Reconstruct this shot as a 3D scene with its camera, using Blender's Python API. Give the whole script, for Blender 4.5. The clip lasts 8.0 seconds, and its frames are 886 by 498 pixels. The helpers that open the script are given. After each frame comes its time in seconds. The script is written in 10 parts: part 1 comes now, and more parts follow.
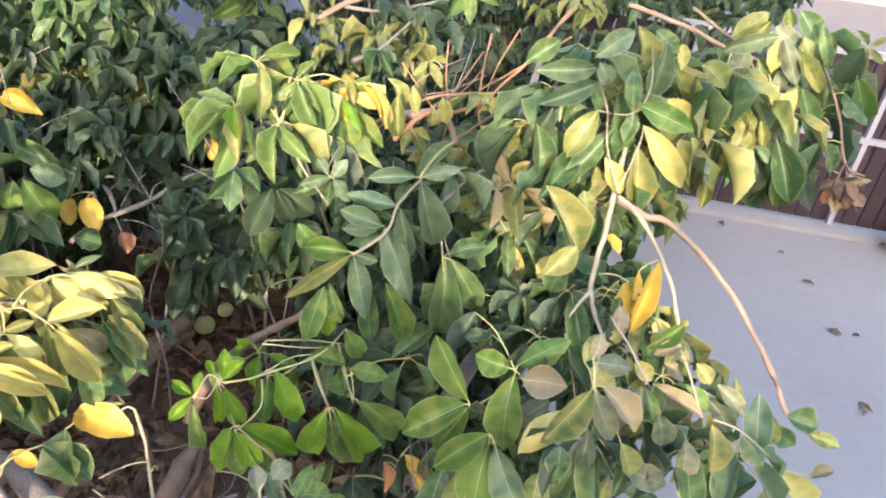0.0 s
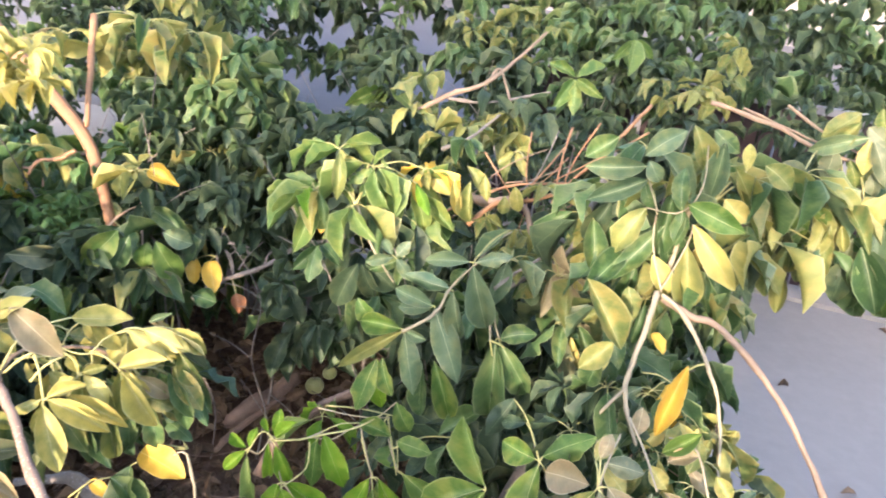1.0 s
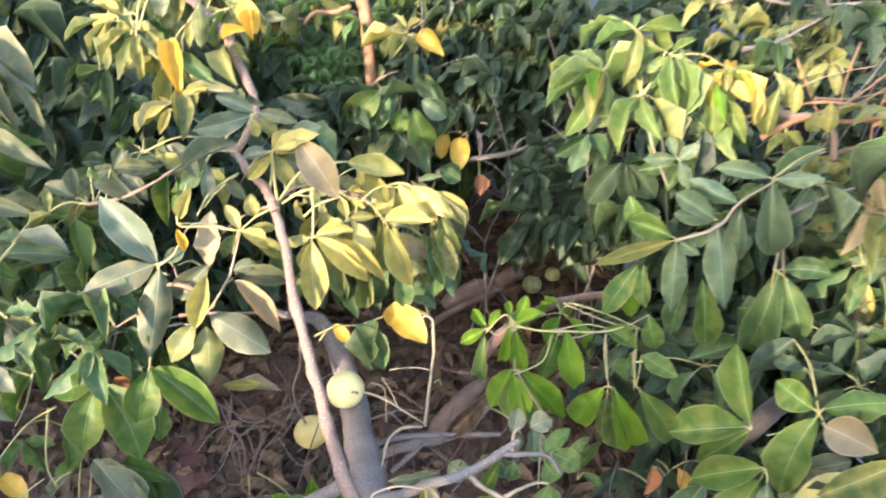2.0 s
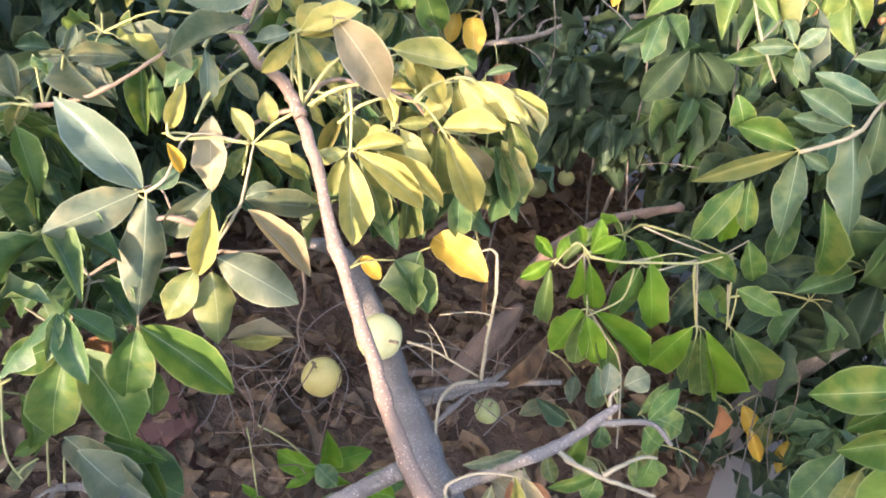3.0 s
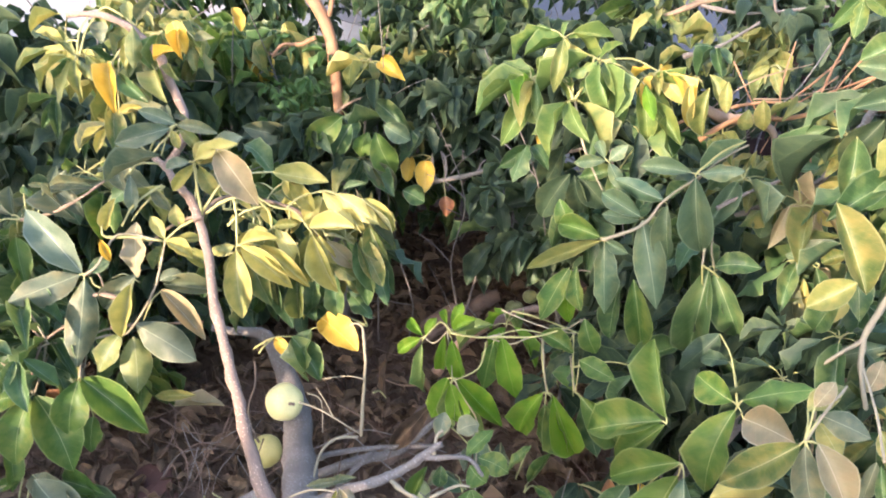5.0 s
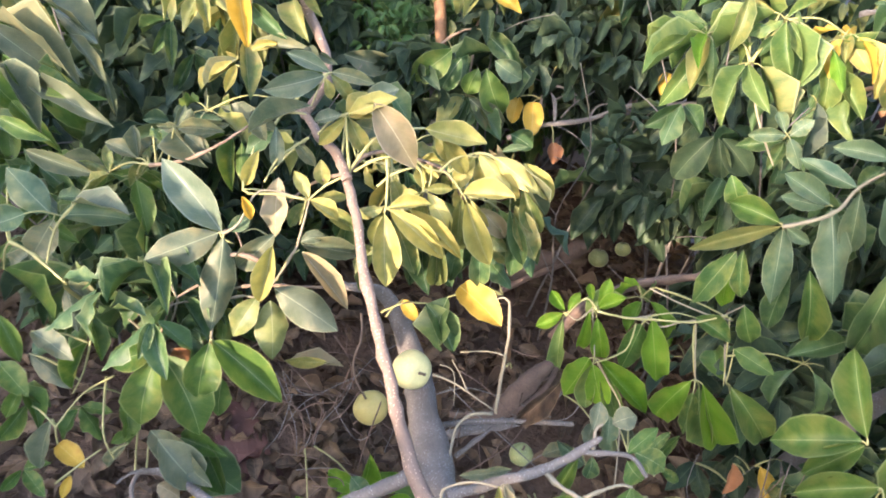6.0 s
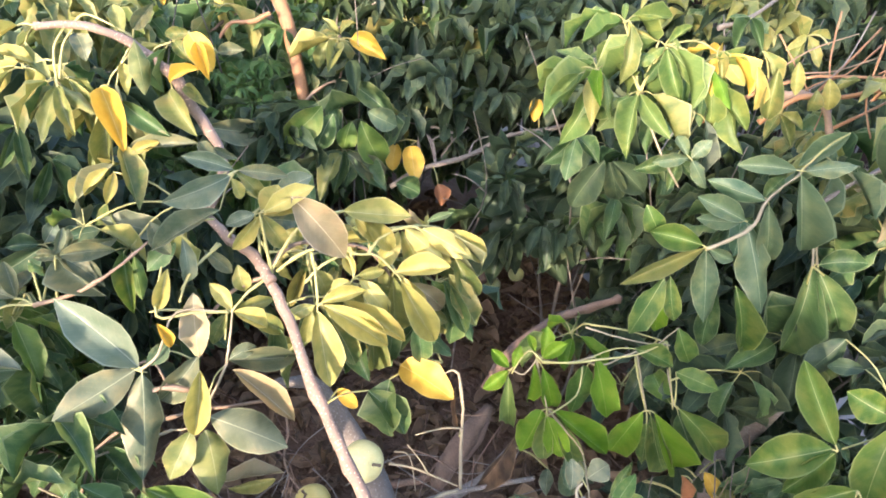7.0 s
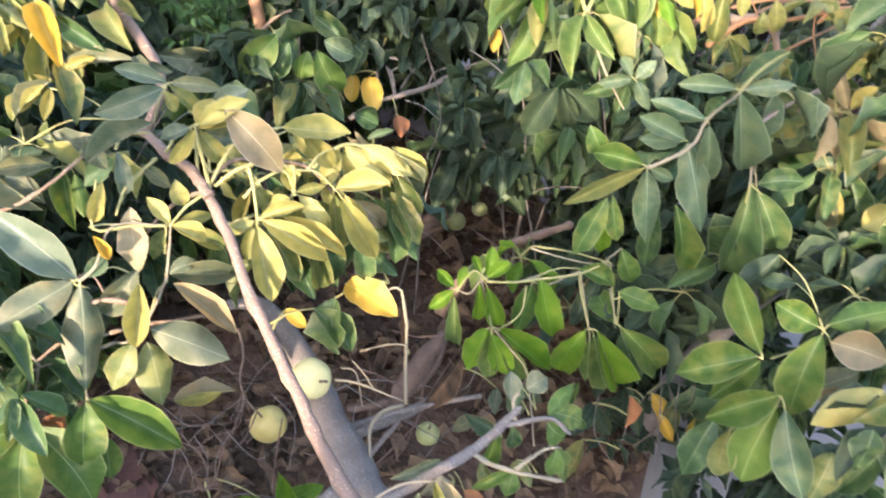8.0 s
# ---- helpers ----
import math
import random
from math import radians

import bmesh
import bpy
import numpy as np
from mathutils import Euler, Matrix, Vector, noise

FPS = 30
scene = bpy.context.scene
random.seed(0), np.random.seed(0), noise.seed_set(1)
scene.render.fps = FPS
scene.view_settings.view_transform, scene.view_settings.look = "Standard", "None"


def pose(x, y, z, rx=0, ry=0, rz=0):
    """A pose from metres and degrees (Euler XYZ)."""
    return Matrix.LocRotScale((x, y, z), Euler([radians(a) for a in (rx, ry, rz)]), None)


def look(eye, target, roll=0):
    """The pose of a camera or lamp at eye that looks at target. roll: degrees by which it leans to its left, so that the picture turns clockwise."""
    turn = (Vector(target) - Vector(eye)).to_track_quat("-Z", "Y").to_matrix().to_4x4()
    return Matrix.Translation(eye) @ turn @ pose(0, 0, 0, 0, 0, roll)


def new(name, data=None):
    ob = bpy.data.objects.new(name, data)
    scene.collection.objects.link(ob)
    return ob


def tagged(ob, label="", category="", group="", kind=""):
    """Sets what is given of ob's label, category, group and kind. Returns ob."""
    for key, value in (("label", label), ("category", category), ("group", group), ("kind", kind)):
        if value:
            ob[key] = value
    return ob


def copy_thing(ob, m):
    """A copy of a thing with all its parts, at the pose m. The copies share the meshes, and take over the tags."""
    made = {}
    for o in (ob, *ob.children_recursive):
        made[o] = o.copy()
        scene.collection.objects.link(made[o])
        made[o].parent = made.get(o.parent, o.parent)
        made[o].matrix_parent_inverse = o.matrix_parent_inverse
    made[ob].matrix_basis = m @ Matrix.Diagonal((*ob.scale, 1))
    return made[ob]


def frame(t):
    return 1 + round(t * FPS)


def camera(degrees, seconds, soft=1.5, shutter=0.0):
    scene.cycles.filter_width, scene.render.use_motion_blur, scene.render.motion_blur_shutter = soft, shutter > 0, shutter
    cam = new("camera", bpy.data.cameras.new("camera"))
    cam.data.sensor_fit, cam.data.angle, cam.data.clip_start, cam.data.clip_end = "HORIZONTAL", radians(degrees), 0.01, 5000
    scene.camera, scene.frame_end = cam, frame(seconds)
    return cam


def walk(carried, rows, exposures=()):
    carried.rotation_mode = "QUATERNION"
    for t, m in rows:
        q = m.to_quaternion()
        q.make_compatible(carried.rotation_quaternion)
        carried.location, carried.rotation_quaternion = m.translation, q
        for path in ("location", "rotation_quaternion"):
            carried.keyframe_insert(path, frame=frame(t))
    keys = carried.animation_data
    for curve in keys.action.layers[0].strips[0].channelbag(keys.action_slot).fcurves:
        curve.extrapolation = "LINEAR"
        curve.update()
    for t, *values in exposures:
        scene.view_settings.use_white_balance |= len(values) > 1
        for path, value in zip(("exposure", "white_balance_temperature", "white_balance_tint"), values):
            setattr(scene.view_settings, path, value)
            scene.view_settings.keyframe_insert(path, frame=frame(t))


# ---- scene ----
cam = camera(59.77, 8.0, soft=1.75, shutter=0.3)
PATH = [
    (0, (-0.086, -0.005, 1.688), (-0.037, 1.714, 0.666), 9.65),
    (0.3, (0.000, 0.000, 1.680), (0.000, 1.729, 0.674), 7.00),
    (0.5, (0.077, 0.013, 1.710), (-0.097, 1.718, 0.679), 5.36),
    (1, (0.138, -0.006, 1.754), (-0.294, 1.724, 0.848), 6.19),
    (1.5, (0.118, -0.026, 1.732), (-0.544, 1.587, 0.751), 5.54),
    (2, (-0.002, -0.003, 1.649), (-0.805, 1.423, 0.500), 8.70),
    (2.2, (-0.054, 0.039, 1.616), (-0.853, 1.421, 0.411), 8.60),
    (3.3, (-0.313, 0.125, 1.472), (-0.787, 1.515, 0.114), 14.81),
    (3.5, (-0.253, 0.126, 1.480), (-0.791, 1.507, 0.136), 12.50),
    (4, (-0.023, 0.091, 1.540), (-0.739, 1.460, 0.270), 11.58),
    (4.2, (0.057, 0.074, 1.538), (-0.672, 1.492, 0.331), 10.85),
    (5.3, (0.182, 0.066, 1.632), (-0.783, 1.476, 0.593), 3.92),
    (5.5, (0.056, 0.029, 1.634), (-0.870, 1.414, 0.527), 5.95),
    (5.7, (-0.004, 0.022, 1.613), (-0.945, 1.347, 0.448), 5.90),
    (6, (-0.096, 0.044, 1.608), (-0.946, 1.356, 0.360), 8.78),
    (6.5, (-0.250, 0.058, 1.611), (-0.862, 1.537, 0.412), 9.72),
    (7, (-0.266, 0.067, 1.624), (-0.792, 1.601, 0.453), 7.18),
    (7.5, (-0.288, 0.060, 1.610), (-0.762, 1.583, 0.404), 9.10),
    (8, (-0.184, 0.055, 1.598), (-0.642, 1.537, 0.335), 8.04),
]
EXPOSURE = 3.16
walk(cam, [(t, look(eye, target, roll)) for t, eye, target, roll in PATH], exposures=[(0.0, EXPOSURE - 0.06, 6020, 23), (0.5, EXPOSURE - 0.11, 6020, 23), (1.2, EXPOSURE + 0.05, 6020, 23), (4.0, EXPOSURE + 0.02, 6000, 23), (6.0, EXPOSURE - 0.02, 5980, 23), (8.0, EXPOSURE - 0.02, 5960, 23)])

# ---- daylight: a low warm sun from behind and to the left, clear sky ----
SUN_ELEV, SUN_AZ = 17.0, 182.0
world = bpy.data.worlds.new("sky")
scene.world = world
world.use_nodes = True
wn = world.node_tree
wn.nodes.clear()
sky = wn.nodes.new("ShaderNodeTexSky")
sky.sky_type = 'NISHITA'
sky.sun_disc = False
sky.sun_elevation = radians(SUN_ELEV)
sky.sun_rotation = radians(SUN_AZ)
sky.air_density, sky.dust_density, sky.ozone_density = 1.0, 4.0, 0.6
bg = wn.nodes.new("ShaderNodeBackground")
bg.inputs["Strength"].default_value = 0.15
wo = wn.nodes.new("ShaderNodeOutputWorld")
wn.links.new(sky.outputs[0], bg.inputs[0])
wn.links.new(bg.outputs[0], wo.inputs[0])

sun_data = bpy.data.lights.new("sun", 'SUN')
sun_data.energy = 1.9
sun_data.angle = radians(0.6)
sun_data.color = (1.0, 0.77, 0.53)
sun = new("sun", sun_data)
az, el = radians(SUN_AZ), radians(SUN_ELEV)
sun.matrix_world = look((0, 0, 6), Vector((0, 0, 6)) - Vector((math.sin(az) * math.cos(el), math.cos(az) * math.cos(el), math.sin(el))))

# ---- materials ----


def graph(name):
    m = bpy.data.materials.new(name)
    m.use_nodes = True
    nt = m.node_tree
    nt.nodes.clear()
    out = nt.nodes.new("ShaderNodeOutputMaterial")

    def node(kind, **values):
        n = nt.nodes.new(kind)
        for k, v in values.items():
            n.inputs[k.replace("_", " ")].default_value = v
        return n

    def link(a, b):
        nt.links.new(a, b)
    return m, nt, out, node, link


def math_node(nt, op, a, b=None, c=None):
    n = nt.nodes.new("ShaderNodeMath")
    n.operation = op
    for i, v in enumerate((a, b, c)):
        if v is None:
            continue
        if isinstance(v, (int, float)):
            n.inputs[i].default_value = v
        else:
            nt.links.new(v, n.inputs[i])
    return n.outputs[0]


def mix_colour(nt, fac, a, b, blend='MIX'):
    n = nt.nodes.new("ShaderNodeMix")
    n.data_type = 'RGBA'
    n.blend_type = blend
    for sock, v in ((n.inputs[0], fac), (n.inputs[6], a), (n.inputs[7], b)):
        if isinstance(v, (int, float)):
            sock.default_value = v
        elif isinstance(v, tuple):
            sock.default_value = (*v, 1.0)
        else:
            nt.links.new(v, sock)
    return n.outputs[2]


def leaf_material(name, dark, light, vein, spot, translucence=0.3, rough=0.48, spots=0.5, gloss=0.35):
    """Leaf blade: paler midrib and side veins, mottled colour, varied from leaf to leaf."""
    m, nt, out, node, link = graph(name)
    uv = nt.nodes.new("ShaderNodeUVMap")
    uv.uv_map = "UVMap"
    rim = nt.nodes.new("ShaderNodeUVMap")
    rim.uv_map = "EdgeMap"
    rim_sep = nt.nodes.new("ShaderNodeSeparateXYZ")
    link(rim.outputs[0], rim_sep.inputs[0])
    sep = nt.nodes.new("ShaderNodeSeparateXYZ")
    link(uv.outputs[0], sep.inputs[0])
    across = math_node(nt, 'ABSOLUTE', math_node(nt, 'SUBTRACT', sep.outputs[0], 0.5))
    along = sep.outputs[1]
    info = nt.nodes.new("ShaderNodeObjectInfo")
    geo = nt.nodes.new("ShaderNodeNewGeometry")
    rnd = math_node(nt, 'FRACT', math_node(nt, 'ADD', info.outputs["Random"], geo.outputs["Random Per Island"]))
    rib = math_node(nt, 'LESS_THAN', across, math_node(nt, 'MULTIPLY_ADD', along, -0.009, 0.015))
    slant = math_node(nt, 'FRACT', math_node(nt, 'MULTIPLY', math_node(nt, 'MULTIPLY_ADD', across, -0.55, along), 11.0))
    veins = math_node(nt, 'MULTIPLY', math_node(nt, 'LESS_THAN', slant, 0.10), 0.10)
    coord = nt.nodes.new("ShaderNodeCombineXYZ")
    link(math_node(nt, 'MULTIPLY_ADD', rnd, 57.0, sep.outputs[0]), coord.inputs[0])
    link(math_node(nt, 'MULTIPLY', along, 2.4), coord.inputs[1])
    link(rnd, coord.inputs[2])
    blotch = node("ShaderNodeTexNoise", Scale=2.2, Detail=3.0)
    link(coord.outputs[0], blotch.inputs["Vector"])
    grain = node("ShaderNodeTexNoise", Scale=24.0, Detail=2.0)
    link(coord.outputs[0], grain.inputs["Vector"])
    tone = math_node(nt, 'ADD', math_node(nt, 'MULTIPLY', rnd, 0.6), math_node(nt, 'MULTIPLY_ADD', blotch.outputs[0], 1.5, -0.55))
    tone = math_node(nt, 'MINIMUM', math_node(nt, 'MAXIMUM', tone, 0.0), 1.0)
    col = mix_colour(nt, tone, dark, light)
    fade = nt.nodes.new("ShaderNodeMapRange")
    link(math_node(nt, 'ADD', math_node(nt, 'ADD', blotch.outputs[0], math_node(nt, 'MULTIPLY', across, 0.5)), math_node(nt, 'MULTIPLY', math_node(nt, 'FRACT', math_node(nt, 'MULTIPLY', rnd, 7.3)), 0.22)), fade.inputs[0])
    fade.inputs[1].default_value, fade.inputs[2].default_value, fade.inputs[4].default_value = 0.72, 1.0, 0.55
    col = mix_colour(nt, fade.outputs[0], col, spot)
    ramp = nt.nodes.new("ShaderNodeMapRange")
    ramp.inputs[1].default_value, ramp.inputs[2].default_value = 0.62, 0.8
    ramp.inputs[4].default_value = spots
    link(grain.outputs[0], ramp.inputs[0])
    col = mix_colour(nt, ramp.outputs[0], col, spot)
    margin = math_node(nt, 'MULTIPLY', math_node(nt, 'GREATER_THAN', rim_sep.outputs[0], 0.93), 0.70)
    line = math_node(nt, 'MAXIMUM', math_node(nt, 'MAXIMUM', rib, veins), margin)
    col = mix_colour(nt, math_node(nt, 'MULTIPLY', line, 0.58), col, vein)
    bsdf = node("ShaderNodeBsdfPrincipled", Roughness=rough)
    bsdf.inputs["Specular IOR Level"].default_value = gloss
    link(col, bsdf.inputs["Base Color"])
    bump = node("ShaderNodeBump", Strength=0.5, Distance=0.003)
    link(math_node(nt, 'SUBTRACT', math_node(nt, 'MULTIPLY', blotch.outputs[0], 1.0), line), bump.inputs["Height"])
    link(bump.outputs[0], bsdf.inputs["Normal"])
    tr = nt.nodes.new("ShaderNodeBsdfTranslucent")
    link(mix_colour(nt, 1.0, col, (1.0, 0.95, 0.55), 'MULTIPLY'), tr.inputs[0])
    mx = nt.nodes.new("ShaderNodeMixShader")
    mx.inputs[0].default_value = translucence
    link(bsdf.outputs[0], mx.inputs[1])
    link(tr.outputs[0], mx.inputs[2])
    link(mx.outputs[0], out.inputs[0])
    return m


def rough_material(name, dark, light, scale, rough=0.85, bump=0.4, stretch=(1, 1, 1), fleck=None, depth=0.004):
    """Mottled matt surface at two scales: bark, soil, concrete, wood."""
    m, nt, out, node, link = graph(name)
    tc = nt.nodes.new("ShaderNodeTexCoord")
    mp = nt.nodes.new("ShaderNodeMapping")
    mp.inputs["Scale"].default_value = stretch
    link(tc.outputs["Object"], mp.inputs[0])
    big = node("ShaderNodeTexNoise", Scale=scale, Detail=6.0, Roughness=0.6)
    small = node("ShaderNodeTexNoise", Scale=scale * 11, Detail=4.0, Roughness=0.65)
    link(mp.outputs[0], big.inputs["Vector"])
    link(mp.outputs[0], small.inputs["Vector"])
    tone = math_node(nt, 'ADD', math_node(nt, 'MULTIPLY', big.outputs[0], 0.9), math_node(nt, 'MULTIPLY_ADD', small.outputs[0], 0.7, -0.3))
    col = mix_colour(nt, tone, dark, light)
    if fleck:
        vor = node("ShaderNodeTexVoronoi", Scale=scale * 9)
        link(mp.outputs[0], vor.inputs["Vector"])
        ramp = nt.nodes.new("ShaderNodeMapRange")
        ramp.inputs[1].default_value, ramp.inputs[2].default_value = 0.30, 0.16
        link(vor.outputs["Distance"], ramp.inputs[0])
        col = mix_colour(nt, math_node(nt, 'MULTIPLY', ramp.outputs[0], math_node(nt, 'GREATER_THAN', big.outputs[0], 0.44)), col, fleck)
    bsdf = node("ShaderNodeBsdfPrincipled", Roughness=rough)
    link(col, bsdf.inputs["Base Color"])
    bp = node("ShaderNodeBump", Strength=bump, Distance=depth)
    link(math_node(nt, 'ADD', big.outputs[0], small.outputs[0]), bp.inputs["Height"])
    link(bp.outputs[0], bsdf.inputs["Normal"])
    link(bsdf.outputs[0], out.inputs[0])
    return m


leaf_green = leaf_material("leaf_green", (0.028, 0.070, 0.024), (0.072, 0.138, 0.046), (0.27, 0.33, 0.18), (0.17, 0.20, 0.07), 0.25)
# Dark copy of leaf_green: shade inside the foliage is put into its colour.
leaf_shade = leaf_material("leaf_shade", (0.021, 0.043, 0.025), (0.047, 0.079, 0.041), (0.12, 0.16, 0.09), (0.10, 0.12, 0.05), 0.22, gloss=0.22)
leaf_silver = leaf_material("leaf_silver", (0.052, 0.106, 0.056), (0.122, 0.178, 0.092), (0.31, 0.37, 0.23), (0.20, 0.22, 0.09), 0.25, 0.42)
# Lighter copy of leaf_silver: skylight on the blades put into the colour.
leaf_silver_lit = leaf_material("leaf_silver_lit", (0.080, 0.125, 0.080), (0.165, 0.205, 0.140), (0.36, 0.40, 0.29), (0.24, 0.25, 0.14), 0.25, 0.40)
leaf_mid = leaf_material("leaf_mid", (0.044, 0.104, 0.020), (0.112, 0.188, 0.038), (0.30, 0.36, 0.15), (0.20, 0.21, 0.05), 0.30, gloss=0.28)
leaf_dull = leaf_material("leaf_dull", (0.070, 0.100, 0.055), (0.148, 0.170, 0.100), (0.32, 0.36, 0.22), (0.24, 0.21, 0.09), 0.25)
leaf_lime = leaf_material("leaf_lime", (0.054, 0.126, 0.031), (0.140, 0.206, 0.057), (0.38, 0.44, 0.20), (0.26, 0.30, 0.07), 0.35)
leaf_young = leaf_material("leaf_young", (0.080, 0.185, 0.014), (0.160, 0.295, 0.024), (0.29, 0.39, 0.11), (0.17, 0.23, 0.03), 0.40, 0.5, gloss=0.2)
# Yellowing leaves; also stands for sunlight, put into the colour of sunlit ones.
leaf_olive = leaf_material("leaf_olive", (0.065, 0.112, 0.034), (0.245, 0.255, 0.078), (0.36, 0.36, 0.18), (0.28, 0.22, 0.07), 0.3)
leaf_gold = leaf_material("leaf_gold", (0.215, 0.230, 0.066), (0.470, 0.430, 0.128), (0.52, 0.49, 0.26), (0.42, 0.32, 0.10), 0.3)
leaf_pale = leaf_material("leaf_pale", (0.180, 0.155, 0.082), (0.320, 0.280, 0.155), (0.50, 0.45, 0.29), (0.27, 0.18, 0.09), 0.2, 0.55, 0.7)
leaf_yellow = leaf_material("leaf_yellow", (0.430, 0.290, 0.034), (0.620, 0.430, 0.062), (0.66, 0.52, 0.17), (0.33, 0.17, 0.03), 0.3, 0.5, 0.7)
leaf_rust = leaf_material("leaf_rust", (0.260, 0.110, 0.045), (0.420, 0.200, 0.085), (0.42, 0.26, 0.13), (0.14, 0.06, 0.03), 0.2, 0.65, 0.7)
leaf_weed = leaf_material("leaf_weed", (0.050, 0.120, 0.035), (0.090, 0.190, 0.055), (0.18, 0.28, 0.11), (0.12, 0.17, 0.05), 0.3)
leaf_dry = leaf_material("leaf_dry", (0.044, 0.031, 0.019), (0.225, 0.155, 0.090), (0.25, 0.180, 0.11), (0.05, 0.03, 0.02), 0.1, 0.7, 0.8)

barks = {
    "pinkbark": rough_material("branch_bark_pink", (0.115, 0.084, 0.062), (0.27, 0.195, 0.142), 26, 0.75, 0.6, (1, 1, 1), (0.50, 0.36, 0.25)),
    "redbark": rough_material("branch_bark_orange", (0.13, 0.070, 0.034), (0.36, 0.200, 0.095), 16, 0.75, 0.5),
    "greybark": rough_material("branch_bark_grey", (0.085, 0.077, 0.066), (0.245, 0.220, 0.186), 24, 0.85, 0.8, (1, 1, 1), (0.31, 0.29, 0.27)),
    "twig": rough_material("twig_brown", (0.12, 0.085, 0.055), (0.28, 0.205, 0.135), 25, 0.75, 0.3),
    "palestem": rough_material("stem_pale", (0.17, 0.15, 0.09), (0.33, 0.29, 0.19), 25, 0.7, 0.3),
    "deadwood": rough_material("dead_wood", (0.050, 0.034, 0.025), (0.25, 0.170, 0.115), 26, 0.85, 0.6),
}
barks["petiole"] = petiole_mat = rough_material("petiole_green", (0.22, 0.230, 0.075), (0.39, 0.37, 0.15), 30, 0.55, 0.1)
soil_mat = rough_material("soil_brown", (0.060, 0.040, 0.026), (0.165, 0.106, 0.066), 5, 0.95, 0.9, depth=0.02)
concrete_mat = rough_material("concrete_grey", (0.190, 0.183, 0.168), (0.262, 0.253, 0.232), 1.6, 0.85, 0.15)
road_mat = rough_material("asphalt_grey", (0.075, 0.075, 0.078), (0.115, 0.115, 0.118), 3.0, 0.9, 0.3)
wall_mat = rough_material("plaster_grey", (0.13, 0.128, 0.13), (0.19, 0.187, 0.19), 1.2, 0.9, 0.15)
slat_mat = rough_material("maroon_paint", (0.012, 0.006, 0.007), (0.032, 0.014, 0.015), 6, 0.5, 0.15)
rail_mat = rough_material("galvanised_rail", (0.18, 0.18, 0.19), (0.30, 0.30, 0.31), 12, 0.45, 0.1)
ripe_mat = rough_material("fruit_skin_yellow", (0.44, 0.37, 0.10), (0.64, 0.53, 0.18), 22, 0.45, 0.05, (1, 1, 1), (0.50, 0.40, 0.14), 0.001)
fruit_mat = rough_material("fruit_skin", (0.56, 0.54, 0.21), (0.74, 0.69, 0.34), 22, 0.42, 0.05, (1, 1, 1), (0.72, 0.68, 0.34), 0.001)
unripe_mat = rough_material("fruit_skin_green", (0.26, 0.31, 0.11), (0.40, 0.42, 0.17), 22, 0.42, 0.05, (1, 1, 1), (0.46, 0.48, 0.24), 0.001)
stalk_mat = barks["twig"]

# ---- building tools ----


def part(name, bm, material, parent=None, label=""):
    me = bpy.data.meshes.new(name)
    bm.to_mesh(me)
    bm.free()
    me.materials.append(material)
    ob = new(name, me)
    ob.parent = parent
    if label:
        ob["label"] = label
    return ob


def box(bm, x0, y0, z0, x1, y1, z1):
    r = bmesh.ops.create_cube(bm, size=1.0)
    for v in r["verts"]:
        v.co = Vector(((x0 + x1) / 2 + v.co.x * (x1 - x0), (y0 + y1) / 2 + v.co.y * (y1 - y0), (z0 + z1) / 2 + v.co.z * (z1 - z0)))


def leaf_template(droop, fold, wave, widest, twist, seed, blunt=0.70):
    """A blade of unit length along +y, unit width across x; returns vertices, uv and faces."""
    rnd = random.Random(seed)
    rows, cols = 9, 4
    bend = rnd.uniform(-0.28, 0.28)
    verts, uvs, faces = [], [], []
    for i in range(rows + 1):
        v = 0.5 - 0.5 * math.cos(math.pi * i / rows) * 0.55 - 0.45 * (0.5 - i / rows)
        half = 0.5 * (math.sin(math.pi * v ** widest) ** blunt * (1 - 0.38 * v ** 6) if 0 < i < rows else 0.0)
        half = max(half, 0.012 if v < 0.5 else 0.003)
        z0 = droop * (0.9 * v - v * v) + 0.03 * math.sin(math.pi * v)
        ca, sa = math.cos(twist * (v - 0.3)), math.sin(twist * (v - 0.3))
        for j in range(cols + 1):
            s = (j / cols - 0.5) * 2
            edge = 1.5 * wave * math.sin(v * 14 + seed * 2.1 + (1.7 if s > 0 else 0)) * abs(s) ** 2 * math.sin(math.pi * v)
            x, z = half * s * (1 - 0.06 * abs(s)), 1.25 * fold * half * abs(s) ** 1.3 + edge * 0.6 + rnd.uniform(-0.008, 0.008) * abs(s)
            verts.append((x * ca - z * sa * 0.5 + bend * (v - v * v), v, z0 + z * ca + x * sa * 0.5))
            uvs.append((0.5 + s * half, v))
    for i in range(rows):
        for j in range(cols):
            a = i * (cols + 1) + j
            faces.append((a, a + 1, a + cols + 2, a + cols + 1))
    return verts, uvs, faces


LEAF_SHAPES = [leaf_template(d, fo, w, wd, tw, k) for k, (d, fo, w, wd, tw) in enumerate((
    (0.10, 0.40, 0.06, 1.04, 0.2), (0.24, 0.60, 0.08, 0.98, -0.4), (0.38, 0.40, 0.10, 1.06, 0.5), (-0.08, 0.70, 0.07, 0.96, -0.2),
    (0.50, 0.65, 0.09, 1.02, 0.3), (0.18, 0.20, 0.13, 0.98, -0.6), (0.30, 0.95, 0.08, 1.02, 0.0), (0.06, -0.20, 0.12, 1.04, 0.6), (0.62, 0.35, 0.12, 1.0, -0.4)))]
LEAF_SHAPES.append(leaf_template(0.20, 0.25, 0.10, 0.94, 0.2, 9, 0.46))
LEAF_EDGE = [(abs(j / 2 - 1), i / 9) for i in range(10) for j in range(5)]


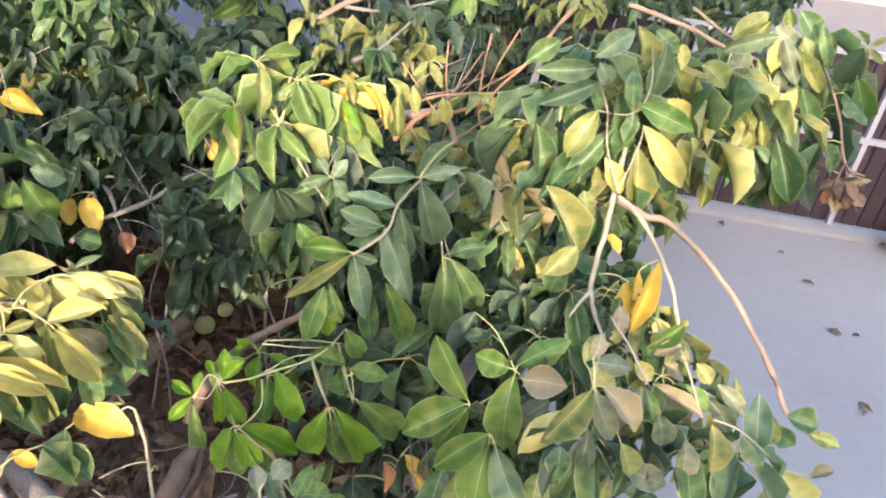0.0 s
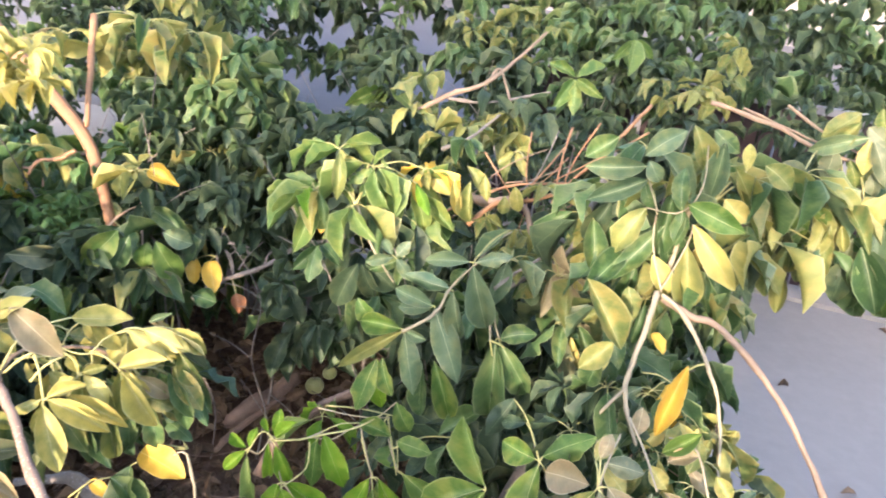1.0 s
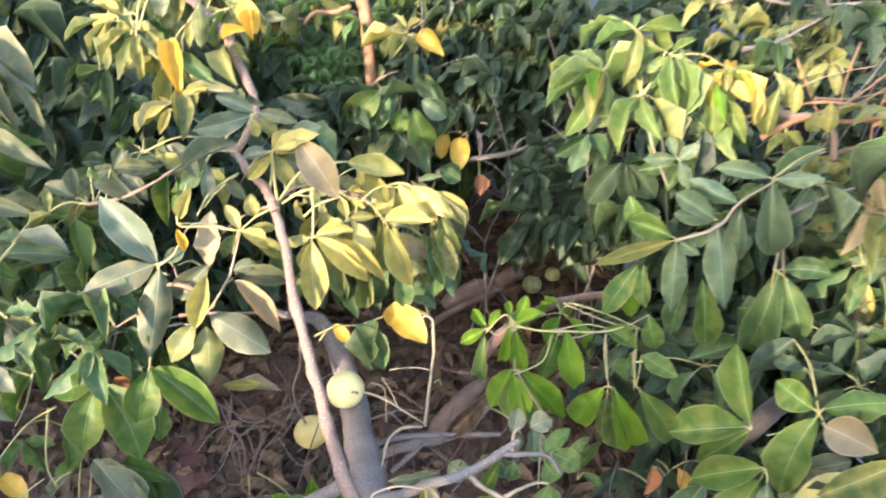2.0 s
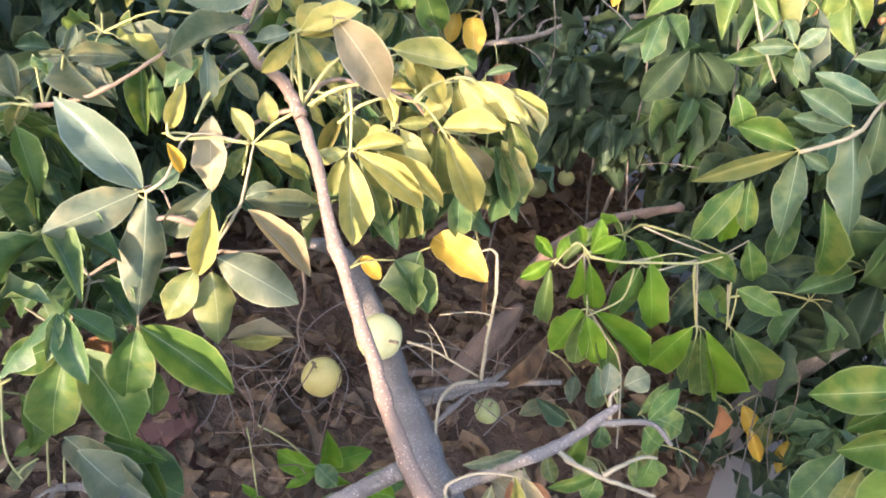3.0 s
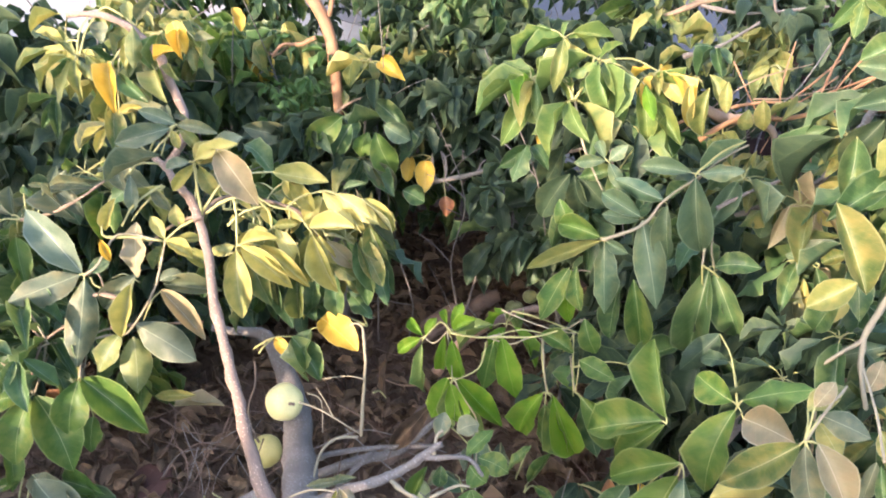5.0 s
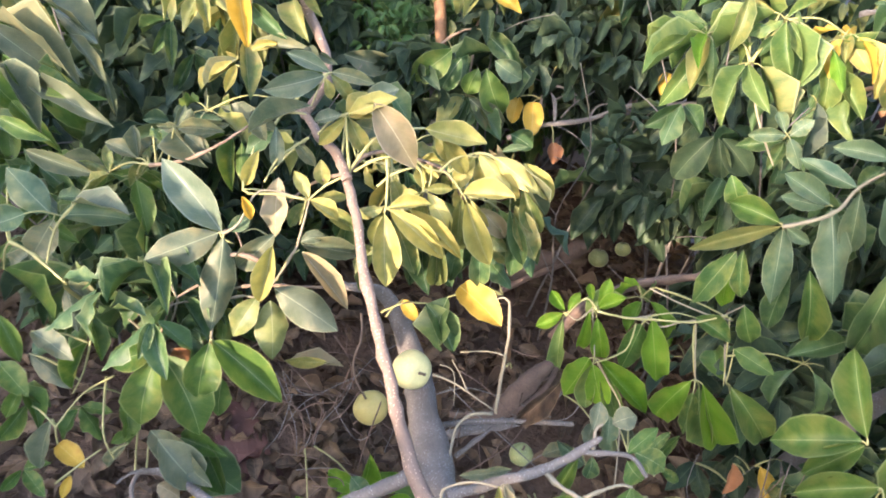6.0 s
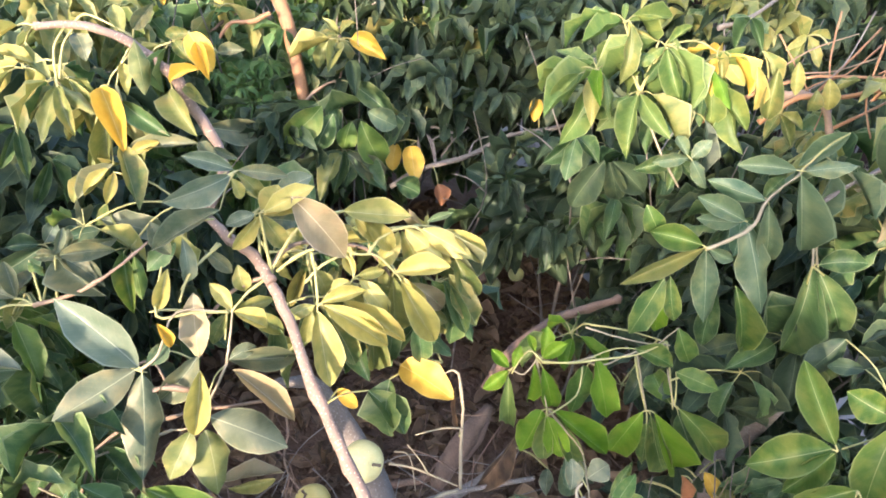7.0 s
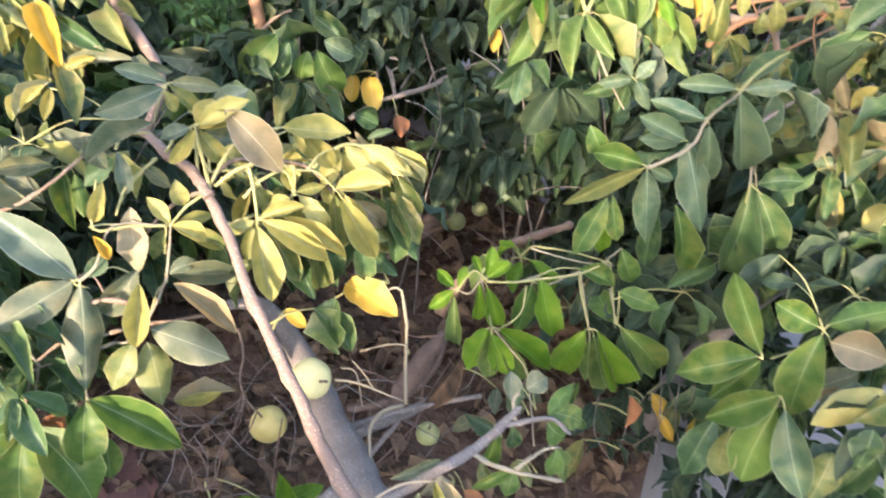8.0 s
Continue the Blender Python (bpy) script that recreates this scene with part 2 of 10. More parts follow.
def leaf_data(k, material):
    verts, uvs, faces = LEAF_SHAPES[k]
    me = bpy.data.meshes.new("leaf")
    me.from_pydata(verts, [], faces)
    lay = me.uv_layers.new(name="UVMap")
    lay.data.foreach_set("uv", [c for p in faces for i in p for c in uvs[i]])
    lay = me.uv_layers.new(name="EdgeMap")
    lay.data.foreach_set("uv", [c for p in faces for i in p for c in LEAF_EDGE[i]])
    me.polygons.foreach_set("use_smooth", [True] * len(faces))
    me.materials.append(material)
    return me


leaf_meshes = {}


def leaf_frame(base, tip, width, turn):
    """Matrix that lays the unit blade from base to tip; turn: degrees about its own axis away from facing up."""
    b, t = Vector(base), Vector(tip)
    ax = t - b
    n = ax.length
    ax.normalize()
    up = Vector((0, 0, 1)) - ax * ax.z
    if up.length < 0.15:
        up = Vector((0, -1, 0)) + ax * ax.y
    up.normalize()
    side = ax.cross(up)
    a = radians(turn)
    nor = up * math.cos(a) + side * math.sin(a)
    x = ax.cross(nor)
    m = Matrix((x * (n * width), ax * n, nor * (n * 0.9))).transposed().to_4x4()
    m.translation = b
    return m


def tube(bm, points, radii, sides=8, seed=0):
    """A bent, tapered, slightly knobbly stem through the points."""
    rnd = random.Random(seed)
    pts = [Vector(p) for p in points]
    fine, rad = [], []
    for i in range(len(pts) - 1):
        p0, p1, p2, p3 = pts[max(i - 1, 0)], pts[i], pts[i + 1], pts[min(i + 2, len(pts) - 1)]
        for k in range(4):
            t = k / 4
            fine.append(0.5 * ((2 * p1) + (p2 - p0) * t + (2 * p0 - 5 * p1 + 4 * p2 - p3) * t * t + (3 * p1 - p0 - 3 * p2 + p3) * t ** 3))
            rad.append(radii[i] + (radii[i + 1] - radii[i]) * t)
    fine.append(pts[-1])
    rad.append(radii[-1])
    fine.append(pts[-1] + (pts[-1] - pts[-2]).normalized() * radii[-1] * 0.9)
    rad.append(radii[-1] * 0.45)
    side = None
    rings = []
    for i, (p, r) in enumerate(zip(fine, rad)):
        d = (fine[min(i + 1, len(fine) - 1)] - fine[max(i - 1, 0)]).normalized()
        if side is None:
            side = d.orthogonal().normalized()
        side = (side - d * side.dot(d)).normalized()
        up = d.cross(side)
        rough = 1.0 if r < 0.010 else 0.35
        r *= 1 + rnd.uniform(-0.13, 0.15) * rough + (0.28 * rough if rnd.random() < 0.10 and r > 0.002 else 0.0)
        if 0 < i < len(fine) - 2:
            p = p + (side * rnd.uniform(-0.22, 0.22) + up * rnd.uniform(-0.22, 0.22)) * r * rough
        rings.append([bm.verts.new(p + (side * math.cos(a) + up * math.sin(a)) * r * (1 + rnd.uniform(-0.05, 0.05))) for a in (2 * math.pi * k / sides for k in range(sides))])
    for a, b in zip(rings[:-1], rings[1:]):
        for k in range(sides):
            bm.faces.new((a[k], a[(k + 1) % sides], b[(k + 1) % sides], b[k])).smooth = True
    bm.faces.new(list(reversed(rings[0])))
    bm.faces.new(rings[-1])


def scatter(name, frames, material, shapes=LEAF_SHAPES, label="", category="", parent=None):
    """Many leaves as one mesh, kind stuff."""
    rnd = random.Random(len(frames))
    vs, fs, us, es, base = [], [], [], [], 0
    for m in frames:
        verts, uvs, faces = shapes[rnd.randrange(len(shapes))]
        a = np.array(m)
        v = np.array(verts) @ a[:3, :3].T + a[:3, 3]
        vs.append(v)
        f = np.array(faces)
        fs.append(f + base)
        us.append(np.array(uvs)[f.ravel()])
        es.append(np.array(LEAF_EDGE)[f.ravel()])
        base += len(verts)
    me = bpy.data.meshes.new(name)
    me.from_pydata(np.concatenate(vs).tolist(), [], np.concatenate(fs).tolist())
    me.uv_layers.new(name="UVMap").data.foreach_set("uv", np.concatenate(us).ravel())
    me.uv_layers.new(name="EdgeMap").data.foreach_set("uv", np.concatenate(es).ravel())
    me.polygons.foreach_set("use_smooth", [True] * len(me.polygons))
    me.materials.append(material)
    ob = new(name, me)
    ob.parent = parent
    return tagged(ob, label, category, kind="stuff")

# ---- ground, soil bed, fence, walls ----


def ground_sheet():
    bm = bmesh.new()
    bmesh.ops.create_grid(bm, x_segments=2, y_segments=2, size=60)
    ob = part("ground", bm, concrete_mat)
    return tagged(ob, "pale grey trowelled concrete yard", "ground", kind="structure")


def soil_bed():
    bm = bmesh.new()
    nx, ny = 70, 80
    x0, x1, y0, y1 = -3.6, 0.02, -1.2, 3.4
    grid = []
    for j in range(ny + 1):
        row = []
        for i in range(nx + 1):
            x, y = x0 + (x1 - x0) * i / nx, y0 + (y1 - y0) * j / ny
            lim = x1 - max(0.0, y - 1.6) * 0.75
            x = x0 + (lim - x0) * i / nx
            edge = min(1.0, (lim - x) / 0.12, (y1 - y) / 0.12)
            z = 0.004 + edge * (0.03 + 0.035 * noise.noise((x * 3, y * 3, 1)) + 0.012 * noise.noise((x * 14, y * 14, 2)))
            row.append(bm.verts.new((x, y, max(z, 0.004))))
        grid.append(row)
    for j in range(ny):
        for i in range(nx):
            bm.faces.new((grid[j][i], grid[j][i + 1], grid[j + 1][i + 1], grid[j + 1][i])).smooth = True
    ob = part("soil_bed", bm, soil_mat)
    return tagged(ob, "bare reddish-brown soil bed under the tree", "soil", kind="structure")


def road_strip():
    bm = bmesh.new()
    box(bm, -40, 4.3, 0.0, 40, 10.9, 0.006)
    return tagged(part("road", bm, road_mat), "grey worn asphalt road beyond the fence", "road", kind="structure")


ground_sheet()
soil_bed()
road_strip()


def litter():
    rnd = random.Random(11)
    fr = []
    for i in range(7600):
        x, y = (rnd.uniform(-2.0, 0.02), rnd.uniform(0.1, 2.4)) if i < 5200 else (rnd.uniform(-3.5, 0.0), rnd.uniform(-1.1, 3.3))
        if x > 0.0 - max(0.0, y - 1.6) * 0.75 or noise.noise((x * 3.0, y * 3.0, 7)) < rnd.uniform(-0.7, 0.25):
            continue
        n = rnd.uniform(0.03, 0.08)
        d = Vector((rnd.uniform(-1, 1), rnd.uniform(-1, 1), rnd.uniform(-0.35, 0.35))).normalized() * n
        b = Vector((x, y, 0.045 + rnd.uniform(0, 0.035)))
        fr.append(leaf_frame(b, b + d, rnd.uniform(0.35, 0.7), rnd.uniform(-75, 75)))
    scatter("leaf_litter", fr, leaf_dry, LEAF_SHAPES, "dry brown curled leaves littering the soil bed", "leaf litter")
    bm = bmesh.new()
    for k in range(90):
        p = Vector((rnd.uniform(-1.5, -0.05), rnd.uniform(0.3, 1.7), 0.06 + rnd.uniform(0, 0.05)))
        a = rnd.uniform(0, 6.28)
        d = Vector((math.cos(a), math.sin(a), rnd.uniform(-0.1, 0.25))) * rnd.uniform(0.06, 0.2)
        side = Vector((-d.y, d.x, 0)) * rnd.uniform(-0.25, 0.25)
        tube(bm, (p, p + d * 0.5 + side, p + d), (0.002, 0.0016, 0.001), 4, k)
    tagged(part("fallen_twigs", bm, barks["deadwood"]), "thin dry brown twigs fallen on the soil", "twigs", kind="stuff")


litter()


def fence():
    """Low railing of dark maroon uprights with pale metal rails, along the far edge of the yard."""
    top = tagged(new("fence"), "low dark maroon slatted fence with pale grey metal rails", "fence")
    top.matrix_basis = pose(0, 3.68, 0, 0, 0, -3.2)
    kerb = bmesh.new()
    box(kerb, -0.6, -0.02, 0.0, 6.0, 0.14, 0.022)
    part("kerb", kerb, concrete_mat, top, "thin grey concrete kerb")
    for z, h, d in ((0.50, 0.028, 0.0), (0.90, 0.034, 0.0)):
        b = bmesh.new()
        box(b, -0.6, 0.02, z, 6.0, 0.05, z + h)
        part("rail", b, rail_mat, top, "pale grey metal rail")
    post = bmesh.new()
    box(post, -0.013, 0.022, 0.05, 0.013, 0.050, 0.90)
    first = part("post", post, rail_mat, top, "pale grey metal post")
    first.location.x = 0.1
    for k in range(1, 7):
        o = first.copy()
        scene.collection.objects.link(o)
        o.location.x = 0.1 + k * 0.93
    b = bmesh.new()
    box(b, -0.036, 0.065, 0.05, 0.036, 0.085, 0.92)
    slat = part("slat", b, slat_mat, top)
    slat.location.x = -0.55
    for k in range(1, 80):
        o = slat.copy()
        scene.collection.objects.link(o)
        o.location.x = -0.55 + k * 0.082
    return top


fence()


def closing_wall(name, x0, y0, x1, y1, h):
    b = bmesh.new()
    box(b, x0, y0, 0, x1, y1, h)
    tagged(part(name, b, wall_mat), "plain grey plastered wall added round the yard", "wall", kind="structure")


closing_wall("wall_north", -12, 11.0, 12, 11.2, 2.2)
# Unseen; added at this height to keep low sun off the ground.
closing_wall("wall_south", -14, -4.2, 9.2, -4.0, 2.0)
closing_wall("wall_west", -14.2, -4.2, -14, 11.2, 0.9)
closing_wall("wall_east", 9.0, -8, 9.2, 11.0, 2.2)

# ---- background shrubs ----
clumps = {}
clump_rng = random.Random(5)


def foliage_clump(centre, radius, count, size, material):
    """Fans of drooping leaflets scattered through a rounded mass."""
    c = Vector(centre)
    store = clumps.setdefault(material.name, (material, []))[1]
    for _ in range(count):
        while True:
            o = Vector((clump_rng.uniform(-1, 1), clump_rng.uniform(-1, 1), clump_rng.uniform(-1, 1)))
            if o.length < 1:
                break
        p = c + Vector((o.x * radius, o.y * radius * 0.8, o.z * radius))
        lean = Vector((clump_rng.gauss(0, 0.5), clump_rng.gauss(-0.5, 0.5), 0.1))
        a0 = clump_rng.uniform(0, 6.28)
        for k in range(6):
            a = a0 + k * 6.28 / 6 + clump_rng.uniform(-0.3, 0.3)
            d = Vector((math.cos(a), math.sin(a), clump_rng.uniform(-1.7, -0.1))) + lean * 0.5
            d.normalize()
            n = size * clump_rng.uniform(0.7, 1.25)
            if p.z + d.z * n < 0.05:
                continue
            store.append(leaf_frame(p + d * 0.01, p + d * n, clump_rng.uniform(0.34, 0.48), clump_rng.uniform(-30, 30)))


def hedge(x0, x1, y0, y1, z0, z1, count, size, *materials):
    """A loose leafy mass between two corners, its top uneven."""
    for _ in range(count):
        x, y = clump_rng.uniform(x0, x1), clump_rng.uniform(y0, y1)
        top = z1 * (0.82 + 0.3 * noise.noise((x * 1.7, y * 1.7, 4)))
        z = z0 + (top - z0) * clump_rng.random() ** 0.7
        if -1.15 < x < -0.35 and y < 2.15 and z < 0.72:
            continue
        s = min(max((y - 2.0) / 2.3, 0.0), 1.3)
        if y > 1.7 and x < -1.3 and math.hypot(x + 1.6 + 1.85 * s, z - 0.92 + 0.92 * s) < 0.17 + 0.06 * noise.noise((x * 6, z * 6, 2)):
            continue
        if 2.8 < y < 4.15 and -0.80 < x + 1.0 + (y - 3.1) * 0.33 < 0.38 and z > 0.45 - 0.2 * noise.noise((x * 5, y * 5, 8)):
            continue
        foliage_clump((x, y, z), 0.06, 2, size * clump_rng.uniform(0.8, 1.2), clump_rng.choice(materials))


# leaf_shade clumps carry the deep shade of the shrubs in their colour.
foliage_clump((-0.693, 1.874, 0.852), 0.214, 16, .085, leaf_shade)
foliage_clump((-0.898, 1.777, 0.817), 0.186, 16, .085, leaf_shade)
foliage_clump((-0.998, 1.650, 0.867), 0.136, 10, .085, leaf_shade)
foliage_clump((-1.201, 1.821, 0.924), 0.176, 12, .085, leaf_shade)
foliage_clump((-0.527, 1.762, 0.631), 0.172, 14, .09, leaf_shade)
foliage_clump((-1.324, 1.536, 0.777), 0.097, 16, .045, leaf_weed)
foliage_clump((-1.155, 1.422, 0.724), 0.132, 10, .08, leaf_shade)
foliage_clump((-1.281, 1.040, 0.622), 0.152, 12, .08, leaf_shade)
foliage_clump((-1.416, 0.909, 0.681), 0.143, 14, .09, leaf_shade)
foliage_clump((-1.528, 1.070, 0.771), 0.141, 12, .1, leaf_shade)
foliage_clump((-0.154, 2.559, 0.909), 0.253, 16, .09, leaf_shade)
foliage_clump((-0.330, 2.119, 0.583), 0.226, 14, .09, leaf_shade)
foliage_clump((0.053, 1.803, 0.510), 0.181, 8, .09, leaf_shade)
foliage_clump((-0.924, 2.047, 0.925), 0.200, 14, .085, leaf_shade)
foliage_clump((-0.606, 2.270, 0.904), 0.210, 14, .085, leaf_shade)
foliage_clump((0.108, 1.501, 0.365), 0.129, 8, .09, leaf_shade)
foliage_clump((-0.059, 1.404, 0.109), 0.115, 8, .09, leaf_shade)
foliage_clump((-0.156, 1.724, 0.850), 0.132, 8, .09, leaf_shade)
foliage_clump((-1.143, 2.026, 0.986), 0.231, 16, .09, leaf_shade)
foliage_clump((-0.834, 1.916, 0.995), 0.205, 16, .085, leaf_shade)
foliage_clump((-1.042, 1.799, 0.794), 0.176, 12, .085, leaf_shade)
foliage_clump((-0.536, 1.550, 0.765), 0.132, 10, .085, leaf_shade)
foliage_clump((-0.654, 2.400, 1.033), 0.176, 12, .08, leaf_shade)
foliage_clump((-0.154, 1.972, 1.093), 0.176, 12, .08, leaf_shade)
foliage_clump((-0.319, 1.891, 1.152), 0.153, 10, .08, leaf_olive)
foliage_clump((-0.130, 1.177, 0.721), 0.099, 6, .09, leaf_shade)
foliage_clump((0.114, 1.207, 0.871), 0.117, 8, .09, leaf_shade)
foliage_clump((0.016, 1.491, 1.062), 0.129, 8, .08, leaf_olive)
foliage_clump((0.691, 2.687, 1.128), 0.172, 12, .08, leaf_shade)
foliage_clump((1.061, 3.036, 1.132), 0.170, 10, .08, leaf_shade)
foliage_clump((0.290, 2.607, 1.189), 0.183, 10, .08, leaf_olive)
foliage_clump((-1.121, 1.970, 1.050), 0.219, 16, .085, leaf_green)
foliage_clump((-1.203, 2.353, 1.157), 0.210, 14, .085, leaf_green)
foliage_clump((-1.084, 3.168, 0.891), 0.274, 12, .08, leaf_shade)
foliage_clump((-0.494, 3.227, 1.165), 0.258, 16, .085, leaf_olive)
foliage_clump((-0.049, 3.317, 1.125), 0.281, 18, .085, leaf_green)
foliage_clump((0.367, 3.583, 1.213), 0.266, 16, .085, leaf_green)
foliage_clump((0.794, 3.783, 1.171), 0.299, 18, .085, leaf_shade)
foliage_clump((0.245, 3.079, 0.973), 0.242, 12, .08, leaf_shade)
# Olive and gold clumps here hold the sun's yellow in their colour.
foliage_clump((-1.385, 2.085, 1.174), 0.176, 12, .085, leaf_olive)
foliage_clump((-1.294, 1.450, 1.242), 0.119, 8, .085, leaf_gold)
foliage_clump((-1.380, 1.667, 0.815), 0.177, 12, .08, leaf_weed)
foliage_clump((-1.477, 0.856, 0.973), 0.174, 16, .12, leaf_shade)
foliage_clump((-1.261, 0.783, 0.866), 0.141, 14, .09, leaf_shade)
foliage_clump((-1.101, 0.579, 0.825), 0.092, 8, .09, leaf_green)
foliage_clump((-1.462, 1.213, 1.058), 0.167, 10, .09, leaf_olive)
foliage_clump((-1.198, 1.994, 0.911), 0.211, 14, .08, leaf_green)
foliage_clump((-0.890, 0.483, 0.788), 0.073, 6, .09, leaf_green)
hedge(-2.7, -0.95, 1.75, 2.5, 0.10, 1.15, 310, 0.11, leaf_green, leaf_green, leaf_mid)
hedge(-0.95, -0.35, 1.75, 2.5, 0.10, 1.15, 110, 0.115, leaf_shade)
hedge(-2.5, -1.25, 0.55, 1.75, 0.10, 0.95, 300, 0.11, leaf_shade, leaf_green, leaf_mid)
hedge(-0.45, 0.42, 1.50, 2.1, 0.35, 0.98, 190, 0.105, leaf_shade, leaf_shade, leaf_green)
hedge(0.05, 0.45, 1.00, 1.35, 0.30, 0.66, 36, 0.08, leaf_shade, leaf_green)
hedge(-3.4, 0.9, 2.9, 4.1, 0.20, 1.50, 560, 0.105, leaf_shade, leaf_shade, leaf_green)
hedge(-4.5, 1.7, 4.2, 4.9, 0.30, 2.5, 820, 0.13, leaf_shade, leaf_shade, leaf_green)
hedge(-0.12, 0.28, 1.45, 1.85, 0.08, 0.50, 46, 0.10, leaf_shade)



def shrub_twigs():
    """Thin bare stems rising and forking through the shrubs."""
    rnd = random.Random(41)
    bm = bmesh.new()
    for k in range(110):
        x, y = rnd.uniform(-2.4, 0.2), rnd.uniform(1.55, 3.3)
        if k % 3 == 0:
            x, y = rnd.uniform(-2.2, -1.3), rnd.uniform(0.7, 1.7)
        p = Vector((x, y, 0.03))
        h = rnd.uniform(0.6, 1.15)
        lean = Vector((rnd.gauss(0, 0.22), rnd.gauss(-0.12, 0.2), 0))
        pts = [p + lean * s * s + Vector((rnd.gauss(0, 0.015), rnd.gauss(0, 0.015), h * s)) for s in (0, 0.25, 0.5, 0.75, 1.0)]
        r = rnd.uniform(0.0025, 0.0055)
        tube(bm, pts, [r, r * 0.9, r * 0.7, r * 0.5, r * 0.3], 5, k)
        for q in pts[1:4]:
            a = rnd.uniform(0, 6.28)
            d = Vector((math.cos(a), math.sin(a), rnd.uniform(0.0, 0.8))) * rnd.uniform(0.08, 0.22)
            tube(bm, (q, q + d * 0.5 + Vector((0, 0, 0.01)), q + d), (r * 0.5, r * 0.4, r * 0.25), 4, k)
    tagged(part("shrub_stems", bm, barks["greybark"]), "thin grey bare stems and twigs inside the shrubs", "twigs", kind="stuff")


shrub_twigs()
shrub_names = {"leaf_shade": "dense shrub foliage behind the fruit tree, its green coloured as in shade", "leaf_green": "mid-green drooping foliage of a shrub behind",
               "leaf_mid": "lighter green drooping foliage of the shrubs", "leaf_olive": "olive foliage behind the fruit tree, sunlight put into its colour", "leaf_gold": "golden foliage overhead, sunlight put into its colour", "leaf_weed": "small bright green weeds in the bed"}
def shade_tree():
    """Unseen tree added behind the wall; gaps left in its crown shape the low sun."""
    top = tagged(new("garden_tree"), "broad leafy tree added out of view to break the low sun", "tree")
    top.location = (-0.4, -5.2, 0)
    bm = bmesh.new()
    tube(bm, ((0, 0, 0), (0.05, 0.02, 0.9), (-0.04, 0.03, 1.7), (0.1, 0, 3.2)), (0.13, 0.11, 0.09, 0.05), 10, 4)
    part("trunk", bm, barks["greybark"], top)
    rnd = random.Random(21)
    frames = []
    for _ in range(8600):
        p = Vector((rnd.uniform(-3.9, 3.9), rnd.gauss(0, 0.35), rnd.uniform(2.2, 4.4)))
        # Openings placed so that sun lands on chosen leaf clusters.
        gap = -0.80 < p.x < -0.28 and 2.58 < p.z < 3.02 or -0.70 < p.x < -0.16 and 2.37 < p.z < 2.60
        gap = gap or -0.38 < p.x < 0.04 and 2.95 < p.z < 3.38 or -0.27 < p.x < 0.0 and 2.48 < p.z < 2.70 or -1.95 < p.x < -0.80 and 2.72 < p.z < 3.5
        dappled = -0.10 < p.x < 0.95 and 2.67 < p.z < 3.6 and not (p.x < 0.04 and p.z < 2.80)
        if gap and rnd.random() > 0.02 or dappled or p.x < 0.95 and noise.noise((p.x * 2.1, p.z * 2.1, 9)) < -0.34:
            continue
        d = Vector((rnd.gauss(0, 1), rnd.gauss(0, 1), rnd.uniform(-1, 0.2))).normalized()
        frames.append(leaf_frame(p, p + d * rnd.uniform(0.12, 0.2), 0.5, rnd.uniform(-60, 60)))
    for _ in range(2600):
        p = Vector((rnd.uniform(-0.10, 0.95), rnd.gauss(0, 0.2), rnd.uniform(2.67, 3.6)))
        if p.x < 0.04 and (p.z < 2.80 or 2.95 < p.z < 3.38) or noise.noise((p.x * 8.0, p.z * 8.0, 3)) > -0.20:
            continue
        d = Vector((rnd.gauss(0, 1), rnd.gauss(0, 1), rnd.uniform(-1, 0.2))).normalized()
        frames.append(leaf_frame(p, p + d * rnd.uniform(0.07, 0.12), 0.5, rnd.uniform(-60, 60)))
    for _ in range(3200):
        p = Vector((rnd.uniform(0.95, 3.0), rnd.gauss(0, 0.35), rnd.uniform(2.2, 3.8)))
        d = Vector((rnd.gauss(0, 1), rnd.gauss(0, 1), rnd.uniform(-1, 0.2))).normalized()
        frames.append(leaf_frame(p, p + d * rnd.uniform(0.14, 0.22), 0.5, rnd.uniform(-60, 60)))
    scatter("crown", frames, leaf_green, LEAF_SHAPES, parent=top)


shade_tree()
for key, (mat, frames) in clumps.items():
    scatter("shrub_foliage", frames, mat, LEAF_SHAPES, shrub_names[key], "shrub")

# ---- fruit tree: trunk, limbs, leaves, fruit ----
def fruit_tree(label, x, y, *trunk):
    ob = tagged(new("fruit_tree"), label, "tree", "fruit trees in the bed")
    ob.location = (x, y, 0.0)
    if trunk:
        bm = bmesh.new()
        tube(bm, trunk, [0.036 - 0.022 * i / (len(trunk) - 1) for i in range(len(trunk))], 12, 31)
        t = part("trunk", bm, barks["greybark"], None, "rough grey trunk")
        t.parent = ob
        t.matrix_parent_inverse = Matrix.Translation(-ob.location)
    return ob


near_tree = fruit_tree("fruit tree with golden drooping leaves and pale round fruit", -0.33, 0.62)
side_tree = fruit_tree("leafy green fruit tree arching over the concrete", -0.02, 1.42, (-0.02, 1.42, 0.0), (0.00, 1.42, 0.28), (0.06, 1.40, 0.55), (0.15, 1.36, 0.78))
far_tree = fruit_tree("taller fruit tree with an orange-brown sunlit branch", -1.22, 1.62, (-1.22, 1.62, 0.0), (-1.20, 1.60, 0.3), (-1.17, 1.56, 0.55), (-1.14, 1.50, 0.78))
tree = near_tree
bough_names = {"pinkbark": ("branch", "pinkish speckled young branch"), "redbark": ("branch", "orange-brown sunlit branch"), "greybark": ("limb", "rough grey speckled limb"),
               "twig": ("twig", ""), "petiole": ("petiole", ""), "palestem": ("stem", "pale green-grey stem"), "deadwood": ("dead_branch", "dry brown dead branch")}
branch_count = [0]


